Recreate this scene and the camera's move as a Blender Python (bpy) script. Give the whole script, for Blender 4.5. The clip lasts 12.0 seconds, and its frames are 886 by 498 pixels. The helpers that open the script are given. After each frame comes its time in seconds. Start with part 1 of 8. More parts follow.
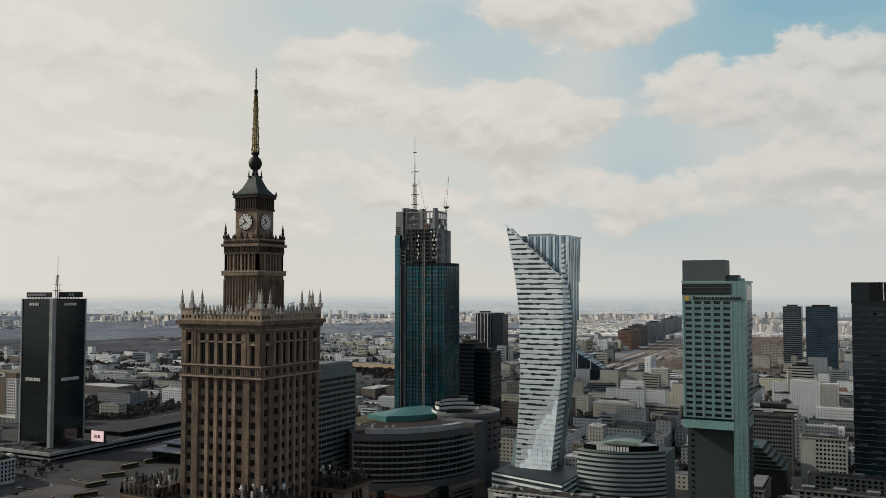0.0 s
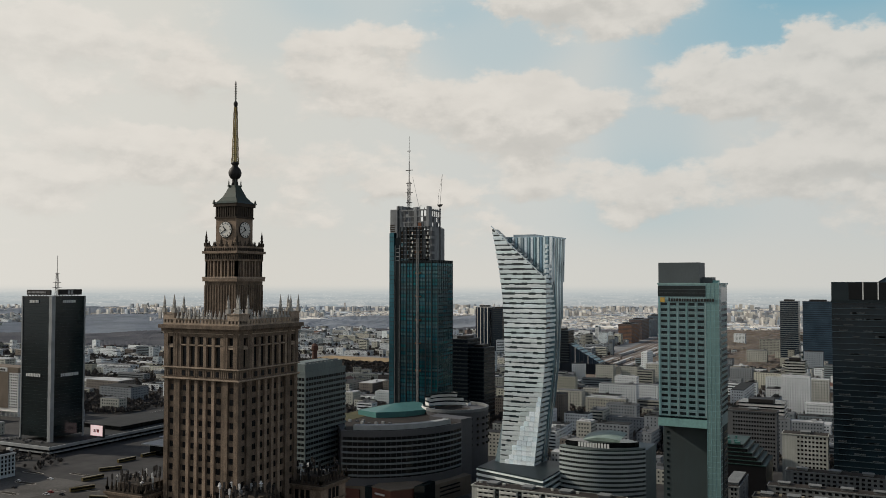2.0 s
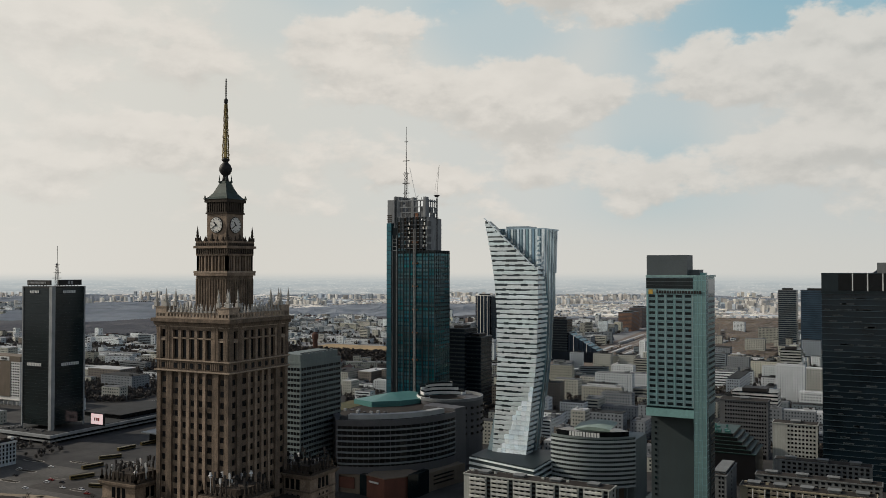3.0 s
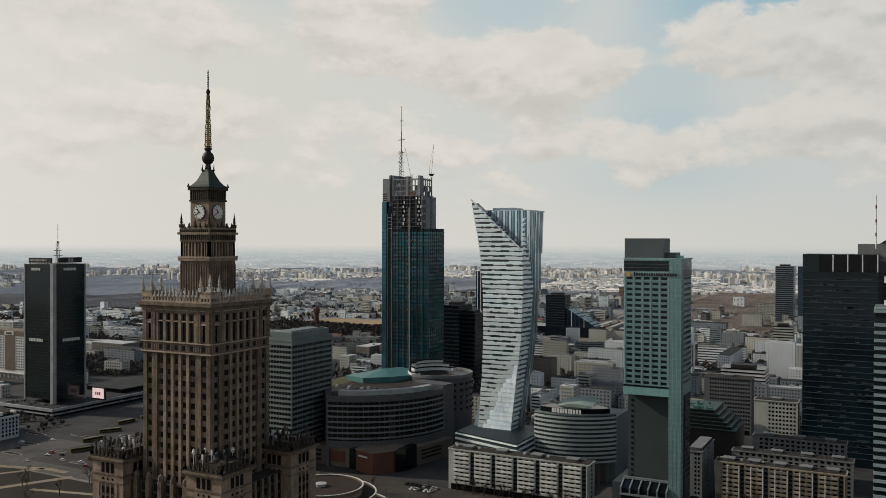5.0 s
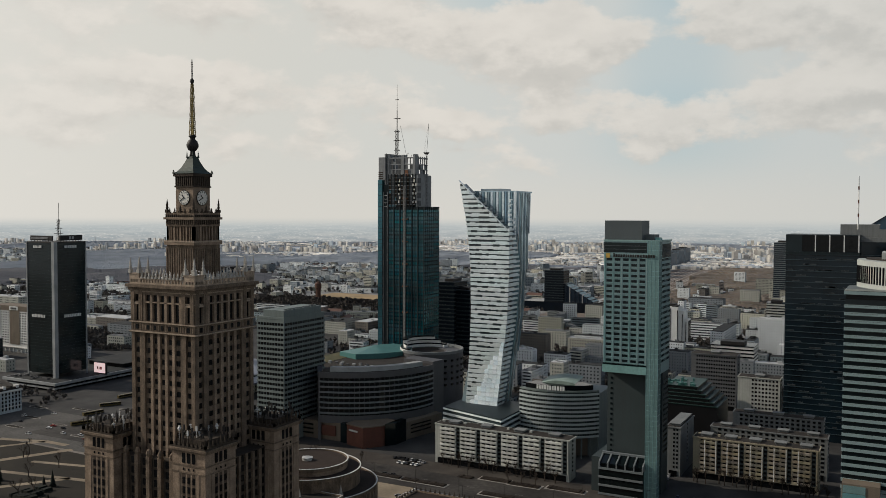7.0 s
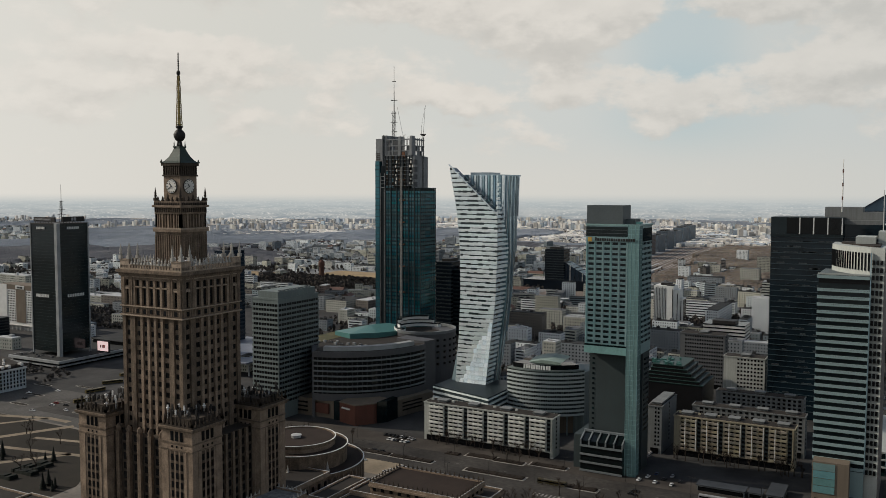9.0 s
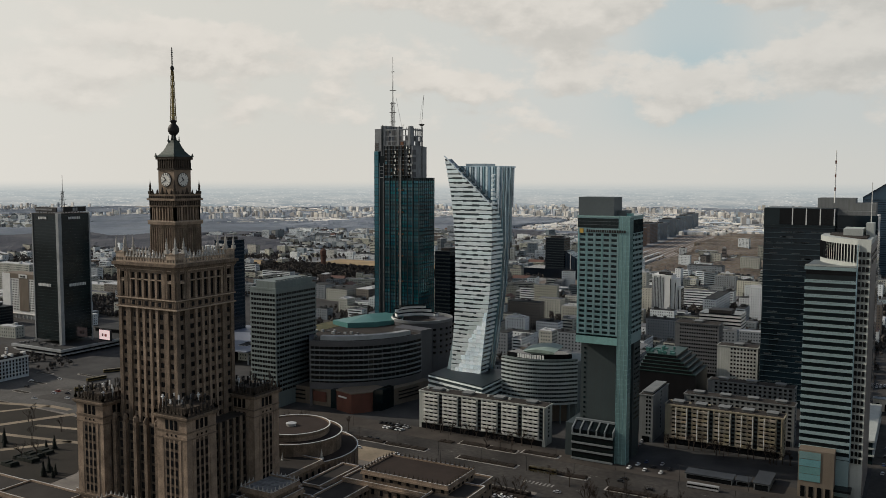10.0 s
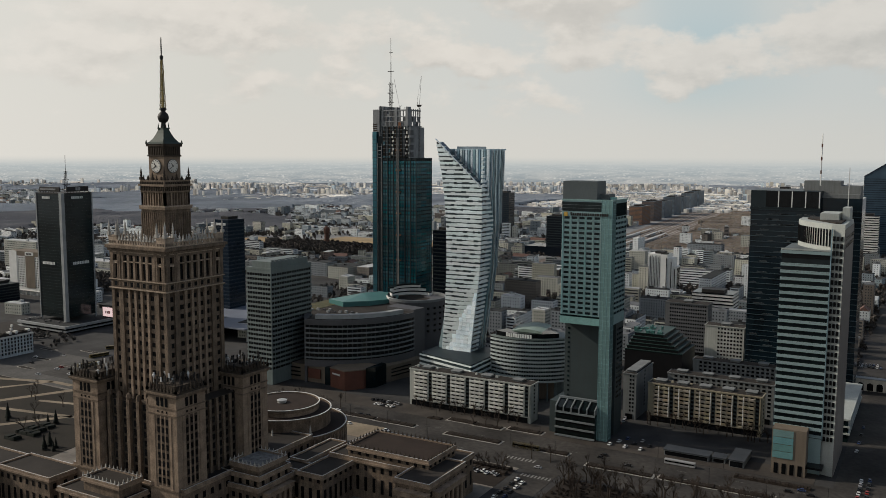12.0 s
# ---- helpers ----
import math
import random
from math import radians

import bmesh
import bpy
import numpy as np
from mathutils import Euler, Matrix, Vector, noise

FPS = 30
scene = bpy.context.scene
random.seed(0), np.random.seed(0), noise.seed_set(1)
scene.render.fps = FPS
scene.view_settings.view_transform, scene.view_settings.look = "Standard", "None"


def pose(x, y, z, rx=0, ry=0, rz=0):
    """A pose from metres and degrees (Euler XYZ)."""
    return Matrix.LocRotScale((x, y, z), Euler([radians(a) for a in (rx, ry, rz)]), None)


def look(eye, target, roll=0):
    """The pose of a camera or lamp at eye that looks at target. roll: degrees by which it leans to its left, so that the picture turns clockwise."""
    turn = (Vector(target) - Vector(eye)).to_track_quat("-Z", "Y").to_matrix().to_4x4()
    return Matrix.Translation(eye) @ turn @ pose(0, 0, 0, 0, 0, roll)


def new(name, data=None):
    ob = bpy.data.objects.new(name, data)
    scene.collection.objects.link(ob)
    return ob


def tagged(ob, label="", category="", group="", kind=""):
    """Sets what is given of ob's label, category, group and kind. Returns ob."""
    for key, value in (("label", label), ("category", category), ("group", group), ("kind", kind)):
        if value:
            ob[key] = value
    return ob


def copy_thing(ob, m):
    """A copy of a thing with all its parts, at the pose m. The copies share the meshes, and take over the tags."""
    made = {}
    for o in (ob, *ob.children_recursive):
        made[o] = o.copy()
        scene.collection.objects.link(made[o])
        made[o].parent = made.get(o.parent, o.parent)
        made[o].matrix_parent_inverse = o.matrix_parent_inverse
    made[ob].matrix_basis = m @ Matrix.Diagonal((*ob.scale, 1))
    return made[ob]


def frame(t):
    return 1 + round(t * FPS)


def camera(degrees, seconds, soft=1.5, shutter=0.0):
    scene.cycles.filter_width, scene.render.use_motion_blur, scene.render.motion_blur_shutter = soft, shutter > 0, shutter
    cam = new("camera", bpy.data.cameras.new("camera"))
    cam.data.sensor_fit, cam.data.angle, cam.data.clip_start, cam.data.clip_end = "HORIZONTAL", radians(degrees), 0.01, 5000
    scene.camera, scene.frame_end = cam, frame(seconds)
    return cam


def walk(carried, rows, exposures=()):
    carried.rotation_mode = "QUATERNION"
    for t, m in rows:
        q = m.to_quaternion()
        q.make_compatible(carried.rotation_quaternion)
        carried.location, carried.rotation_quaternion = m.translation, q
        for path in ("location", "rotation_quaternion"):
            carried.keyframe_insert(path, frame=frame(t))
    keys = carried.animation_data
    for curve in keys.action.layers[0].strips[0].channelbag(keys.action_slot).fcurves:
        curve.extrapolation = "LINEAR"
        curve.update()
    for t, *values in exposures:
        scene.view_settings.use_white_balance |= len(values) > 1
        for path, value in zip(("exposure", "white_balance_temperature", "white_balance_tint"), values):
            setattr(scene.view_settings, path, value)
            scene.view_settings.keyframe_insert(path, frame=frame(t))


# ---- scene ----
cam = camera(53.7, 12.0, soft=0.8)
METRES, EYE, TILT, LEAN, TURN = 120.0, 146.5, 0.0, 0.0, 26.3
ROWS = [
    (0.0, 0.0, 0.0, 0.0, -0.0, 2.68, -0.03),
    (0.5, 0.0283, -0.0264, 0.0115, 0.11, 2.67, -0.04),
    (1.0, 0.0583, -0.0543, 0.0233, 0.23, 2.65, -0.06),
    (1.5, 0.0862, -0.0802, 0.0343, 0.34, 2.54, -0.09),
    (2.0, 0.1164, -0.1082, 0.0462, 0.46, 2.13, -0.05),
    (2.5, 0.1446, -0.1355, 0.0575, 0.58, 1.72, -0.04),
    (3.0, 0.1741, -0.1638, 0.0696, 0.68, 1.3, -0.03),
    (5.0, 0.2933, -0.274, 0.1167, 1.18, -0.49, -0.14),
    (5.5, 0.3215, -0.2989, 0.1274, 1.29, -0.93, -0.15),
    (6.0, 0.3514, -0.326, 0.1385, 1.43, -1.39, -0.17),
    (6.5, 0.3799, -0.3515, 0.1498, 1.55, -1.83, -0.2),
    (7.0, 0.4105, -0.3785, 0.161, 1.69, -2.26, -0.2),
    (9.0, 0.5326, -0.4854, 0.206, 2.31, -3.83, -0.14),
    (9.5, 0.5622, -0.5105, 0.217, 2.45, -4.23, -0.13),
    (10.0, 0.5938, -0.5378, 0.229, 2.63, -4.65, -0.12),
    (10.5, 0.6237, -0.5635, 0.2406, 2.78, -5.06, -0.13),
    (11.0, 0.6542, -0.5906, 0.2519, 2.94, -5.46, -0.16),
    (11.5, 0.6837, -0.616, 0.2631, 3.1, -5.85, -0.18),
    (12.0, 0.7149, -0.6426, 0.2748, 3.27, -6.25, -0.2),
]
walk(cam, [(t, pose(0, 0, EYE, TILT, LEAN, TURN) @ pose(METRES * x, METRES * y, METRES * z, 90 + pitch, roll, yaw)) for t, x, y, z, yaw, pitch, roll in ROWS])
SUN = (-0.92, -0.22, 0.54)

# ---- world and sun ----
world = bpy.data.worlds.new("sky")
scene.world = world
world.use_nodes = True
wn, wl = world.node_tree.nodes, world.node_tree.links
wn.clear()


def wmath(op, a, b=None, clamp=False):
    n = wn.new("ShaderNodeMath")
    n.operation, n.use_clamp = op, clamp
    for k, v in enumerate((a, b)):
        if v is None:
            continue
        if isinstance(v, (int, float)):
            n.inputs[k].default_value = v
        else:
            wl.new(v, n.inputs[k])
    return n.outputs[0]


def wmix(fac, a, b):
    n = wn.new("ShaderNodeMix")
    n.data_type = "RGBA"
    for k, v in ((0, fac), (6, a), (7, b)):
        if isinstance(v, tuple):
            n.inputs[k].default_value = (*v, 1)
        elif isinstance(v, (int, float)):
            n.inputs[k].default_value = v
        else:
            wl.new(v, n.inputs[k])
    return n.outputs[2]


def wramp(value, lo, hi):
    n = wn.new("ShaderNodeMapRange")
    n.interpolation_type = "SMOOTHSTEP"
    wl.new(value, n.inputs[0])
    n.inputs[1].default_value, n.inputs[2].default_value = lo, hi
    return n.outputs[0]


def wnoise(az, el, sx, sy, scale, detail, rough=0.55):
    c = wn.new("ShaderNodeCombineXYZ")
    wl.new(wmath("MULTIPLY", az, sx), c.inputs[0])
    wl.new(wmath("MULTIPLY", el, sy), c.inputs[1])
    n = wn.new("ShaderNodeTexNoise")
    n.inputs["Scale"].default_value, n.inputs["Detail"].default_value = scale, detail
    n.inputs["Roughness"].default_value = rough
    wl.new(c.outputs[0], n.inputs["Vector"])
    return n.outputs["Fac"]


tc = wn.new("ShaderNodeTexCoord")
sep = wn.new("ShaderNodeSeparateXYZ")
wl.new(tc.outputs["Generated"], sep.inputs[0])
AZ = wmath("MULTIPLY", wmath("ARCTAN2", sep.outputs[0], sep.outputs[1]), 57.2958)
EL = wmath("MULTIPLY", wmath("ARCSINE", sep.outputs[2]), 57.2958)
nishita = wn.new("ShaderNodeTexSky")
nishita.sky_type, nishita.sun_disc = "NISHITA", False
nishita.sun_elevation, nishita.sun_rotation = radians(30), math.atan2(SUN[0], SUN[1])
nishita.air_density, nishita.dust_density = 1.0, 1.5
bscale = wn.new("ShaderNodeVectorMath")
bscale.operation = "MULTIPLY"
bscale.inputs[1].default_value = (0.0645, 0.084, 0.105)
wl.new(nishita.outputs[0], bscale.inputs[0])

# cloud banks: bearing, height over the horizon, half widths (degrees), weight
BANKS = [(-48.6, 13.7, 7.0, 2.7, 0.27), (-53.2, 15.4, 4.1, 1.6, 0.18), (-47.4, 7.7, 7.4, 2.0, 0.26), (-53.4, 5.6, 5.2, 2.0, 0.18),
         (-33.6, 14.6, 4.6, 1.8, 0.27), (-30.2, 15.9, 2.6, 0.9, 0.22), (-35.6, 11.9, 5.2, 1.7, 0.18), (-24.6, 11.1, 6.8, 2.2, 0.32),
         (-19.6, 11.0, 4.4, 2.2, 0.32), (-19.3, 6.5, 5.6, 1.6, 0.27), (-14.4, 4.6, 2.4, 1.3, 0.22), (-33.4, 7.1, 6.2, 1.8, 0.22), (-28.0, 5.9, 3.4, 0.9, 0.22), (-43.0, 8.6, 5.0, 1.1, 0.14), (-26.0, 3.6, 6.0, 1.1, 0.17), (-40.0, 4.2, 6.0, 1.2, 0.17), (-22.0, 8.4, 3.0, 0.9, 0.14),
         (-16.0, 17.3, 5.9, 1.9, 0.36), (-21.1, 18.3, 3.3, 1.0, 0.28), (-8.7, 12.4, 4.8, 2.1, 0.38), (-2.3, 13.3, 3.4, 2.1, 0.36),
         (-0.8, 9.4, 4.4, 2.3, 0.36), (-5.5, 6.6, 7.4, 1.8, 0.30), (-0.2, 3.8, 4.0, 1.3, 0.2), (8.0, 10.0, 6.0, 4.0, 0.3)]


def gauss(a, e, sa, se, az, el):
    da = wmath("DIVIDE", wmath("SUBTRACT", az, a), sa)
    de = wmath("DIVIDE", wmath("SUBTRACT", el, e), se)
    r = wmath("ADD", wmath("MULTIPLY", da, da), wmath("MULTIPLY", de, de))
    return wmath("EXPONENT", wmath("MULTIPLY", wmath("MULTIPLY", r, r), -0.7))


def density(up):
    """Cloud thickness up degrees higher: soft banks with billowing, wind-torn edges."""
    el = wmath("ADD", EL, up)
    az = wmath("ADD", AZ, wmath("MULTIPLY", wmath("SUBTRACT", wnoise(AZ, el, 1.0, 1.5, 0.24, 3), 0.5), 5.0))
    ew = wmath("ADD", el, wmath("MULTIPLY", wmath("SUBTRACT", wnoise(AZ, el, 1.0, 1.4, 0.33, 4, 0.6), 0.5), 2.6))
    d = wmath("MULTIPLY", wnoise(AZ, el, 1.0, 1.7, 0.2, 9, 0.6), 0.88)
    for a, e, sa, se, w in BANKS:
        d = wmath("ADD", d, wmath("MULTIPLY", gauss(a, e, sa, se, az, ew), w))
    return d


dens = density(0.0)
above = density(0.8)
cover = wramp(dens, 0.52, 0.70)
underside = wramp(wmath("SUBTRACT", above, dens), -0.10, 0.20)
puff = wramp(wnoise(AZ, EL, 1.0, 1.8, 0.32, 7, 0.55), 0.36, 0.70)
shade = wmath("ADD", wmath("MULTIPLY", underside, 0.68), wmath("MULTIPLY", puff, 0.32), True)


def blue_gap(a, e, sa, se, w):
    return wmath("MULTIPLY", gauss(a, e, sa, se, AZ, EL), w)


blueness = blue_gap(-3.5, 15.8, 9.5, 3.6, 0.85)
for gap in ((-0.5, 18.5, 8.0, 2.2, 0.3), (-13.4, 10.0, 3.2, 5.5, 0.24), (-23.5, 15.8, 5.0, 3.0, 0.34), (-31.0, 18.0, 6.5, 2.0, 0.26), (-12.8, 5.0, 5.2, 3.0, 0.16), (-38.0, 16.4, 4.4, 2.4, 0.14)):
    blueness = wmath("ADD", blueness, blue_gap(*gap))
open_sky = wmix(0.72, bscale.outputs[0], (0.27, 0.53, 0.61))
veil = wmix(wmath("MINIMUM", blueness, 1.0), wmix(wramp(AZ, -46.0, -14.0), (0.655, 0.645, 0.595), (0.605, 0.625, 0.605)), open_sky)
veil = wmix(wramp(EL, 20.0, 32.0), veil, bscale.outputs[0])
cloud = wmix(shade, (0.745, 0.705, 0.645), (0.555, 0.535, 0.495))
sky = wmix(wmath("MULTIPLY", cover, wmath("SUBTRACT", 0.95, wmath("MULTIPLY", wramp(EL, 20.0, 32.0), 0.9))), veil, cloud)
sky = wmix(wmath("MULTIPLY", wramp(EL, 4.2, 0.3), 0.75), sky, (0.675, 0.65, 0.595))
# the sky pales towards the sun and deepens away from it
sky = wmix(wmath("MULTIPLY", wramp(AZ, -32.0, 4.0), 0.2), sky, (0.36, 0.42, 0.44))
sky = wmix(wmath("MULTIPLY", wramp(AZ, -38.0, -62.0), 0.6), sky, (0.77, 0.745, 0.69))
# land past the end of the ground sheet: fields, woods and settlements in true perspective, with distance haze painted
# over them
reach = wmath("LOGARITHM", wmath("DIVIDE", 165.0, wmath("MAXIMUM", wmath("MULTIPLY", sep.outputs[2], -1.0), 0.003)), 2.718)
land_noise = wnoise(AZ, reach, 0.55, 6.0, 1.0, 6, 0.62)
land_fine = wnoise(AZ, reach, 5.0, 34.0, 1.0, 3, 0.6)
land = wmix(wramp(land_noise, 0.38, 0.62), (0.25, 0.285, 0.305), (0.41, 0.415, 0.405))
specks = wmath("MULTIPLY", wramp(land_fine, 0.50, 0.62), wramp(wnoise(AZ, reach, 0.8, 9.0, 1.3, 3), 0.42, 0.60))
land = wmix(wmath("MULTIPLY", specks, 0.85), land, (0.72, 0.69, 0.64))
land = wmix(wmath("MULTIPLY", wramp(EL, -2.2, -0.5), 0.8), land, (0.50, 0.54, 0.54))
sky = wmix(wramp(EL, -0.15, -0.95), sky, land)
background = wn.new("ShaderNodeBackground")
background.inputs["Strength"].default_value = 1.0
wl.new(sky, background.inputs[0])
wout = wn.new("ShaderNodeOutputWorld")
wl.new(background.outputs[0], wout.inputs[0])

sun = new("sun", bpy.data.lights.new("sun", "SUN"))
sun.data.energy, sun.data.angle, sun.data.color = 4.2, radians(1.0), (1.0, 0.91, 0.78)
sun.matrix_world = look(Vector(SUN) * 500, (0, 0, 0))


# ---- materials ----
def material(name, color, rough=0.8, metal=0.0, vary=0.25, scale=0.15, fine=2.0, stain=0.0, bump=0.0, random_tint=0.0, second=None, spec=0.15, island=0.0, grit=0.16):
    """Base colour with blotches at two sizes, rain streaks, and a tint of its own for each object or piece."""
    m = bpy.data.materials.new(name)
    m.use_nodes = True
    n, l = m.node_tree.nodes, m.node_tree.links
    b = n["Principled BSDF"]
    b.inputs["Roughness"].default_value, b.inputs["Metallic"].default_value = rough, metal
    b.inputs["Specular IOR Level"].default_value = spec
    pos = n.new("ShaderNodeNewGeometry")

    def noise(sc, stretch=1.0, detail=5):
        mp = n.new("ShaderNodeMapping")
        mp.inputs["Scale"].default_value = (1, 1, stretch)
        l.new(pos.outputs["Position"], mp.inputs[0])
        t = n.new("ShaderNodeTexNoise")
        t.inputs["Scale"].default_value, t.inputs["Detail"].default_value = sc, detail
        l.new(mp.outputs[0], t.inputs["Vector"])
        r = n.new("ShaderNodeMapRange")
        r.inputs[1].default_value, r.inputs[2].default_value = 0.3, 0.7
        l.new(t.outputs["Fac"], r.inputs[0])
        return r.outputs[0]

    def mixc(fac, a, c, mode="MIX"):
        x = n.new("ShaderNodeMix")
        x.data_type, x.blend_type = "RGBA", mode
        for k, v in ((0, fac), (6, a), (7, c)):
            if isinstance(v, tuple):
                x.inputs[k].default_value = (*v, 1)
            elif isinstance(v, (int, float)):
                x.inputs[k].default_value = v
            else:
                l.new(v, x.inputs[k])
        return x.outputs[2]

    other = second or tuple(c * (1 - vary) for c in color)
    col = mixc(noise(scale), color, other)
    col = mixc(noise(fine, 1.0, 3), col, mixc(grit, col, (0.0, 0.0, 0.0)))
    if stain:
        col = mixc(noise(0.7, 0.06, 4), col, mixc(stain, col, (0.03, 0.025, 0.02)))
    if random_tint or island:
        if island:
            rnd = pos.outputs["Random Per Island"]
        else:
            rnd = n.new("ShaderNodeObjectInfo").outputs["Random"]
        hs = n.new("ShaderNodeHueSaturation")
        k = random_tint or island
        for sock, lo, hi, mul in (("Value", 1 - k, 1 + k * 0.6, 1.0), ("Saturation", 0.6, 1.3, 7.31), ("Hue", 0.485, 0.52, 3.17)):
            w = n.new("ShaderNodeMath")
            w.operation = "MULTIPLY"
            w.inputs[1].default_value = mul
            l.new(rnd, w.inputs[0])
            fr = n.new("ShaderNodeMath")
            fr.operation = "FRACT"
            l.new(w.outputs[0], fr.inputs[0])
            mr = n.new("ShaderNodeMapRange")
            mr.inputs[3].default_value, mr.inputs[4].default_value = lo, hi
            l.new(fr.outputs[0], mr.inputs[0])
            l.new(mr.outputs[0], hs.inputs[sock])
        l.new(col, hs.inputs["Color"])
        col = hs.outputs[0]
    l.new(col, b.inputs["Base Color"])
    if bump:
        bp = n.new("ShaderNodeBump")
        bp.inputs["Strength"].default_value, bp.inputs["Distance"].default_value = bump, 0.3
        l.new(noise(fine * 0.7, 1.0, 4), bp.inputs["Height"])
        l.new(bp.outputs[0], b.inputs["Normal"])
    return m


stone = material("sandstone", (0.25, 0.186, 0.135), 0.85, vary=0.5, scale=0.22, fine=1.7, grit=0.45, stain=0.55, bump=0.3)
stone_pale = material("pale_sandstone", (0.335, 0.25, 0.183), 0.85, vary=0.45, scale=0.22, fine=1.7, grit=0.4, stain=0.25, bump=0.2)
stone_dark = material("sooty_shaded_stone", (0.058, 0.045, 0.034), 0.9, vary=0.4, scale=0.12, fine=1.5, stain=0.3, bump=0.25)
finial_stone = material("weathered_finial_stone", (0.47, 0.445, 0.40), 0.8, vary=0.35, scale=0.4, fine=2.5, stain=0.2)
window_dark = material("dark_window", (0.006, 0.007, 0.008), 0.22, vary=0.5, scale=0.2, random_tint=0.5, spec=0.18)
copper = material("dark_copper_roof", (0.034, 0.046, 0.038), 0.6, 0.1, vary=0.4, scale=0.3, second=(0.03, 0.05, 0.042), stain=0.3)
gilt = material("tarnished_gilt", (0.36, 0.28, 0.115), 0.5, 0.6, vary=0.35, scale=0.5)
iron = material("dark_iron", (0.035, 0.033, 0.032), 0.6, 0.4)
dial_white = material("clock_dial", (0.62, 0.60, 0.55), 0.5, vary=0.08)
black = material("black_paint", (0.01, 0.01, 0.011), 0.4)
roof_felt = material("roof_felt", (0.034, 0.029, 0.025), 0.9, vary=0.4, scale=0.07, fine=0.6)
slate_felt = material("slate_felt", (0.030, 0.032, 0.033), 0.9, vary=0.4, scale=0.07, fine=0.6)
roof_red = material("brown_roof_felt", (0.032, 0.022, 0.017), 0.9, vary=0.35, scale=0.08, fine=0.5)
metal_edge = material("zinc_edge", (0.60, 0.60, 0.59), 0.45, 0.1, vary=0.45, scale=0.08)
asphalt = material("asphalt", (0.064, 0.058, 0.052), 0.8, vary=0.6, scale=0.028, fine=0.35, grit=0.45, second=(0.021, 0.019, 0.017))
paving = material("paving", (0.19, 0.168, 0.145), 0.85, vary=0.5, scale=0.05, fine=0.5)
paving_dark = material("sooty_paving", (0.058, 0.05, 0.043), 0.85, vary=0.5, scale=0.06, fine=0.5)
sand = material("sandy_gravel", (0.26, 0.21, 0.15), 0.9, vary=0.45, scale=0.05, fine=0.5)
hedge = material("bare_hedge", (0.028, 0.021, 0.016), 0.95, vary=0.5, scale=0.4, fine=1.5, bump=0.6)
worn_paint = material("worn_road_paint", (0.26, 0.25, 0.235), 0.8, vary=0.6, scale=0.5, fine=1.5)
grass = material("winter_grass", (0.022, 0.018, 0.013), 0.95, vary=0.4, scale=0.05, fine=0.7, second=(0.014, 0.012, 0.009))
soil = material("bare_soil", (0.026, 0.02, 0.016), 0.95, vary=0.4, scale=0.1)
white_paint = material("white_paint", (0.62, 0.62, 0.60), 0.6, vary=0.15)
bark = material("bark", (0.045, 0.034, 0.027), 0.9, vary=0.3)
needles = material("conifer_needles", (0.010, 0.013, 0.010), 0.9, vary=0.4, scale=0.5)


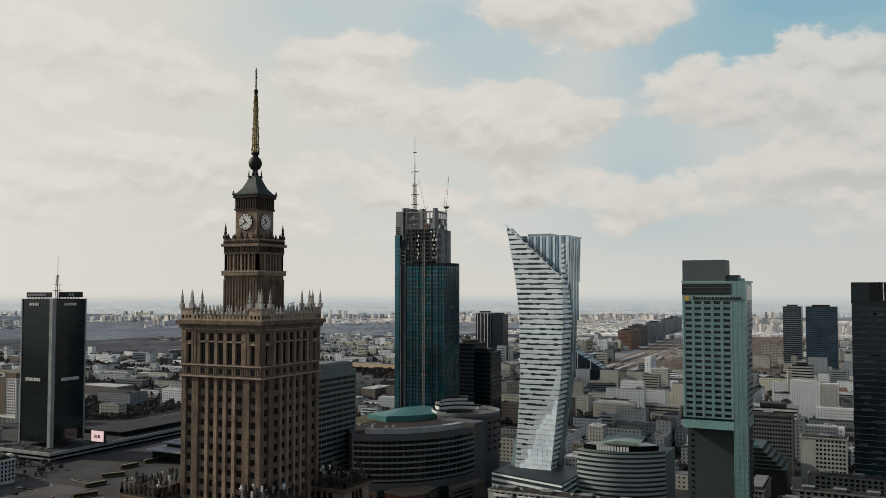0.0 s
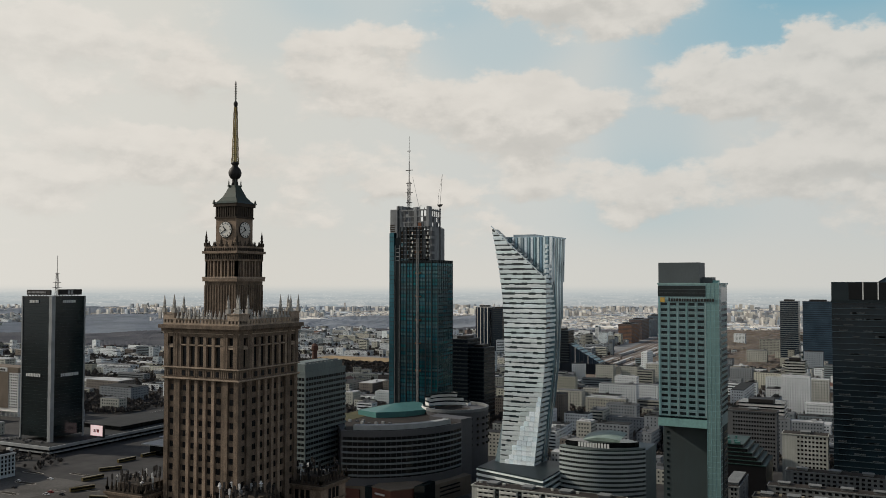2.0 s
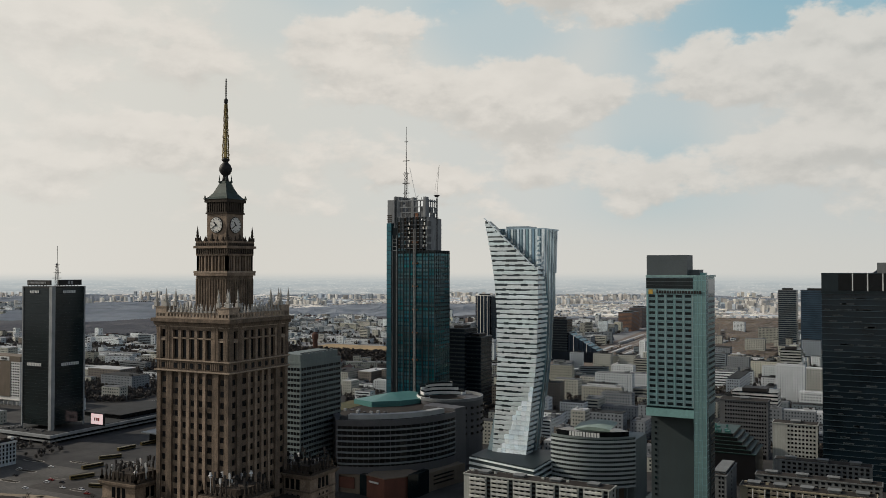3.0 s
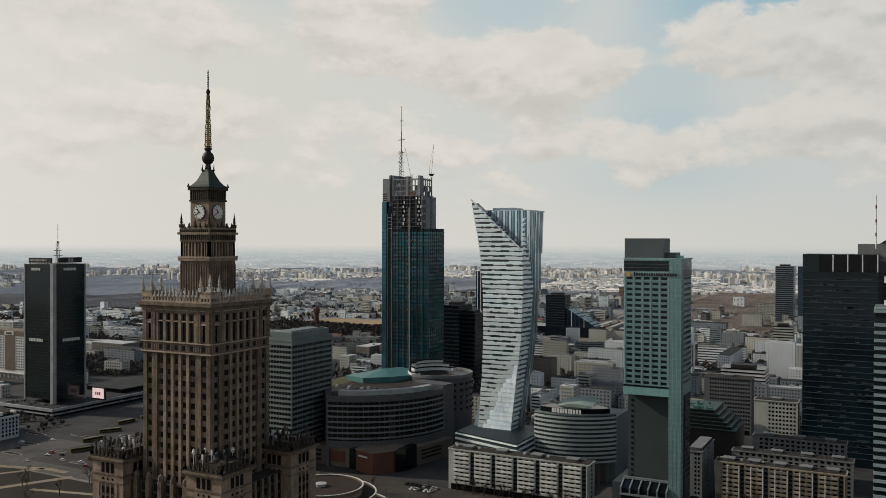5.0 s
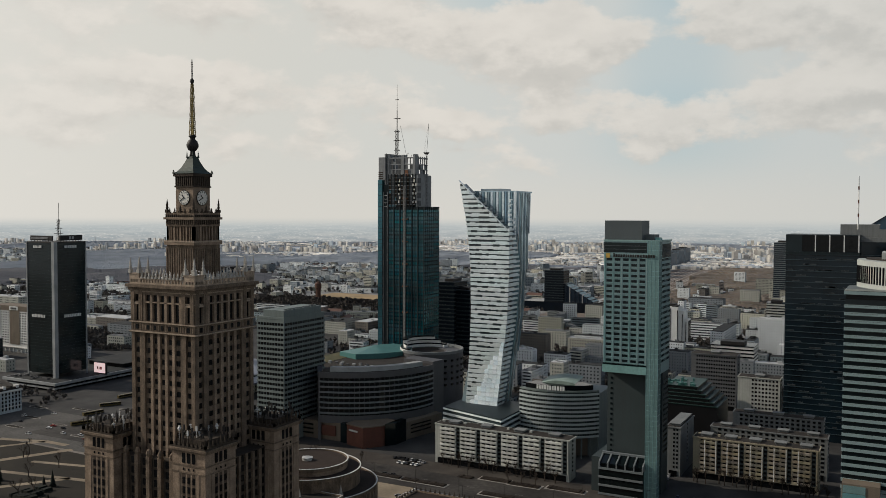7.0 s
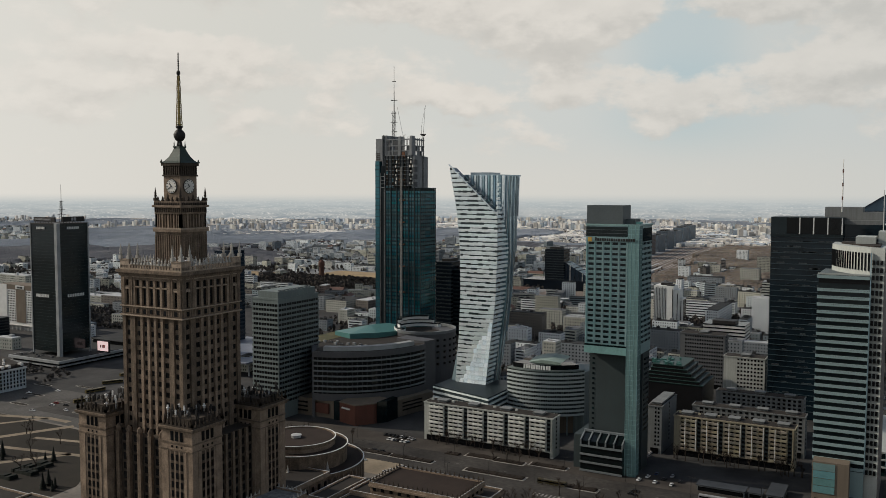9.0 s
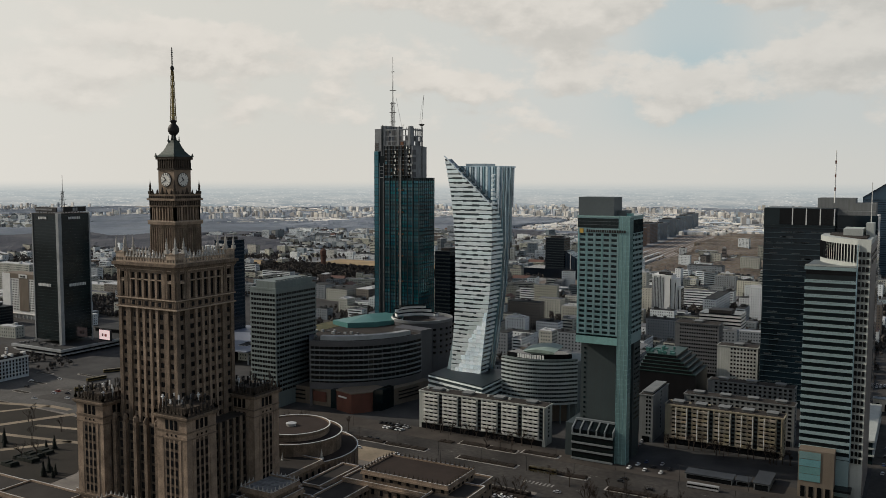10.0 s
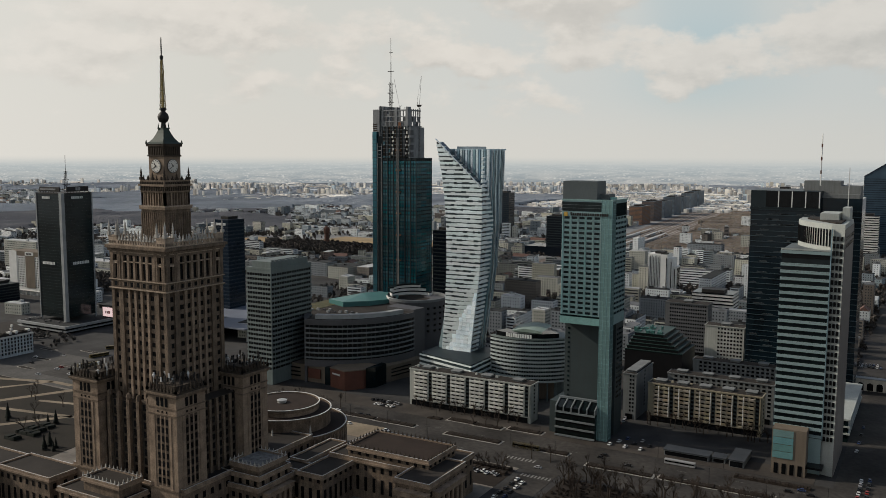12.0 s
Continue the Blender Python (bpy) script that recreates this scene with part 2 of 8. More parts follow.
# ---- building blocks ----
class Form:
    """Collects boxes, prisms and lathes into one mesh."""

    def __init__(self):
        self.v, self.f = [], []

    def add(self, verts, faces):
        k = len(self.v)
        self.v += verts
        self.f += [tuple(i + k for i in f) for f in faces]
        return self

    def box(self, x0, x1, y0, y1, z0, z1):
        return self.add([(x0, y0, z0), (x1, y0, z0), (x1, y1, z0), (x0, y1, z0), (x0, y0, z1), (x1, y0, z1), (x1, y1, z1), (x0, y1, z1)],
                        [(3, 2, 1, 0), (4, 5, 6, 7), (0, 1, 5, 4), (1, 2, 6, 5), (2, 3, 7, 6), (3, 0, 4, 7)])

    def taper(self, cx, cy, z0, z1, a0, a1, b0=None, b1=None):
        b0, b1 = a0 if b0 is None else b0, a1 if b1 is None else b1
        return self.add([(cx - a0, cy - b0, z0), (cx + a0, cy - b0, z0), (cx + a0, cy + b0, z0), (cx - a0, cy + b0, z0),
                         (cx - a1, cy - b1, z1), (cx + a1, cy - b1, z1), (cx + a1, cy + b1, z1), (cx - a1, cy + b1, z1)],
                        [(3, 2, 1, 0), (4, 5, 6, 7), (0, 1, 5, 4), (1, 2, 6, 5), (2, 3, 7, 6), (3, 0, 4, 7)])

    def prism(self, poly, z0, z1):
        """poly: counter-clockwise outline; z1 may be a list of heights."""
        n = len(poly)
        tops = z1 if isinstance(z1, (list, tuple)) else [z1] * n
        lows = z0 if isinstance(z0, (list, tuple)) else [z0] * n
        return self.add([(x, y, z) for (x, y), z in zip(poly, lows)] + [(x, y, z) for (x, y), z in zip(poly, tops)],
                        [tuple(range(n - 1, -1, -1)), tuple(range(n, 2 * n))] + [(i, (i + 1) % n, n + (i + 1) % n, n + i) for i in range(n)])

    def lathe(self, cx, cy, profile, seg=12):
        k, v, f = len(profile), [], []
        for r, z in profile:
            v += [(cx + r * math.cos(2 * math.pi * i / seg), cy + r * math.sin(2 * math.pi * i / seg), z) for i in range(seg)]
        for j in range(k - 1):
            f += [(j * seg + i, j * seg + (i + 1) % seg, (j + 1) * seg + (i + 1) % seg, (j + 1) * seg + i) for i in range(seg)]
        f += [tuple(range(seg - 1, -1, -1)), tuple(range((k - 1) * seg, k * seg))]
        return self.add(v, f)

    def bar(self, p, q, r, seg=4):
        p, q = Vector(p), Vector(q)
        d = (q - p).normalized()
        a = d.orthogonal().normalized()
        b = d.cross(a)
        v = []
        for c, rr in ((p, r), (q, r * 0.999)):
            v += [tuple(c + (a * math.cos(2 * math.pi * i / seg) + b * math.sin(2 * math.pi * i / seg)) * rr) for i in range(seg)]
        return self.add(v, [(i, (i + 1) % seg, seg + (i + 1) % seg, seg + i) for i in range(seg)] + [tuple(range(seg - 1, -1, -1)), tuple(range(seg, 2 * seg))])

    def mesh(self, name, mat, smooth=False):
        me = bpy.data.meshes.new(name)
        me.from_pydata(self.v, [], self.f)
        me.materials.append(mat)
        if smooth:
            me.polygons.foreach_set("use_smooth", [True] * len(me.polygons))
        me.update()
        return me


def thing(name, label, category, at=(0, 0, 0), group="", kind=""):
    ob = new(name)
    ob.location = at
    ob.empty_display_size = 1
    return tagged(ob, label, category, group, kind)


def base(ob):
    p = Vector(ob.location)
    while ob.parent:
        ob = ob.parent
        p += ob.location
    return p


def part(name, form, mat, parent, label="", smooth=False, kind=""):
    """One mesh in world coordinates, under a thing or a part."""
    o = base(parent)
    form.v = [(x - o.x, y - o.y, z - o.z) for x, y, z in form.v]
    ob = new(name, form.mesh(name, mat, smooth))
    ob.parent = parent
    return tagged(ob, label, kind=kind)


def solid(name, form, mat, label, category, kind="", group="", smooth=False):
    return tagged(new(name, form.mesh(name, mat, smooth)), label, category, group, kind)


SHARED = {}


def pane_mesh(key, w, h, d, mat, facing):
    if (key, w, h, facing) not in SHARED:
        f = Form()
        f.box(-w / 2, w / 2, -d / 2, d / 2, 0, h) if facing == "y" else f.box(-d / 2, d / 2, -w / 2, w / 2, 0, h)
        SHARED[(key, w, h, facing)] = f.mesh(key, mat)
    return SHARED[(key, w, h, facing)]


def pane(name, parent, facing, u, across, z, w, h, mat, d=0.3):
    """A piece of a facade: facing 'y' stands at (u, across), facing 'x' at (across, u)."""
    ob = new(name, pane_mesh(name + mat.name, round(w, 2), round(h, 2), d, mat, facing))
    ob.parent = parent
    p = Vector((u, across, z) if facing == "y" else (across, u, z)) - base(parent)
    ob.location = p
    return ob


def grid(parent, facing, across, us, zs, w, h, mat, name="window"):
    for z in zs:
        for u in us:
            pane(name, parent, facing, u, across, z, w, h, mat)


def spread(a, b, n):
    return [a + (b - a) * (i + 0.5) / n for i in range(n)]


def arc(a, m, b, n):
    """Points on the circle through three plan points."""
    ax, ay, bx, by, cx, cy = *a, *m, *b
    d = 2 * (ax * (by - cy) + bx * (cy - ay) + cx * (ay - by))
    ux = ((ax * ax + ay * ay) * (by - cy) + (bx * bx + by * by) * (cy - ay) + (cx * cx + cy * cy) * (ay - by)) / d
    uy = ((ax * ax + ay * ay) * (cx - bx) + (bx * bx + by * by) * (ax - cx) + (cx * cx + cy * cy) * (bx - ax)) / d
    r = math.hypot(ax - ux, ay - uy)
    t0, tm, t1 = (math.atan2(q[1] - uy, q[0] - ux) for q in (a, m, b))
    while tm - t0 > math.pi: tm -= 2 * math.pi
    while tm - t0 < -math.pi: tm += 2 * math.pi
    while t1 - tm > math.pi: t1 -= 2 * math.pi
    while t1 - tm < -math.pi: t1 += 2 * math.pi
    return [(ux + r * math.cos(t0 + (t1 - t0) * i / n), uy + r * math.sin(t0 + (t1 - t0) * i / n)) for i in range(n + 1)], (ux, uy)


def shell(f, line, centre, inset, out, z0, z1):
    """A curved band along a plan line, from inset to out metres off it (away from centre)."""
    def off(p, d):
        v = Vector((p[0] - centre[0], p[1] - centre[1])).normalized()
        return (p[0] + v.x * d, p[1] + v.y * d)
    v = []
    for p in line:
        (ax, ay), (bx, by) = off(p, out), off(p, -inset)
        v += [(ax, ay, z0), (ax, ay, z1), (bx, by, z1), (bx, by, z0)]
    n = len(line)
    fs = [(0, 1, 2, 3), (4 * n - 1, 4 * n - 2, 4 * n - 3, 4 * n - 4)]
    for i in range(n - 1):
        a, b = 4 * i, 4 * i + 4
        fs += [(a + k, b + k, b + (k + 1) % 4, a + (k + 1) % 4) for k in range(4)]
    return f.add(v, fs)


# ---- ground and streets ----
solid("ground", Form().add([(-9000, -400, 0), (3000, -400, 0), (3000, 5300, 0), (-9000, 5300, 0)], [(0, 1, 2, 3)]),
      material("city_ground", (0.055, 0.053, 0.051), 0.9, vary=0.5, scale=0.03, fine=0.2, second=(0.02, 0.02, 0.0205)),
      "flat dark city ground reaching the horizon", "ground", kind="structure")


LEVELS = []


def patch(name, x0, x1, y0, y1, mat, label, z=0.06, poly=None):
    LEVELS.append((x0, x1, y0, y1, z))
    f = Form()
    f.prism(poly or [(x0, y0), (x1, y0), (x1, y1), (x0, y1)], -0.3, z)
    return solid(name, f, mat, label, name.split("_")[0], kind="structure")


def level(x, y):
    """Height of the paving under a point."""
    return max([0.0] + [z for x0, x1, y0, y1, z in LEVELS if x0 < x < x1 and y0 < y < y1 and z < 0.2])


# ---- palace tower ----
PX, PY = -219.3, 275.4
trim_stone = material("washed_trim_stone", (0.44, 0.345, 0.26), 0.85, vary=0.35, scale=0.2, fine=1.7, grit=0.35, stain=0.3, bump=0.2)
# stained sandstone, darkened further to paint the shade inside recesses
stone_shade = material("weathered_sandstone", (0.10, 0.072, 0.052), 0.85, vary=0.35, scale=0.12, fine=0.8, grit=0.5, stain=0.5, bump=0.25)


def obelisk(f, x, y, z, h, r):
    """A turned stone finial: block, waist, bulb and point."""
    f.box(x - r, x + r, y - r, y + r, z, z + h * 0.22)
    f.lathe(x, y, [(r * 0.55, z + h * 0.22), (r * 0.95, z + h * 0.34), (r * 0.6, z + h * 0.46), (r * 0.75, z + h * 0.54), (r * 0.3, z + h * 0.8), (0.03, z + h)], 6)


def palace():
    p = thing("palace_tower", "sooty sandstone skyscraper with clock tower and spire", "tower", (PX, PY, 0))
    a = 18.6
    core = a - 0.8
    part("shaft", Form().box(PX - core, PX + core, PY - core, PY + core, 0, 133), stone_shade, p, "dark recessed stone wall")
    # corner bays and piers stand proud of the wall
    for sx in (-1, 1):
        for sy in (-1, 1):
            f = Form()
            for u0, u1 in ((0, 2.1), (5.0, 8.0)):
                x0, x1 = sorted((PX + sx * (a - u0), PX + sx * (a - u1)))
                y0, y1 = sorted((PY + sy * (a - u0), PY + sy * (a - u1)))
                ya, yb = sorted((PY + sy * (a + 0.15), PY + sy * (core - 0.5)))
                xa, xb = sorted((PX + sx * (a + 0.15), PX + sx * (core - 0.5)))
                f.box(x0, x1, ya, yb, 0, 113.6)
                f.box(xa, xb, y0, y1, 0, 113.6)
            part("corner_bay", f, stone, p)
    pitch = 21.2 / 5
    for k in range(1, 5):
        u = -10.6 + k * pitch
        for s in (-1, 1):
            part("pier", Form().box(PX + u - 0.75, PX + u + 0.75, *sorted((PY + s * (a + 0.2), PY + s * (core - 0.3))), 0, 113.6), stone_pale, p)
            part("pier", Form().box(*sorted((PX + s * (a + 0.2), PX + s * (core - 0.3))), PY + u - 0.75, PY + u + 0.75, 0, 113.6), stone_pale, p)
    rows = [109.2 - 4.45 * k for k in range(23)]
    for z in rows:
        part("spandrel", Form().box(PX - core - 0.22, PX + core + 0.22, PY - core - 0.22, PY + core + 0.22, z - 2.2, z), stone, p)
    cols = [-15.05] + [-10.6 + pitch * (k + 0.5) for k in range(5)] + [15.05]
    for z in rows[:21]:
        for u in cols:
            pane("window", p, "y", PX + u, PY - core - 0.02, z, 1.75, 2.2, window_dark)
            pane("window", p, "x", PY + u, PX + core + 0.02, z, 1.75, 2.2, window_dark)
    # frieze, loggia storey, cornice
    f = Form()
    f.box(PX - a - 0.55, PX + a + 0.55, PY - a - 0.55, PY + a + 0.55, 113.6, 114.5)
    f.box(PX - a - 0.1, PX + a + 0.1, PY - a - 0.1, PY + a + 0.1, 114.5, 118.0)
    f.box(PX - a - 0.5, PX + a + 0.5, PY - a - 0.5, PY + a + 0.5, 118.0, 118.7)
    part("frieze", f, stone, p)
    # pale trim courses also paint the top-lit highlights along the cornices
    for z, d, h in ((113.9, 0.85, 0.55), (118.15, 0.8, 0.5), (127.0, 0.3, 0.35), (131.6, 0.55, 0.4)):
        g = Form()
        for k in (-1, 1):
            g.box(PX - a - d, PX + a + d, *sorted((PY + k * (a + d), PY + k * (a - 0.2))), z, z + h)
            g.box(*sorted((PX + k * (a + d), PX + k * (a - 0.2))), PY - a + 0.2, PY + a - 0.2, z + 0.003, z + h - 0.003)
        part("string_course", g, trim_stone, p, "pale weathered string course")
    # grooved panels between the frieze windows
    for facing in ("y", "x"):
        g = Form()
        for k in range(37):
            u = -a + 1.0 + (2 * a - 2.0) * k / 36
            if min(abs(u - c) for c in cols) > 1.0:
                if facing == "y":
                    g.box(PX + u - 0.16, PX + u + 0.16, PY - a - 0.32, PY - a, 114.9, 117.7)
                else:
                    g.box(PX + a, PX + a + 0.32, PY + u - 0.16, PY + u + 0.16, 114.9, 117.7)
        part("frieze_groove", g, stone_pale, p, kind="stuff")
    for u in cols:
        pane("window", p, "y", PX + u, PY - a - 0.12, 115.2, 1.5, 2.0, window_dark)
        pane("window", p, "x", PY + u, PX + a + 0.12, 115.2, 1.5, 2.0, window_dark)
    for u in cols:
        for z, h in ((119.3, 7.4), (127.6, 2.6)):
            pane("loggia_opening", p, "y", PX + u, PY - core - 0.02, z, 2.1, h, window_dark)
            pane("loggia_opening", p, "x", PY + u, PX + core + 0.02, z, 2.1, h, window_dark)
    for u in (-18.0, -16.9, -13.2, -12.0, 12.0, 13.2, 16.9, 18.0):
        for s in (-1, 1):
            part("loggia_pilaster", Form().box(PX + u - 0.5, PX + u + 0.5, PY + s * a - 0.6, PY + s * a + 0.6, 118.7, 132), stone, p)
            part("loggia_pilaster", Form().box(PX + s * a - 0.6, PX + s * a + 0.6, PY + u - 0.5, PY + u + 0.5, 118.7, 132), stone, p)
    for u in (-15.05, 15.05):
        for facing in ("y", "x"):
            g = Form()
            for da, z0, z1 in ((1.35, 118.9, 126.0),):
                for e in (-da, da):
                    if facing == "y":
                        g.box(PX + u + e - 0.22, PX + u + e + 0.22, PY - a - 0.35, PY - core, z0, z1)
                    else:
                        g.box(PX + core, PX + a + 0.35, PY + u + e - 0.22, PY + u + e + 0.22, z0, z1)
                if facing == "y":
                    g.box(PX + u - 1.6, PX + u + 1.6, PY - a - 0.4, PY - core, z1, z1 + 0.8)
                else:
                    g.box(PX + core, PX + a + 0.4, PY + u - 1.6, PY + u + 1.6, z1, z1 + 0.8)
            part("niche_frame", g, trim_stone, p, "pale stone niche surround")
    for k in range(6):
        u = -10.6 + k * pitch
        for s in (-1, 1):
            part("loggia_column", Form().box(PX + u - 0.7, PX + u + 0.7, PY + s * (a - 0.3) - 0.6, PY + s * (a - 0.3) + 0.6, 118.7, 130.6), stone_pale, p)
            part("loggia_column", Form().box(PX + s * (a - 0.3) - 0.6, PX + s * (a - 0.3) + 0.6, PY + u - 0.7, PY + u + 0.7, 118.7, 130.6), stone_pale, p)
    f = Form()
    f.box(PX - a, PX + a, PY - a, PY + a, 126.7, 127.5)
    f.box(PX - a - 0.3, PX + a + 0.3, PY - a - 0.3, PY + a + 0.3, 130.4, 132.2)
    f.box(PX - a - 1.9, PX + a + 1.9, PY - a - 1.9, PY + a + 1.9, 133.6, 135.0)
    f.box(PX - a - 1.0, PX + a + 1.0, PY - a - 1.0, PY + a + 1.0, 132.2, 132.9)
    n = 34
    for k in range(n):
        u = -a - 1.0 + (2 * a + 2.0) * (k + 0.5) / n
        for s in (-1, 1):
            f.box(PX + u - 0.32, PX + u + 0.32, PY + s * (a + 0.8) - 0.7, PY + s * (a + 0.8) + 0.7, 132.9, 133.65)
            f.box(PX + s * (a + 0.8) - 0.7, PX + s * (a + 0.8) + 0.7, PY + u - 0.32, PY + u + 0.32, 132.9, 133.65)
    part("cornice", f, stone, p, "dentilled stone cornice")
    # balustrade with finials
    e = a + 0.3
    f = Form()
    for s in (-1, 1):
        f.box(PX - e, PX + e, PY + s * e - 0.3, PY + s * e + 0.3, 135.0, 135.7)
        f.box(PX + s * e - 0.3, PX + s * e + 0.3, PY - e, PY + e, 135.0, 135.7)
        f.box(PX - e, PX + e, PY + s * e - 0.25, PY + s * e + 0.25, 137.0, 137.5)
        f.box(PX + s * e - 0.25, PX + s * e + 0.25, PY - e, PY + e, 137.0, 137.5)
        for k in range(22):
            u = -e + 2 * e * (k + 0.5) / 22
            f.box(PX + u - 0.42, PX + u + 0.42, PY + s * e - 0.2, PY + s * e + 0.2, 135.6, 137.1)
            f.box(PX + s * e - 0.2, PX + s * e + 0.2, PY + u - 0.42, PY + u + 0.42, 135.6, 137.1)
    part("balustrade", f, trim_stone, p)
    for sx in (-1, 1):
        for sy in (-1, 1):
            f = Form()
            cx, cy = PX + sx * (a - 2.4), PY + sy * (a - 2.4)
            f.box(cx - 2.9, cx + 2.9, cy - 2.9, cy + 2.9, 135.0, 139.2)
            f.box(cx - 3.1, cx + 3.1, cy - 3.1, cy + 3.1, 139.2, 139.7)
            part("corner_crown", f, trim_stone, p)
            for dx in (-2.6, 2.6):
                for dy in (-2.6, 2.6):
                    f = Form()
                    obelisk(f, cx + dx, cy + dy, 139.7, 7.2, 0.75)
                    part("finial", f, finial_stone, p)
            f = Form()
            obelisk(f, cx, cy, 139.7, 5.0, 0.9)
            part("finial", f, finial_stone, p)
    for k in range(12):
        u = -11.6 + 23.2 * k / 11
        for s in (-1, 1):
            for q in ((PX + u, PY + s * e), (PX + s * e, PY + u)):
                f = Form()
                obelisk(f, *q, 137.5, 3.3, 0.58)
                part("finial", f, finial_stone, p)
    # middle tower
    b = 8.1
    ux, uy = PX + 1.2, PY - 1.0
    f = Form().box(ux - b, ux + b, uy - b, uy + b, 133, 153)
    part("middle_tower", f, stone, p)
    f = Form()
    for k in range(12):
        u = -b + 0.4 + (2 * b - 0.8) * k / 11
        for s in (-1, 1):
            f.box(ux + u - 0.3, ux + u + 0.3, uy + s * b - 0.35, uy + s * b + 0.35, 138, 150.5)
            f.box(ux + s * b - 0.35, ux + s * b + 0.35, uy + u - 0.3, uy + u + 0.3, 138, 150.5)
    part("tower_rib", f, stone, p, kind="stuff")
    f = Form()
    f.box(ux - b - 0.7, ux + b + 0.7, uy - b - 0.7, uy + b + 0.7, 152, 153.2)
    # core coloured near black to paint the shade behind the arcade openings
    part("gallery_core", Form().box(ux - b + 2.2, ux + b - 2.2, uy - b + 2.2, uy + b - 2.2, 153, 161), window_dark, p)
    f.box(ux - b - 0.1, ux + b + 0.1, uy - b - 0.1, uy + b + 0.1, 160.2, 163.2)
    f.box(ux - b - 0.9, ux + b + 0.9, uy - b - 0.9, uy + b + 0.9, 163.2, 164.2)
    f.box(ux - b - 0.2, ux + b + 0.2, uy - b - 0.2, uy + b + 0.2, 164.2, 166.2)
    part("gallery", f, stone_pale, p)
    for k in range(9):
        u = -b + 0.9 + (2 * b - 1.8) * k / 8
        for s in (-1, 1):
            w = 0.8 if k in (0, 8) else 0.2 if k % 2 else 0.42
            part("arcade_column", Form().box(ux + u - w, ux + u + w, uy + s * (b - 0.7) - 0.6, uy + s * (b - 0.7) + 0.6, 153.2, 160.3), stone_pale, p)
            part("arcade_column", Form().box(ux + s * (b - 0.7) - 0.6, ux + s * (b - 0.7) + 0.6, uy + u - w, uy + u + w, 153.2, 160.3), stone_pale, p)
    for k in range(14):
        u = -b + 0.6 + (2 * b - 1.2) * k / 13
        for s in (-1, 1):
            part("attic_panel", Form().box(ux + u - 0.22, ux + u + 0.22, uy + s * (b + 0.25) - 0.3, uy + s * (b + 0.25) + 0.3, 161.0, 163.0), stone_dark, p)
            part("attic_panel", Form().box(ux + s * (b + 0.25) - 0.3, ux + s * (b + 0.25) + 0.3, uy + u - 0.22, uy + u + 0.22, 161.0, 163.0), stone_dark, p)
            part("attic_panel", Form().box(ux + u - 0.25, ux + u + 0.25, uy + s * (b + 0.6) - 0.25, uy + s * (b + 0.6) + 0.25, 164.2, 165.4), stone_dark, p)
            part("attic_panel", Form().box(ux + s * (b + 0.6) - 0.25, ux + s * (b + 0.6) + 0.25, uy + u - 0.25, uy + u + 0.25, 164.2, 165.4), stone_dark, p)
    for s in (-1, 1):
        part("gallery_sill", Form().box(ux - b - 0.8, ux + b + 0.8, *sorted((uy + s * (b + 0.8), uy + s * (b - 0.2))), 153.2, 153.9), trim_stone, p)
        part("gallery_sill", Form().box(*sorted((ux + s * (b + 0.8), ux + s * (b - 0.2))), uy - b + 0.2, uy + b - 0.2, 153.2, 153.9), trim_stone, p)
    for sx in (-1, 0, 1):
        for sy in (-1, 0, 1):
            if sx or sy:
                f = Form()
                obelisk(f, ux + sx * (b - 0.3), uy + sy * (b - 0.3), 166.2, 6.4 if sx and sy else 3.6, 0.7)
                part("pinnacle", f, stone_dark, p)
    for k in range(5):
        u = -6 + 3 * k
        for s in (-1, 1):
            for q in ((ux + u, uy + s * b), (ux + s * b, uy + u)):
                f = Form()
                obelisk(f, *q, 166.2, 2.2, 0.5)
                part("pinnacle", f, stone_dark, p)
    # clock stage, roof, spire
    c = 5.15
    f = Form().box(ux - c, ux + c, uy - c, uy + c, 164, 177.6)
    part("clock_stage", f, stone_pale, p)
    f = Form()
    f.box(ux - c - 0.45, ux + c + 0.45, uy - c - 0.45, uy + c + 0.45, 177.4, 178.1)
    f.box(ux - c - 0.1, ux + c + 0.1, uy - c - 0.1, uy + c + 0.1, 178.1, 182.2)
    f.box(ux - c - 0.8, ux + c + 0.8, uy - c - 0.8, uy + c + 0.8, 182.2, 183.5)
    for k in range(9):
        u = -c + 0.5 + (2 * c - 1) * k / 8
        for s in (-1, 1):
            f.box(ux + u - 0.3, ux + u + 0.3, uy + s * (c + 0.2) - 0.3, uy + s * (c + 0.2) + 0.3, 178.1, 182.2)
            f.box(ux + s * (c + 0.2) - 0.3, ux + s * (c + 0.2) + 0.3, uy + u - 0.3, uy + u + 0.3, 178.1, 182.2)
    part("clock_cornice", f, stone_dark, p)
    for facing, s in (("y", -1), ("x", 1), ("y", 1), ("x", -1)):
        d = Vector((0, s, 0)) if facing == "y" else Vector((s, 0, 0))
        side = Vector((1, 0, 0)) if facing == "y" else Vector((0, 1, 0))
        o = Vector((ux, uy, 172.8)) + d * (c + 0.12)

        def disc(r, depth, seg=28):
            g = Form()
            ring = [o + side * r * math.cos(2 * math.pi * i / seg) + Vector((0, 0, r * math.sin(2 * math.pi * i / seg))) for i in range(seg)]
            g.add([tuple(q) for q in ring] + [tuple(q + d * depth) for q in ring],
                  [tuple(range(seg)), tuple(range(seg, 2 * seg))] + [(i, (i + 1) % seg, seg + (i + 1) % seg, seg + i) for i in range(seg)])
            return g
        dial = part("clock_rim", disc(3.4, 0.22), iron, p)
        part("clock_face", disc(3.1, 0.34), dial_white, dial, "white clock dial with dark pointers")
        marks = Form()
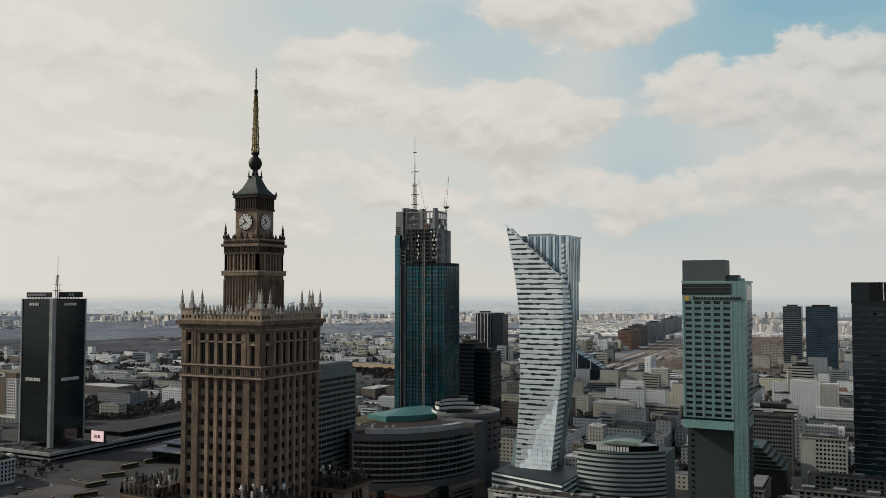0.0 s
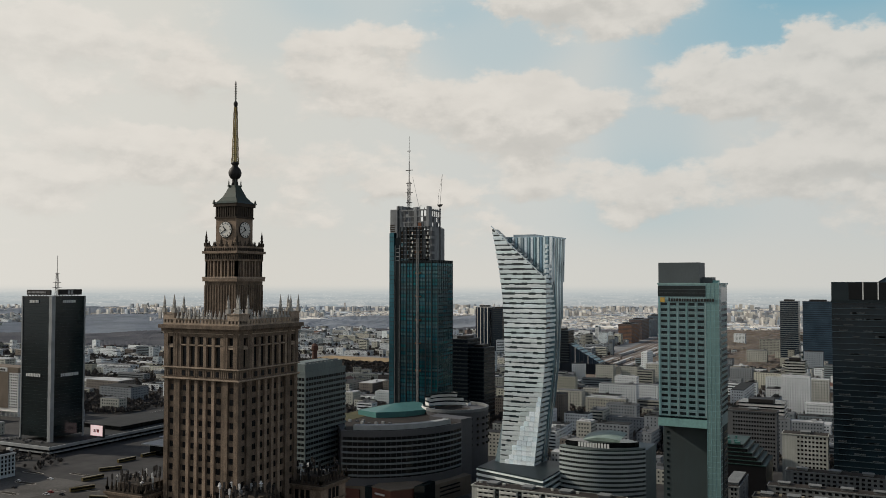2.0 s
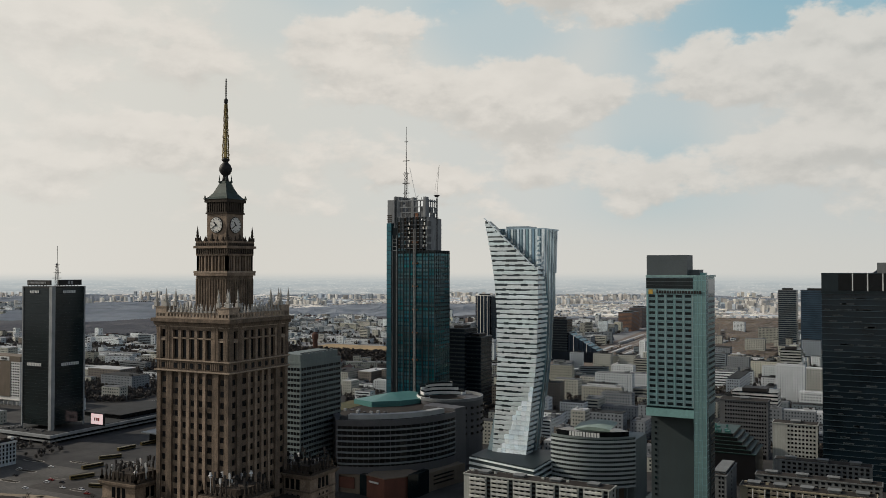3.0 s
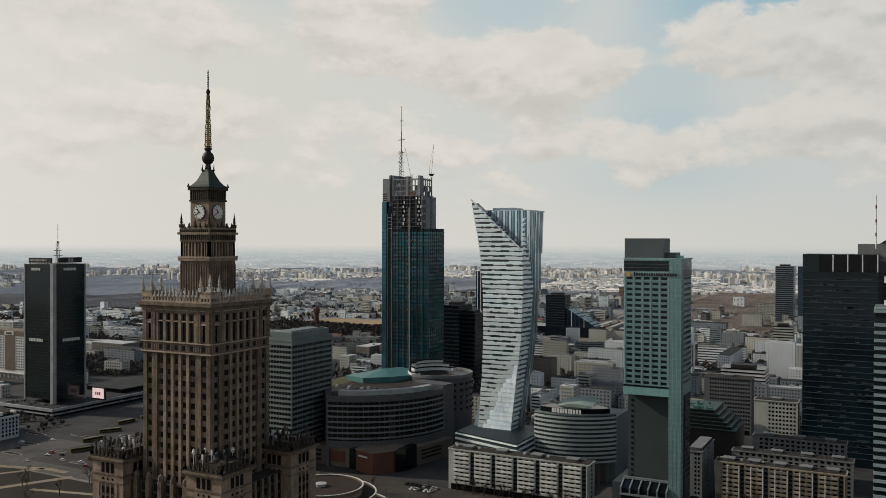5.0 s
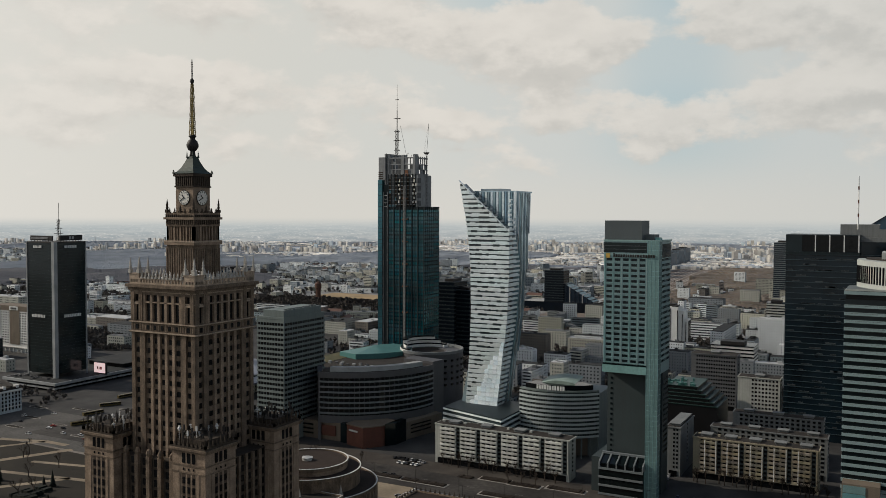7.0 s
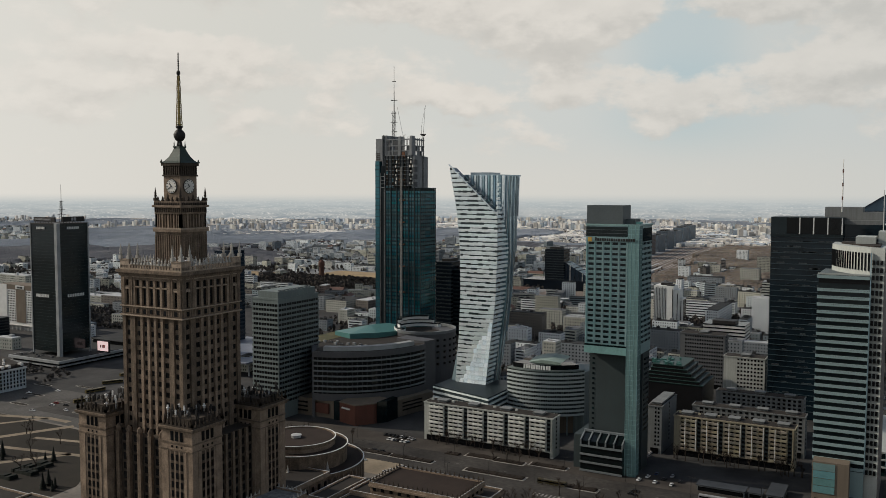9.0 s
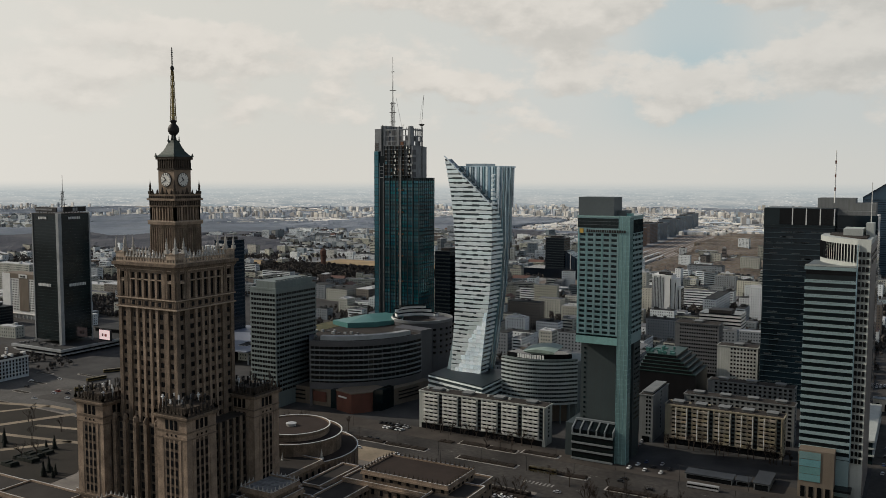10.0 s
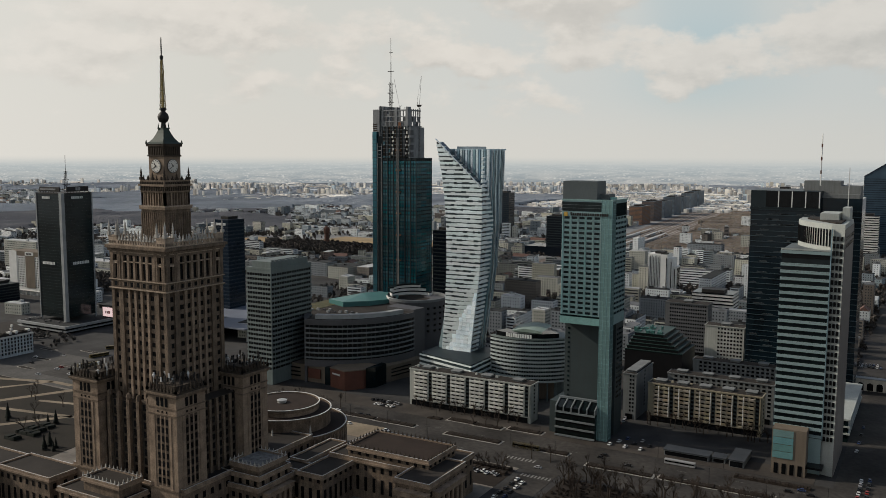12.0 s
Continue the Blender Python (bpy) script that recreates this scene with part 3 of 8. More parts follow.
        for h in range(12):
            t = math.pi * h / 6
            w = side * math.cos(t) + Vector((0, 0, math.sin(t)))
            marks.bar(o + d * 0.38 + w * 2.35, o + d * 0.38 + w * 2.95, 0.16)
        part("hour_marks", marks, black, dial)
        turn = -1 if (facing, s) in (("y", -1), ("x", 1)) else 1
        for name, ang, r, w in (("hour_pointer", 130, 1.7, 0.22), ("minute_pointer", 212, 2.6, 0.16)):
            t = radians(ang)
            w2 = side * (math.cos(t) if turn < 0 else -math.cos(t)) + Vector((0, 0, math.sin(t)))
            part(name, Form().bar(o + d * 0.42 - w2 * 0.4, o + d * 0.42 + w2 * r, w), black, dial)
    roof = Form()
    prof = [(6.15, 183.5), (4.8, 184.5), (3.5, 186.2), (2.5, 188.4), (1.9, 190.0), (1.6, 191.2)]
    for (r0, z0), (r1, z1) in zip(prof, prof[1:]):
        roof.taper(ux, uy, z0, z1, r0, r1)
    part("roof", roof, copper, p, "curved dark copper roof")
    f = Form()
    for sx in (-1, 1):
        for sy in (-1, 1):
            f.taper(ux + sx * 5.8, uy + sy * 5.8, 183.5, 185.2, 0.5, 0.08)
            obelisk(f, ux + sx * 1.7, uy + sy * 1.7, 190.6, 3.2, 0.35)
    part("roof_finials", f, copper, p)
    f = Form().lathe(ux, uy, [(1.5, 190.8), (1.2, 192.5), (1.0, 193.5), (1.9, 194.2), (2.55, 195.4), (2.65, 196.6), (2.1, 198.0), (1.1, 199.0), (1.2, 199.6), (1.7, 200.0), (1.6, 200.5), (0.9, 200.8)], 16)
    part("globe", f, iron, p, "dark iron globe under the spire", smooth=True)
    f = Form().lathe(ux, uy, [(0.75, 200.6), (0.6, 209), (0.42, 216), (0.3, 223.4)], 8)
    for sx in (-1, 1):
        for sy in (-1, 1):
            f.bar((ux + sx * 0.95, uy + sy * 0.95, 200.6), (ux + sx * 0.3, uy + sy * 0.3, 223.4), 0.13)
    part("spire", f, gilt, p, "tarnished gilt lattice spire")
    f = Form()
    rs = random.Random(19)
    for k in range(26):
        z = 201.2 + 0.87 * k
        r = (1.75 - 0.036 * k) * rs.uniform(0.75, 1.1)
        f.bar((ux - r, uy, z), (ux + r, uy, z), 0.09)
        f.bar((ux, uy - r, z), (ux, uy + r, z), 0.09)
        for q in ((-r, 0), (r, 0), (0, -r), (0, r)):
            h = rs.uniform(0.25, 0.6)
            f.box(ux + q[0] - 0.14, ux + q[0] + 0.14, uy + q[1] - 0.14, uy + q[1] + 0.14, z - h, z + h)
        if k % 3 == 0:
            f.lathe(ux, uy, [(0.9 - 0.02 * k, z - 0.2), (1.0 - 0.02 * k, z), (0.9 - 0.02 * k, z + 0.2)], 8)
    part("spire_aerial", f, material("dull_gilt_brackets", (0.17, 0.13, 0.06), 0.5, 0.5, vary=0.5, scale=0.6), p, "dull gilt aerial brackets round the spire")
    f = Form().lathe(ux, uy, [(0.3, 223.2), (0.85, 224.2), (0.85, 225.2), (0.25, 226.0), (0.22, 233.8), (0.05, 234.4)], 8)
    for k in range(7):
        f.box(ux - 0.5, ux + 0.5, uy - 0.12, uy + 0.12, 226.8 + k, 227.1 + k)
    part("spire_tip", f, iron, p)
    # dishes and aerials on the terrace
    rnd = random.Random(4)
    f = Form()
    for k in range(60):
        s = rnd.choice((0, 1))
        u, v = rnd.uniform(-16, 16), rnd.uniform(10.5, 16)
        x, y = (PX + u, PY - v) if s else (PX + v, PY + u)
        h = rnd.uniform(3.0, 7.0)
        f.bar((x, y, 135), (x, y, 135 + h), 0.09)
        f.bar((x - 0.7, y + 0.3, 134.6 + h), (x + 0.7, y - 0.3, 134.6 + h), 0.08)
        f.lathe(x, y, [(0.1, 134 + h * 0.8), (0.55, 134.4 + h * 0.8), (0.1, 134.9 + h * 0.8)], 6)
    part("terrace_aerial", f, metal_edge, p, kind="stuff")
    # corner towers
    for x0, y0 in ((-205.3, 248.0), (-258.5, 248.0), (-205.3, 292.0), (-258.5, 292.0)):
        tower(p, x0, y0)
    # linking bays between the corner towers, their set-back walls coloured dark for the recess shade
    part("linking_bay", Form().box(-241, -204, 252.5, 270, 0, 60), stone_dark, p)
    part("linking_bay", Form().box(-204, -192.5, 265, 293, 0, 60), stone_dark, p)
    for k in range(5):
        x = -236.5 + 6.8 * k
        part("bay_column", Form().box(x - 1.0, x + 1.0, 250.9, 252.9, 20, 61.2).lathe(x, 251.9, [(1.0, 61.2), (1.35, 62.3), (1.0, 63.6), (0.3, 64.4)], 8), stone, p)
        y = 269.5 + 4.6 * k
        part("bay_column", Form().box(-193, -191.6, y - 0.8, y + 0.8, 20, 59.8), stone, p)
        for z in [26 + 4.4 * j for j in range(8)]:
            pane("window", p, "x", y + 2.3, -192.4, z, 1.7, 2.8, window_dark)
            if k < 4:
                pane("window", p, "y", x + 3.4, 252.4, z, 1.9, 3.0, window_dark)


def tower(p, x0, y0):
    w = 18.2
    x1, y1 = x0 + w, y0 + w
    cx, cy = x0 + w / 2, y0 + w / 2
    t = part("corner_tower", Form().box(x0, x1, y0, y1, 0, 68.2), stone_pale, p, "sandstone corner tower with crested parapet")
    for z, d, h in ((22.6, 0.5, 0.8), (58.4, 0.25, 0.5), (61.6, 0.3, 0.6), (67.2, 0.7, 0.8), (68.0, 1.3, 0.9)):
        part("string_course", Form().box(x0 - d, x1 + d, y0 - d, y1 + d, z, z + h), stone, t)
    for u in (-2.75, 0, 2.75):
        for facing, c, across in (("y", cx, y0 - 0.02), ("x", cy, x1 + 0.02)):
            # flat dark strip paints the shade of a recess behind each window column
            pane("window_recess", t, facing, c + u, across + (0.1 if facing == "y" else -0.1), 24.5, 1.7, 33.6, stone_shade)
            pane("loggia_opening", t, facing, c + u, across, 62.6, 1.7, 4.2, window_dark)
            pane("window", t, facing, c + u * 1.0, across, 59.6, 0.8, 0.9, window_dark)
            for k in range(8):
                pane("window", t, facing, c + u, across, 54.0 - 4.05 * k, 1.4, 2.7, window_dark)
    for d0, d1 in ((3.4, 4.2), (w - 4.2, w - 3.4)):
        part("tower_pilaster", Form().box(x0 + d0, x0 + d1, y0 - 0.25, y0 + 0.2, 24, 58.4), stone_pale, t)
        part("tower_pilaster", Form().box(x1 - 0.2, x1 + 0.25, y0 + d0, y0 + d1, 24, 58.4), stone_pale, t)
    f = Form().box(x0 - 0.6, x1 + 0.6, y0 - 0.6, y1 + 0.6, 68.9, 69.7)
    f.box(x0 + 2.5, x1 - 2.5, y0 + 2.5, y1 - 2.5, 69, 72)
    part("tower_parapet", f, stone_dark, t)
    rnd = random.Random(int(x0 * 3 + y0))
    for k in range(9):
        q = -0.2 + (w + 0.4) * k / 8
        for x, y in ((x0 + q, y0 - 0.2), (x0 + q, y1 + 0.2), (x0 - 0.2, y0 + q), (x1 + 0.2, y0 + q)):
            f = Form()
            obelisk(f, x, y, 69.7, 3.4 + 1.6 * (k in (0, 4, 8)), 0.5)
            part("finial", f, stone_dark, t)
    for k in range(38):
        x, y = rnd.uniform(x0 + 0.8, x1 - 0.8), rnd.uniform(y0 + 0.8, y1 - 0.8)
        h = rnd.uniform(3.5, 8)
        f = Form().bar((x, y, 69.5), (x, y, 69.5 + h), 0.12)
        if k % 3 == 0:
            f.lathe(x, y, [(0.1, 69.3 + h * 0.8), (0.9, 69.7 + h * 0.8), (0.2, 70.3 + h * 0.8)], 8)
        f.box(x - 0.45, x + 0.45, y - 0.2, y + 0.2, 67.2 + h, 69.3 + h)
        part("aerial", f, metal_edge if k % 5 == 0 else iron, t)


def low_block(p, name, x0, x1, y0, y1, h, crest=False, cols=0, rows=((4, 5),), roofmat=None):
    """A stone wing with cornice, flat felt roof, windows and an optional row of finials."""
    b = part(name, Form().box(x0, x1, y0, y1, 0, h), stone, p)
    f = Form()
    f.box(x0 - 0.9, x1 + 0.9, y0 - 0.9, y1 + 0.9, h - 1.4, h - 0.4)
    for a0, a1, c0, c1 in ((x0 - 0.5, x1 + 0.5, y0 - 0.5, y0 + 0.4), (x0 - 0.5, x1 + 0.5, y1 - 0.4, y1 + 0.5), (x0 - 0.5, x0 + 0.4, y0 + 0.4, y1 - 0.4), (x1 - 0.4, x1 + 0.5, y0 + 0.4, y1 - 0.4)):
        f.box(a0, a1, c0, c1, h - 0.4, h + 0.9)
    part("cornice", f, stone_pale, b)
    f = Form()
    for a0, a1, c0, c1 in ((x0 - 0.55, x1 + 0.55, y0 - 0.55, y0 - 0.1), (x0 - 0.55, x1 + 0.55, y1 + 0.1, y1 + 0.55), (x0 - 0.55, x0 - 0.1, y0 - 0.1, y1 + 0.1), (x1 + 0.1, x1 + 0.55, y0 - 0.1, y1 + 0.1)):
        f.box(a0 + 0.08, a1 - 0.08, c0 + 0.08, c1 - 0.08, h + 0.9, h + 1.0)
    part("coping", f, metal_edge, b, "pale zinc coping")
    part("roof", Form().box(x0 + 0.4, x1 - 0.4, y0 + 0.4, y1 - 0.4, h - 0.2, h + 0.15), roofmat or roof_felt, b)
    if cols:
        nx, ny = max(1, round((x1 - x0) / cols)), max(1, round((y1 - y0) / cols))
        for z, hh in rows:
            grid(b, "y", y0 - 0.05, spread(x0, x1, nx), [z], 1.7, hh, window_dark)
            grid(b, "x", x1 + 0.05, spread(y0, y1, ny), [z], 1.7, hh, window_dark)
    if crest:
        n, m = max(2, int((x1 - x0) / 2.6)), max(2, int((y1 - y0) / 2.6))
        pts = [(x0 + (x1 - x0) * k / n, y) for k in range(n + 1) for y in (y0, y1)] + [(x, y0 + (y1 - y0) * k / m) for k in range(1, m) for x in (x0, x1)]
        for x, y in pts:
            f = Form()
            obelisk(f, x, y, h + 1.0, 2.0, 0.4)
            part("finial", f, finial_stone if x0 < -160 else stone_dark, b)
    return b


def palace_wings():
    p = thing("palace_wings", "low sandstone wings and courtyards around the tower", "building", (-219, 300, 0))
    tall = ((4.5, 7.5), (15.5, 2.6))
    low_block(p, "front_pavilion", -247, -207, 229, 247, 20, False, 5.5, tall)
    low_block(p, "front_attic", -234.5, -210, 233.5, 246.5, 26, True, 0)
    low_block(p, "side_wing", -297, -258, 232, 250, 21, False, 5.2, tall)
    low_block(p, "side_wing", -330, -297, 215, 250, 20, False, 5.2, tall)
    low_block(p, "tower_base", -262, -186, 250, 312, 23.0, False, 5.2, ((6, 6), (16, 3)))
    low_block(p, "gate_wing", -198, -167, 279, 306, 17.5, False, 4.4, ((4, 5), (11.5, 2.4)))
    low_block(p, "gate_step", -192, -167.8, 281, 304, 22.5, False, 5.2, ((18.2, 2.4),))
    low_block(p, "gate_attic", -188, -169.5, 283, 303, 26.5, True, 0, roofmat=worn_paint)
    for k in range(5):
        part("portico_column", Form().lathe(-164.8, 284.5 + 4.0 * k, [(0.9, 0), (0.85, 12.5)], 10), stone_pale, p)
    part("portico_lintel", Form().box(-167, -163.6, 282.5, 302.5, 12.5, 14.6).box(-167, -163.2, 282.1, 302.9, 14.6, 15.1), stone_pale, p)
    low_block(p, "court_wing", -163, -148, 305, 331, 19, False, 4.6, tall)
    low_block(p, "court_wing", -178, -163.6, 307, 317, 18.6, False, 4.6, tall)
    low_block(p, "court_wing", -178, -168, 317.5, 352, 19.5, False, 4.6, tall)
    low_block(p, "museum_wing", -163, -97, 331.6, 369, 20.5, False, 5.0, tall)
    low_block(p, "museum_end", -112, -93, 316, 352, 21.5, False, 4.6, tall)
    low_block(p, "museum_attic", -153, -104, 334, 362, 25.5, True, 5.0, ((22.2, 1.8),), roof_red)
    for k in range(6):
        part("portico_column", Form().lathe(-91.0, 322 + 4.6 * k, [(0.95, 0), (0.9, 15)], 10), stone_pale, p)
    part("portico_lintel", Form().box(-93, -89.4, 319.5, 347.5, 15, 17.4).box(-93, -89.0, 319.1, 347.9, 17.4, 17.9), stone_pale, p)
    for k in range(4):
        part("portico_column", Form().lathe(-108 + 4.4 * k, 313.6, [(0.95, 0), (0.9, 15)], 10), stone_pale, p)
    part("portico_lintel", Form().box(-110.5, -92.5, 312.2, 316, 15, 17.4).box(-110.9, -92.1, 311.8, 316, 17.4, 17.9), stone_pale, p)
    low_block(p, "hall_link", -262, -186, 312, 344, 22.5, False, 5.2, ((6, 6), (16, 3)))
    # round congress hall in three steps
    cx, cy = -219.3, 362.0
    hall = part("congress_hall", Form().lathe(cx, cy, [(36, 0), (36, 20.5)], 64), stone, p, "round stone hall with stepped flat roof")
    part("hall_drum", Form().lathe(cx, cy, [(27, 20), (27, 29.0)], 64), stone, hall)
    part("hall_top", Form().lathe(cx, cy, [(20.2, 28), (20.2, 32.6)], 64), stone_pale, hall)
    for r, z in ((36, 20.5), (27, 29.0), (20.2, 32.6)):
        part("roof", Form().lathe(cx, cy, [(r - 0.7, z), (r - 0.7, z + 0.15)], 64), roof_red, hall)
        part("parapet", Form().lathe(cx, cy, [(r + 0.35, z - 1.2), (r + 0.55, z - 1.0), (r + 0.55, z + 0.7), (r - 0.5, z + 0.7), (r - 0.5, z)], 64), stone, hall)
        ring = [(cx + r * math.cos(2 * math.pi * i / 64), cy + r * math.sin(2 * math.pi * i / 64)) for i in range(65)]
        part("coping", shell(Form(), ring, (cx, cy), -0.05, 0.62, z + 0.7, z + 0.9), white_paint, hall, "pale zinc coping")
    for k in range(60):
        t = 2 * math.pi * k / 60
        part("pilaster", Form().box(cx + 36.1 * math.cos(t) - 0.4, cx + 36.1 * math.cos(t) + 0.4, cy + 36.1 * math.sin(t) - 0.4, cy + 36.1 * math.sin(t) + 0.4, 0, 19.2), stone_pale, hall)
    part("roof_lantern", Form().lathe(cx - 1, cy - 1, [(2.6, 32.6), (2.6, 33.8), (3.0, 33.9), (3.0, 34.3), (0.5, 34.7)], 20), metal_edge, hall)
    for a in (-0.4, -1.1):
        x, y = cx + 31 * math.cos(a), cy + 31 * math.sin(a)
        g = Form()
        obelisk(g, x, y, 20.6, 6.0, 0.9)
        part("finial", g, finial_stone, hall)


palace()
palace_wings()

# ---- hotel tower with a cut-away foot ----
ic_glass = material("sea_green_cladding", (0.18, 0.315, 0.315), 0.22, 0.3, vary=0.22, scale=0.05, fine=0.8, stain=0.12, random_tint=0.08)
ic_frame = material("pale_green_cladding", (0.235, 0.39, 0.385), 0.3, 0.2, vary=0.15, scale=0.08, fine=0.8, stain=0.1, random_tint=0.06)
dark_frame = material("dark_mullions", (0.014, 0.021, 0.024), 0.45)
mall_band = material("pale_spandrel", (0.15, 0.165, 0.17), 0.5, vary=0.2, scale=0.08, random_tint=0.06)
ic_wall = material("grey_render_panels", (0.04, 0.053, 0.055), 0.6, vary=0.2, scale=0.06, stain=0.15)
ic_top = material("slate_screen", (0.085, 0.10, 0.105), 0.5, vary=0.15, scale=0.1)
tinted = material("tinted_glass", (0.007, 0.014, 0.0155), 0.1, spec=0.25, vary=0.5, scale=0.15, random_tint=0.4)
gold = material("gold_badge", (0.55, 0.36, 0.09), 0.4, 0.3)


def cut_hotel():
    p = thing("hotel_tower", "pale sea-green panelled hotel tower with cut-away foot", "tower", (-80, 495, 0))
    x0, xs, x1, y0, y1 = -94.0, -68.1, -61.4, 482.0, 511.0
    part("body", Form().box(x0, x1 - 0.4, y0, y1, 73, 150.5), ic_frame, p)
    part("corner_shaft", Form().box(xs, x1, y0 - 0.35, y0 + 7.0, 0, 151.2), ic_glass, p)
    part("rear_leg", Form().box(x0 + 1, x1 - 0.8, 497, y1, 0, 73), ic_wall, p)
    part("recessed_wall", Form().box(x0 + 0.6, xs, 489.5, 497, 0, 73), ic_wall, p)
    part("lower_band", Form().box(x0 - 0.3, xs, y0 - 0.4, y1, 73, 77.6), ic_frame, p)
    part("shadow_gap", Form().box(x0 - 0.1, xs, y0 - 0.5, y0, 77.6, 78.6), tinted, p)
    # sky lounge band, roof screen
    part("lounge_glazing", Form().box(x0 - 0.05, xs - 0.2, y0 - 0.25, y0 + 0.3, 144.0, 149.8), tinted, p)
    part("lounge_glazing", Form().box(x1 - 0.6, x1 - 0.2, y0 + 7.6, y1 - 0.5, 141, 149), tinted, p)
    for z in (145.8, 147.8):
        part("glazing_bar", Form().box(x0 - 0.1, xs - 0.1, y0 - 0.33, y0 - 0.2, z, z + 0.22), ic_top, p)
    part("roof_edge", Form().box(x0 - 0.3, x1 + 0.3, y0 - 0.3, y1 + 0.3, 150.5, 151.4), ic_frame, p)
    part("roof_screen", Form().box(x0 + 0.2, -71.5, y0 + 0.3, 498, 151.4, 162.6), ic_top, p, "slate grey roof screen")
    part("roof_plant", Form().box(-71.5, -66, 488, 500, 151.4, 154.5), ic_top, p)
    part("roof_unit", Form().box(-66, -63, 490, 495, 151.4, 152.8), ic_frame, p)
    # rooms
    zs = [79.6 + 3.13 * k for k in range(20)]
    for z in zs:
        for u in spread(x0 + 0.8, xs - 0.4, 5):
            pane("window", p, "y", u, y0 - 0.03, z, 3.3, 1.5, tinted)
        for u in spread(y0 + 7.6, y1 - 0.4, 7):
            pane("window", p, "x", u, x1 - 0.38, z, 1.7, 1.45, tinted)
    for z in zs:
        part("sill_rail", Form().box(x0 - 0.1, xs - 0.1, y0 - 0.32, y0, z - 0.62, z - 0.4), ic_frame, p)
    for k in range(6):
        u = x0 + 0.75 + 4.95 * k
        part("facade_fin", Form().box(u - 0.2, u + 0.2, y0 - 0.42, y0, 78.6, 142.4), ic_frame, p)
    f = Form()
    for k in range(50):
        z = 3 * k + 1.5
        f.box(xs - 0.06, x1 + 0.06, y0 - 0.41, y0 + 7.06, z, z + 0.1)
    for u in (xs, xs + 2.2, xs + 4.4, x1):
        f.box(u - 0.08, u + 0.08, y0 - 0.44, y0, 0, 151)
    part("shaft_joints", f, ic_frame, p, kind="stuff")
    for z in [24 + 3.13 * k for k in range(15)]:
        pane("window", p, "y", x0 + 3.2, 489.4, z, 1.3, 1.2, tinted)
        for u in spread(499, y1 - 0.5, 4):
            pane("window", p, "x", u, x1 - 0.78, z, 1.7, 1.3, tinted)
    # sign drawn as plain bars
    rnd = random.Random(3)
    x = -88.2
    while x < -63.5:
        w = rnd.uniform(0.8, 1.35)
        part("sign_bar", Form().box(x, x + w, y0 - 0.85, y0 - 0.5, 141.3, 142.9 + (0.5 if x < -87.5 else 0)), iron, p)
        x += w + 0.4
    f = Form().prism([(-92.6, y0 - 0.8), (-90.2, y0 - 0.8), (-90.2, y0 - 0.4), (-92.6, y0 - 0.4)], 140.8, 143.4)
    part("sign_badge", f, gold, p, "round gold badge")
    # podium
    part("podium", Form().box(-101, xs, 484, 520, 0, 21), ic_wall, p)
    part("podium_front", Form().box(-94.5, xs - 0.1, 478.2, 490, 0, 16.5), tinted, p)
    for z in (0.5, 5.6, 10.5, 15.6):
        part("podium_band", Form().box(-94.9, xs - 0.2, 477.6, 479, z, z + 1.1), mall_band, p)
    for k in range(6):
        u = -94.4 + 5.2 * k
        part("podium_dormer", Form().prism([(u - 0.4, 477.8), (u + 0.4, 477.8), (u + 0.4, 486), (u - 0.4, 486)], 17, [20.0, 20.0, 24.0, 24.0]), mall_band, p)
    part("podium_glazing", Form().prism([(-94.5, 478.6), (xs - 0.3, 478.6), (xs - 0.3, 486), (-94.5, 486)], 16.5, [19.2, 19.2, 23.2, 23.2]), tinted, p)
    part("podium_roof_bar", Form().box(-94.9, xs - 0.1, 485.2, 487, 23.2, 24.4), mall_band, p)


cut_hotel()

# ---- sail-shaped apartment tower ----
sail_white = material("white_fritted_panels", (0.74, 0.83, 0.84), 0.22, 0.3, vary=0.12, scale=0.06, fine=0.5, random_tint=0.12)
sail_glass = material("sail_dark_glass", (0.035, 0.05, 0.054), 0.08, spec=0.5, vary=0.4, scale=0.1)
sail_mirror = material("sail_mirror_glass", (0.64, 0.74, 0.79), 0.16, 0.75, vary=0.22, scale=0.07, random_tint=0.1)
sail_mid = material("sail_steel_blue_glass", (0.15, 0.225, 0.265), 0.14, 0.5, vary=0.3, scale=0.1)
sail_blue = material("sail_blue_glass", (0.30, 0.43, 0.49), 0.14, 0.5, vary=0.35, scale=0.12, random_tint=0.3)
SL = [(0, -218.5), (33, -215.9), (64, -213.6), (95, -212.4), (125, -213.0), (145, -214.6), (163, -217.4), (190.5, -222.8)]
SR = [(0, -194.0), (31, -191.0), (57, -188.0), (92, -184.0), (126, -182.7), (154, -182.8), (190, -181.6)]


def along(table, z):
    for (a, u), (b, v) in zip(table, table[1:]):
        if z <= b:
            return u + (v - u) * (z - a) / (b - a)
    return table[-1][1]


def sail_right(z):
    """Right end of the front face, cut on the slant above 154 m."""
    return along(SR, z) if z <= 154 else -182.8 - (z - 154) * 1.095


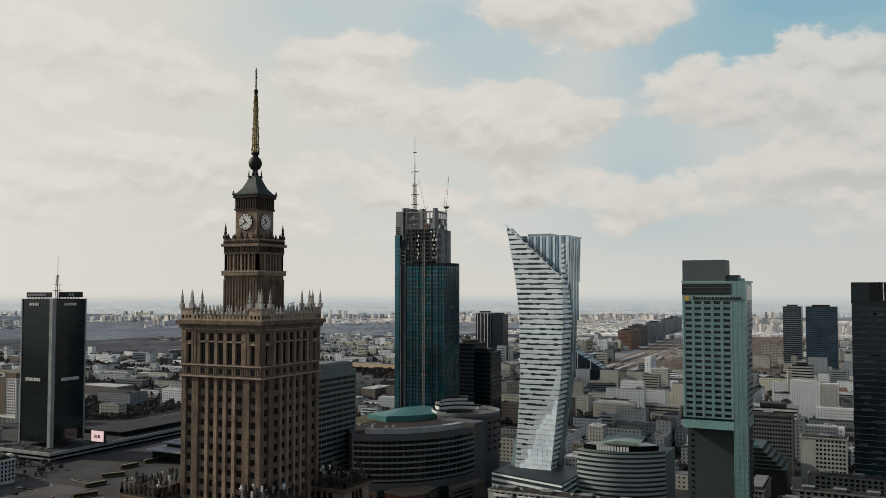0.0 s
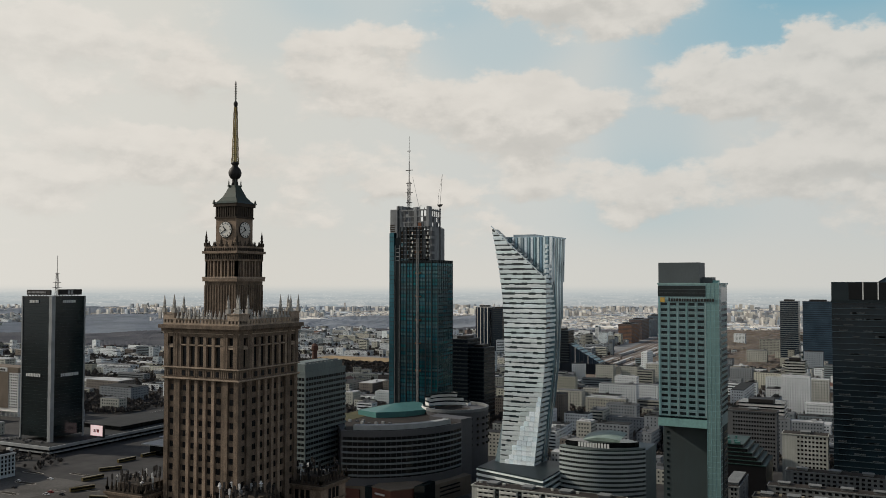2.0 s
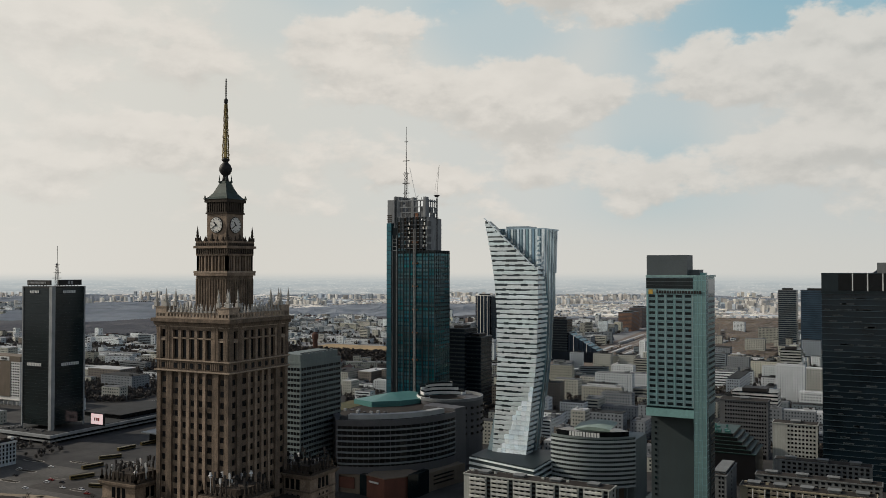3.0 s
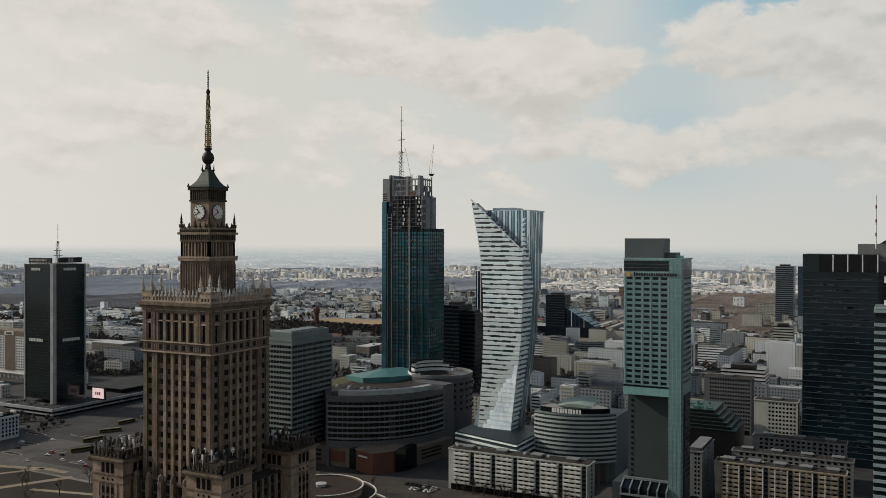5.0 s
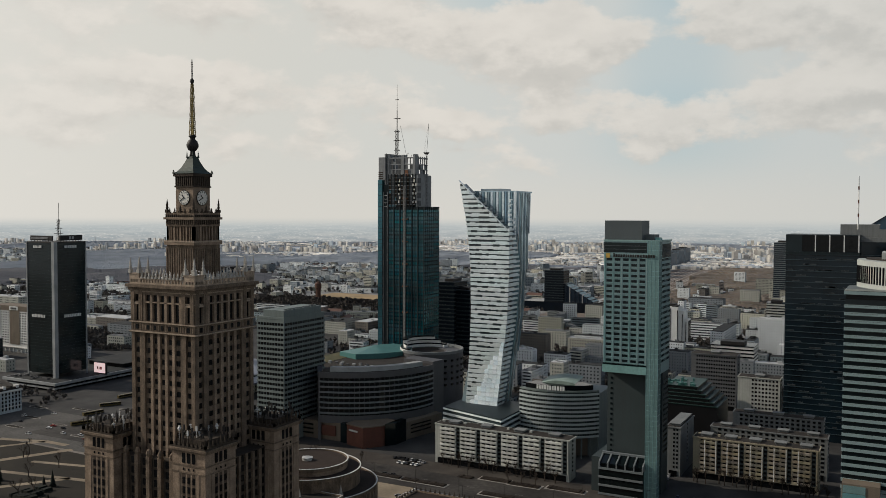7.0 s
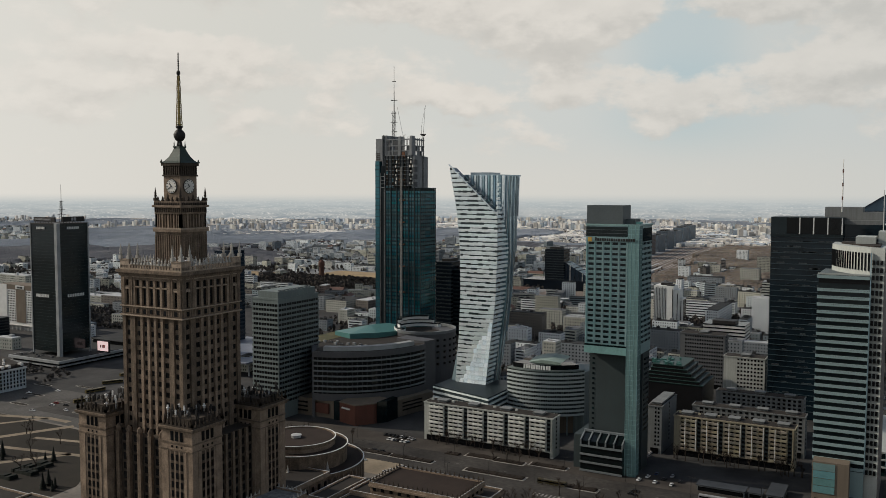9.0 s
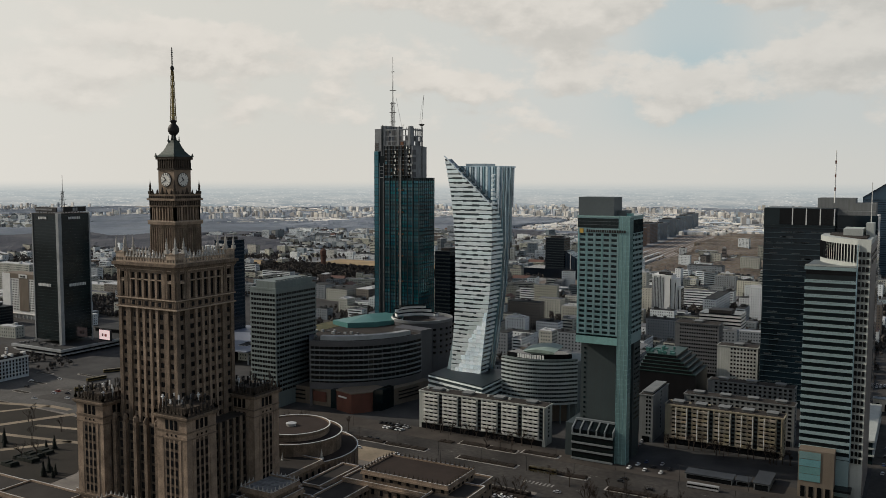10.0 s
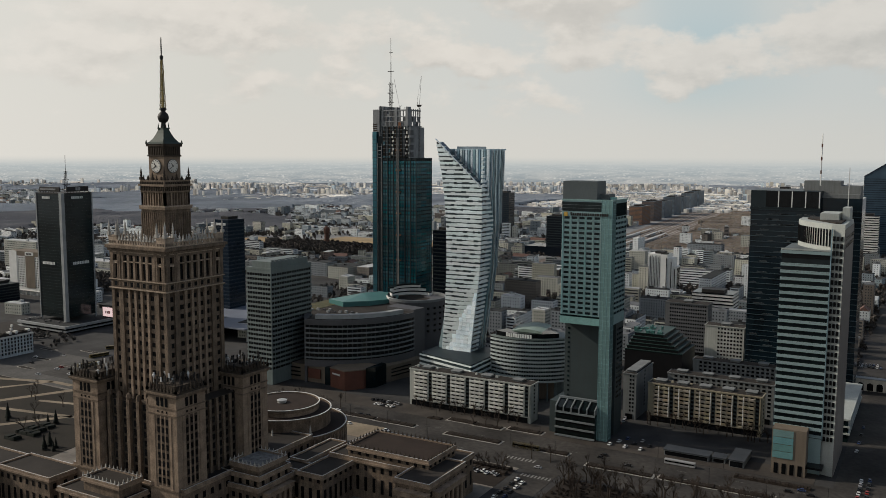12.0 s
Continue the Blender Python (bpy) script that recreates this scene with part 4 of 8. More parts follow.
def sail_tower():
    p = thing("sail_tower", "white banded glass tower with pointed sail-like front", "tower", (-200, 560, 0))
    yb = lambda z: 566 + 17 * min(1, z / 150)
    zs = [26 + 3.3 * k for k in range(50)]

    def loft(levels, left, right, near, far):
        v = [q for z in levels for q in ((left(z), near(z), z), (right(z), near(z), z), (right(z), far(z), z), (left(z), far(z), z))]
        n = len(levels)
        return Form().add(v, [(3, 2, 1, 0), tuple(range(4 * n - 4, 4 * n))] + [(4 * j + i, 4 * j + (i + 1) % 4, 4 * j + 4 + (i + 1) % 4, 4 * j + 4 + i) for j in range(n - 1) for i in range(4)])

    part("front_wall", loft([26, 45, 65, 90, 125, 154, 160, 166, 172, 178, 184, 188], lambda z: along(SL, z) + 0.4, lambda z: max(sail_right(z) - 0.4, along(SL, z) + 0.6), lambda z: 545.6, lambda z: 553.5), sail_glass, p)
    part("rear_body", loft([26, 45, 65, 90, 125, 152, 182], lambda z: along(SL, z) + 0.8, lambda z: along(SR, z) - 1.0, lambda z: 553.5, lambda z: yb(z) - 0.5), sail_mid, p)
    rnd = random.Random(11)
    for k, z in enumerate(zs[:-1]):
        x0, x1 = along(SL, z), sail_right(z + 1.5)
        if x1 - x0 < 0.8:
            continue
        f = Form().box(x0, x1, 545.0, 546.2, z, z + 1.7)
        x = x0
        while x < x1 - 0.2:
            xe = min(x1, x + rnd.uniform(1.5, 5.5))
            kind = rnd.random()
            smooth = z < 112 and x > x0 + 4 + (z - 40) * 0.40 + rnd.uniform(-2.5, 2.5)
            if smooth:
                f.box(x, xe, 545.06, 546.2, z + 1.7, z + rnd.choice((2.5, 2.65)))
                f.box(x, xe, 545.06, 546.2, z + rnd.choice((2.85, 2.95)), z + 3.31)
            elif kind > 0.42:
                f.box(x, xe, 545.06, 546.2, z + 1.7, z + rnd.choice((1.9, 2.2)))
                f.box(x, xe, 545.06, 546.2, z + rnd.choice((2.8, 2.95)), z + 3.31)
            elif kind < 0.12:
                f.box(x, xe, 545.06, 546.2, z + 2.9, z + 3.31)
            x = xe
        edge = x0 + 4.5 + max(0.0, z - 32) * 0.50 + rnd.uniform(-1.8, 2.6)
        if z < 74 and edge < x1 - 2:
            n = max(1, int((x1 - edge) / 3.0))
            for i in range(n):
                xa, xb = edge + (x1 - edge) * i / n, edge + (x1 - edge) * (i + 1) / n - 0.12
                zt = z + (3.2 if z < 80 or rnd.random() < 0.6 else 2.4)
                m = Form().add([(xa, 544.3, z + 0.1), (xb, 544.3, z + 0.1), (xb, 545.6, z + 0.1), (xa, 545.6, z + 0.1), (xa, 544.95, zt), (xb, 544.95, zt), (xb, 545.6, zt), (xa, 545.6, zt)],
                               [(3, 2, 1, 0), (4, 5, 6, 7), (0, 1, 5, 4), (1, 2, 6, 5), (2, 3, 7, 6), (3, 0, 4, 7)])
                part("mirror_panel", m, sail_mirror, p, "smooth blue-white mirror glazing")
        part("floor_band", f, sail_white, p)
    part("glass_flare", Form().prism([(-221.5, 547.5), (-214.5, 547.5), (-214.5, 549), (-221.5, 549)], 14, [26, 60, 60, 26]), sail_blue, p)
    # lower storeys and the cut edge
    part("front_foot", Form().box(-217.5, -190, 545.3, 553, 14, 26), sail_blue, p)
    f = Form()
    pts = [(sail_right(z), z) for z in (154, 160, 166, 172, 178, 184, 190.4)]
    for (xa, za), (xb, zb) in zip(pts, pts[1:]):
        f.prism([(xb, 544.9), (xa, 544.9), (xa, 546.5), (xb, 546.5)], [zb - 0.5, za - 0.5, za - 0.5, zb - 0.5], [zb, za, za, zb])
    part("sail_edge", f, sail_white, p)
    # right side: bands low, vertical fins
    for k, z in enumerate(zs[:-4]):
        y1 = yb(z)
        xr = along(SR, z)
        ym = 545 + (y1 - 545) * (0.55 if z > 60 else 0.45 + 0.1 * z / 60) - max(0, (z - 130)) * 0.5
        f = Form().box(xr - 1.2, xr + 0.1, 545.2, max(546, ym), z, z + 1.5)
        f.box(xr - 1.1, xr + 0.08, 545.2 + rnd.uniform(0, 3), 545.2 + rnd.uniform(3.5, max(4, ym - 545.4)), z + 1.5, z + rnd.choice((1.9, 2.3)))
        part("side_band", f, sail_white, p)
    fins = [553.5 + 2.2 * k for k in range(14)]
    for k, y in enumerate(fins):
        lv = [z for z in (26, 45, 66, 92, 126, 152, 166, 181.8) if y < yb(z) - 1 and (y > 545 + (yb(z) - 545) * 0.55 or z > 150)]
        if len(lv) > 1:
            w = 1.25 if k % 2 else 1.75
            part("vertical_panel", loft(lv, lambda z: along(SR, z) - 0.8, lambda z: along(SR, z) + 0.35, lambda z: y, lambda z: y + w), sail_blue if k % 3 else sail_mirror, p)
    for k in range(17):
        x = -219 + 2.25 * k
        f = Form()
        f.box(x, x + (1.1 if k % 2 else 1.6), 553.0, 554.3, max(150, 184 - 2.15 * k), 182.3)
        part("vertical_panel", f, sail_blue if k % 2 else sail_mirror, p)
    part("roof", Form().box(-222, -181.6, 553.6, 583.5, 181.8, 182.8), sail_blue, p)
    part("roof_parapet", Form().box(-212, -196, 560, 578, 182.8, 184.6), sail_blue, p)
    # podium with white bands
    part("podium", Form().prism([(-224, 526), (-172, 509), (-172, 566), (-224, 566)], 0, 29.4), sail_glass, p)
    for z in (1, 6.5, 12, 17, 20.6, 24.2, 27.8):
        part("podium_band", Form().prism([(-224.6, 525.5), (-171.5, 508.2), (-171.5, 566.5), (-224.6, 566.5)], z, z + (1.5 if z < 27 else 1.0)), sail_white if z > 10 else sail_mirror, p)
    part("podium_roof", Form().prism([(-224, 526.4), (-172.2, 509.4), (-172.2, 565.8), (-224, 565.8)], 29.4, 29.7), dark_frame, p)


sail_tower()

# ---- glass tower under construction ----
teal_glass = material("teal_curtain_glass", (0.05, 0.165, 0.19), 0.1, 0.55, vary=0.55, scale=0.035, fine=0.3, random_tint=0.3)
concrete = material("raw_concrete", (0.27, 0.28, 0.285), 0.85, vary=0.3, scale=0.15, stain=0.3)
hoist_grey = material("galvanised_hoist", (0.24, 0.235, 0.225), 0.6, 0.2, vary=0.4, scale=0.3)
net_grey = material("dark_net_grey", (0.115, 0.118, 0.12), 0.9, vary=0.4, scale=0.3)
rail_orange = material("hoist_orange", (0.20, 0.09, 0.05), 0.7, vary=0.4)


def building_site_tower():
    p = thing("unfinished_tower", "teal glass skyscraper with raw concrete top and mast", "tower", (-415, 806, 0))
    x0, x1, y0, y1 = -446.0, -388.5, 790.0, 824.0
    part("core", Form().box(x0 + 0.5, x1 - 0.5, y0 + 0.5, y1 - 0.5, 0, 174), dark_frame, p)
    zs = [4.0 * k for k in range(43)]
    for k, z in enumerate(zs):
        if 25 < z:
            for i in range(6):
                a, b = x0 + 13 + (x1 - x0 - 13) * i / 6, x0 + 13 + (x1 - x0 - 13) * (i + 1) / 6
                pane("glass_pane", p, "y", (a + b) / 2, y0 + 0.3, z + 0.35, b - a - 0.3, 2.35, teal_glass)
            for i in range(3):
                a, b = y0 + (y1 - y0) * i / 3, y0 + (y1 - y0) * (i + 1) / 3
                pane("glass_pane", p, "x", (a + b) / 2, x1 - 0.3, z + 0.35, b - a - 0.3, 2.35, teal_glass)
    teal_dark = material("teal_spandrel_glass", (0.028, 0.085, 0.10), 0.15, 0.5, vary=0.5, scale=0.05, random_tint=0.3)
    for z in zs:
        if 25 < z:
            part("spandrel_band", Form().box(x0 + 13, x1 - 0.15, y0 + 0.22, y1 - 0.2, z - 1.15, z + 0.2), teal_dark, p)
    part("lower_glazing", Form().box(x0 + 12.6, x1 - 0.1, y0 + 0.1, y1 - 0.1, 0, 28), teal_glass, p)
    f = Form()
    for i in range(13):
        u = x0 + 13 + (x1 - x0 - 13) * i / 12
        f.box(u - 0.12, u + 0.12, y0 - 0.1, y0 + 0.6, 0, 174)
    for i in range(9):
        v = y0 + (y1 - y0) * i / 8
        f.box(x1 - 0.6, x1 + 0.12, v - 0.2, v + 0.2, 0, 174)
    part("mullions", f, dark_frame, p)
    for u in (x0 + 13.2, x0 + 20.6, x0 + 28.0, x0 + 43.0, x0 + 50.2):
        part("deep_mullion", Form().box(u - 0.55, u + 0.55, y0 - 0.5, y0 + 0.5, 0, 174.6), dark_frame, p)
    for z in (60, 88, 116, 144, 172):
        part("plant_louvre", Form().box(x0 + 13, x1 + 0.05, y0 - 0.12, y0 + 0.4, z, z + 0.9), dark_frame, p)
    # left strip of full-height glass and the open hoist bay
    part("glass_strip", Form().box(x0, x0 + 5.5, y0 + 0.1, y1, 0, 203), teal_glass, p)
    f = Form()
    for k in range(50):
        f.box(x0 - 0.06, x0 + 5.56, y0 + 0.02, y0 + 0.3, 4.0 * k + 2, 4.0 * k + 2.5)
    part("strip_joint", f, dark_frame, p, kind="stuff")
    part("hoist_bay", Form().box(x0 + 6.2, x0 + 12.4, y0 + 1.6, y0 + 3, 0, 198), dark_frame, p)
    for k in range(46):
        part("bay_beam", Form().box(x0 + 7.6, x0 + 11.8, y0 + 0.6, y0 + 1.5, 4.0 * k + 6, 4.0 * k + 6.4), metal_edge, p)
    part("bay_rail", Form().box(x0 + 12.0, x0 + 12.35, y0 - 0.2, y0 + 0.6, 0, 190), concrete, p)
    part("bay_rail", Form().box(x0 + 6.8, x0 + 7.1, y0 - 0.2, y0 + 0.6, 0, 190), concrete, p)
    part("hoist_mast", Form().box(-411.0, -410.1, y0 - 2.2, y0 - 1.4, 0, 196), hoist_grey, p)
    part("hoist_mast", Form().box(-412.6, -411.9, y0 - 2.0, y0 - 1.2, 0, 196), hoist_grey, p)
    for z in (60, 88, 112, 136, 160, 182):
        part("hoist_tie", Form().box(-414.5, -408, y0 - 1.4, y0 + 0.2, z, z + 0.7).box(-414, -413, y0 - 1.5, y0 + 0.2, z, z + 1.8).box(-409, -408.2, y0 - 1.5, y0 + 0.2, z, z + 1.6), rail_orange, p)
    # unfinished storeys
    part("upper_core", Form().box(x0 + 16, x1 - 22, y0 + 12, y1 - 8, 170, 206), stone_dark, p)
    for k in range(9):
        z = 176 + 4.1 * k
        part("floor_slab", Form().box(x0 + 12, x1 - (8.5 if z < 203 else 11.5), y0 + 1.5, y1 - 2, z, z + 0.55), concrete, p)
    rnd = random.Random(8)
    for k in range(10):
        u = x0 + 12.5 + 3.75 * k
        part("facade_post", Form().box(u - 0.45, u + 0.45, y0 + 1.2, y0 + 2.1, 174, 209), dark_frame, p)
        for j in range(8):
            if rnd.random() < (0.5 if k in (0, 3, 8, 9) else 0.9):
                net = Form().box(u + 0.5, u + 3.3, y0 + 1.9, y0 + 2.1, 176.6 + 4.1 * j, 176.6 + 4.1 * j + rnd.uniform(2.6, 4.1))
                part("hung_net", net, net_grey if k % 2 else stone_dark, p, "dark safety netting")
    # pale panels paint the daylight of small see-through openings; the core behind is solid
    for k, z in enumerate((178, 182.5, 187, 191.5, 196, 200.5)):
        for u in ((x0 + 26.2, x1 - 13.4) if k % 2 else (x0 + 25.0, x1 - 11.2, x1 - 14.8)):
            part("wall_opening", Form().box(u, u + 1.5, y0 + 1.0, y0 + 1.5, z, z + rnd.uniform(1.6, 2.8)), dial_white, p, "pale sheeted opening")
    part("right_wall", Form().box(x1 - 11.5, x1 - 8.3, y0 + 1.6, y1 - 3, 172, 208), concrete, p)
    for z in (175, 183, 191, 199):
        part("formwork_panel", Form().box(x1 - 9.6, x1 - 8.2, y0 + 1.4, y0 + 8, z, z + 5.4), net_grey, p)
    part("left_wall", Form().box(x0 + 0.6, x0 + 9, y0 + 0.8, y1 - 4, 203, 227.5), concrete, p)
    for k in range(4):
        part("wall_louvre", Form().box(x0 + 0.4, x0 + 6, y0 + 0.6, y0 + 1.0, 204 + 2.2 * k, 205.1 + 2.2 * k), stone_dark, p)
    part("left_wall", Form().box(x0 + 7.5, x0 + 13.5, y0 + 2, y1 - 6, 196, 231), concrete, p)
    part("climbing_rail", Form().box(x0 + 9.8, x0 + 10.8, y0 + 1.5, y0 + 2.0, 190, 231.5), dark_frame, p)
    # open crown: beams, posts and part-filled bays with the sky between
    for z, h in ((208, 1.0), (213.5, 0.9), (219, 0.9), (225.6, 1.4)):
        part("crown_beam", Form().box(x0 + 13, x1 - 13.5, y0 + 2.2, y0 + 3.4, z, z + h), concrete, p)
    part("crown_wall", Form().box(x1 - 14.5, x1 - 12, y0 + 2, y0 + 9, 206, 230), concrete, p)
    part("crown_wall", Form().box(x1 - 29, x1 - 26, y0 + 2, y0 + 9, 206, 229.5), concrete, p)
    # return side of the crown
    for z, h in ((208, 1.0), (213.5, 0.9), (219, 0.9), (225.6, 1.4)):
        part("crown_beam", Form().box(x1 - 13.4, x1 - 12.2, y0 + 9, y1 - 4, z, z + h), concrete, p)
    for k in range(5):
        w = y0 + 10.5 + 4.6 * k
        part("crown_post", Form().box(x1 - 13.3, x1 - 12.3, w - 0.5, w + 0.5, 205, 228 + 1.5 * (k == 4)), concrete, p)
        for j, z in enumerate((209, 214.4)):
            if (k + j) % 3 and k < 4:
                part("crown_infill", Form().box(x1 - 13.0, x1 - 12.6, w + 0.5, w + 4.1, z, z + 4.5), concrete if k % 2 else net_grey, p)
    part("red_formwork", Form().box(x1 - 24, x1 - 20.5, y0 + 1.6, y0 + 2.2, 207, 213), rail_orange, p)
    for k in range(9):
        u = x0 + 14 + 3.6 * k
        part("crown_post", Form().box(u - 0.4, u + 0.4, y0 + 2.3, y0 + 3.3, 205, 227), net_grey if k % 2 else concrete, p)
        for j, z in enumerate((209, 214.4, 219.9)):
            if k < 8 and rnd.random() < (0.95, 0.75, 0.45)[j]:
                top = z + (4.5 if j < 2 else rnd.choice((2.6, 5.4)))
                part("crown_infill", Form().box(u + 0.4, u + 3.2, y0 + 2.5, y0 + 3.0, z, top), concrete if rnd.random() < 0.35 else net_grey, p)
    for k in range(7):
        u = x0 + 15 + 4.2 * k
        part("crown_starter", Form().bar((u, y0 + 2.8, 227), (u + rnd.uniform(-0.5, 0.5), y0 + 2.8, 229.2 + rnd.uniform(0, 1.6)), 0.22), iron, p)
    # mast
    mx, my = -431.3, 806.0
    f = Form()
    for z0, z1, r in ((224, 258, 1.6), (258, 280, 0.55), (280, 307, 0.28)):
        if r > 1:
            for dx in (-r, r):
                for dy in (-r, r):
                    f.bar((mx + dx, my + dy, z0), (mx + dx * 0.6, my + dy * 0.6, z1), 0.25)
            for k in range(9):
                z = z0 + 3.78 * k
                f.bar((mx - r, my - r, z), (mx + r, my - r, z + 3.8), 0.16)
                f.bar((mx + r, my - r, z), (mx - r, my - r, z + 3.8), 0.16)
        else:
            f.lathe(mx, my, [(r, z0), (r * 0.8, z1)], 6)
    for z, r in ((235.5, 3.5), (246, 4.2), (256, 3.4), (270, 4.0), (290.5, 2.0)):
        f.box(mx - r, mx + r, my - 0.6, my + 0.6, z, z + 0.6)
    part("mast", f, iron, p, "thin steel mast with cross platforms")
    part("lifting_derrick", Form().bar((mx + 2, my - 2, 222), (mx + 18, my - 6, 232), 0.4).bar((mx + 17, my - 6, 222), (mx + 6, my - 3, 262), 0.22), metal_edge, p)
    cx, cy = x1 - 7.4, y0 + 19
    f = Form()
    for dx in (-0.7, 0.7):
        f.bar((cx + dx, cy, 174), (cx + dx, cy, 233), 0.18)
    for k in range(14):
        f.bar((cx - 0.7, cy, 176 + 4 * k), (cx + 0.7, cy, 180 + 4 * k), 0.1)
    f.taper(cx - 0.2, cy, 230.4, 232.6, 1.4, 3.2, 0.9, 1.2)
    f.bar((cx - 2.4, cy, 232), (cx - 2.0, cy, 242), 0.15)
    f.bar((cx, cy, 232), (cx + 2.6, cy, 264), 0.17)
    f.bar((cx - 2.0, cy, 242), (cx + 2.6, cy, 264), 0.08)
    part("luffing_crane", f, iron, p, "small luffing crane with raised jib")


building_site_tower()

# ---- shopping centre with curved office front ----
mall_grey = material("grey_aluminium_panels", (0.085, 0.085, 0.09), 0.5, vary=0.2, scale=0.06, stain=0.1)
mall_glass = material("smoked_glass", (0.007, 0.009, 0.010), 0.14, vary=0.6, scale=0.25)
mall_beige = material("beige_cladding", (0.16, 0.13, 0.10), 0.8, vary=0.2, scale=0.1, stain=0.2)
mall_red = material("red_brown_cladding", (0.12, 0.05, 0.036), 0.75, vary=0.25, scale=0.1, stain=0.15)
mint = material("mint_membrane", (0.062, 0.16, 0.153), 0.4, vary=0.15, scale=0.08)
pale_roof = material("pale_roof_sheet", (0.30, 0.31, 0.31), 0.6, vary=0.3, scale=0.1)


def mall():
    p = thing("shopping_centre", "grey mall with curved banded office front and mint roof", "building", (-300, 560, 0))
    line, c = arc((-315, 502), (-277, 523), (-258, 572), 26)
    f = Form()
    shell(f, line, c, 30, 0, 13, 47.5)
    part("office_body", f, mall_glass, p)
    for k in range(7):
        z = 19.5 + 3.85 * k
        f = Form()
        shell(f, line, c, 0.3, 0.7, z, z + 1.2)
        part("storey_band", f, mall_band, p)
    f = Form()
    shell(f, line, c, 0.3, 0.5, 13, 18.2)
    part("base_band", f, mall_grey, p)
    f = Form()
    shell(f, line, c, 0.3, 0.75, 46.0, 50.2)
    part("top_band", f, mall_grey, p)
    f = Form()
    shell(f, line[2:-3], c, 8, -2.5, 50.2, 53.6)
    part("penthouse", f, pale_roof, p)
    shell_f = Form()
    shell(shell_f, line, c, 26, -0.4, 47.5, 50.0)
    part("roof_deck", shell_f, roof_felt, p)
    for i in range(1, len(line) - 1):
        v = Vector((line[i][0] - c[0], line[i][1] - c[1])).normalized()
        q = (line[i][0] + v.x * 0.15, line[i][1] + v.y * 0.15)
        part("mullion", Form().box(q[0] - 0.12, q[0] + 0.12, q[1] - 0.12, q[1] + 0.12, 18, 46), mall_grey, p)
    part("end_wall", Form().prism([(-258, 571.5), (-255.5, 585), (-286, 590), (-286, 575)], 0, 52), mall_grey, p)
    part("end_wall", Form().prism([(-315.5, 501.5), (-313.8, 502.5), (-330, 528), (-333, 524)], 0, 50), mall_grey, p)
    # rear drum
    cx, cy, r = -293, 633, 27
    ring = [(cx + r * math.cos(t), cy + r * math.sin(t)) for t in [math.radians(a) for a in range(-120, 91, 7)]]
    f = Form()
    shell(f, ring, (cx, cy), 14, 0, 0, 50)
    part("drum", f, mall_grey, p)
    for z in (24, 29, 34, 39, 44):
        for i, q in enumerate(ring[::2]):
            if 3 < i < 14:
                part("drum_window", Form().box(q[0] - 0.9, q[0] + 0.9, q[1] - 0.9, q[1] + 0.9, z, z + 1.6), mall_glass, p)
    f = Form()
    shell(f, ring, (cx, cy), 1.0, 0.4, 50, 52.3)
    part("drum_parapet", f, mall_band, p)
    part("drum_deck", Form().prism([(cx + 26 * math.cos(t), cy + 26 * math.sin(t)) for t in [math.radians(12 * a) for a in range(30)]], 46.0, 48.6), roof_felt, p)
    inner = [(cx - 4 + 23 * math.cos(t), cy + 24 * math.sin(t)) for t in [math.radians(a) for a in range(70, 262, 8)]]
    for k, (z, d) in enumerate(((50, 0), (53.4, 3.0), (56.8, 6.0))):
        f = Form()
        shell(f, inner[k * 2:len(inner) - k * 2], (cx, cy), 5 - d * 0.3, -d, z, z + 2.2)
        part("terrace_band", f, white_paint, p, "white curved terrace parapet")
        f = Form()
        shell(f, inner[k * 2:len(inner) - k * 2], (cx, cy), 4 - d * 0.3, -d - 0.8, z + 2.2, z + 3.4)
        part("terrace_glazing", f, mall_glass, p)
    # mint membrane roof: straight upstand and a faceted top rising to one ridge
    eaves = [(-355, 586), (-333, 577), (-316, 592), (-306, 622), (-316, 640), (-346, 634)]
    n = len(eaves)
    f = Form().add([(x, y, 46.7) for x, y in eaves] + [(x, y, z) for (x, y), z in zip(eaves, (50.6, 51.2, 51.2, 50.2, 50.8, 50.8))] + [(-336, 612, 54.0), (-330, 632, 53.2)],
                   [(i, (i + 1) % n, n + (i + 1) % n, n + i) for i in range(n)] + [(6, 7, 12), (7, 8, 12), (8, 9, 13, 12), (9, 10, 13), (10, 11, 13), (11, 6, 12, 13)])
    part("membrane_roof", f, mint, p, "mint green faceted membrane roof")
    seams = Form()
    for a, b in ((7, 12), (8, 12), (9, 13), (12, 13), (6, 12)):
        seams.bar([q + (0.06 if i == 2 else 0) for i, q in enumerate(f.v[a])], [q + (0.06 if i == 2 else 0) for i, q in enumerate(f.v[b])], 0.1)
    part("membrane_seams", seams, mint, p)
    planted = material("planted_roof", (0.05, 0.055, 0.03), 0.95, vary=0.5, scale=0.2, second=(0.10, 0.085, 0.045))
    part("planted_roof", Form().prism([(-366, 545), (-345, 536), (-345, 592), (-366, 600)], 46.9, 47.1), planted, p, "strip of planted roof")
    for k in range(14):
        u, w = -352 + 4.6 * k, 548 + 2.2 * (k % 5)
        part("roof_unit", Form().box(u, u + 2.2, w, w + 1.8, 46.9, 48.0 + 0.4 * (k % 3)), pale_roof if k % 3 else mall_grey, p)
    part("mall_body", Form().prism([(-368, 540), (-318, 520), (-282, 590), (-300, 622), (-320, 658), (-368, 650)], 0, 46.5), mall_grey, p)
    part("mall_roof", Form().prism([(-367, 542), (-319, 522), (-284, 590), (-302, 620), (-321, 656), (-367, 648)], 46.5, 46.9), roof_felt, p)
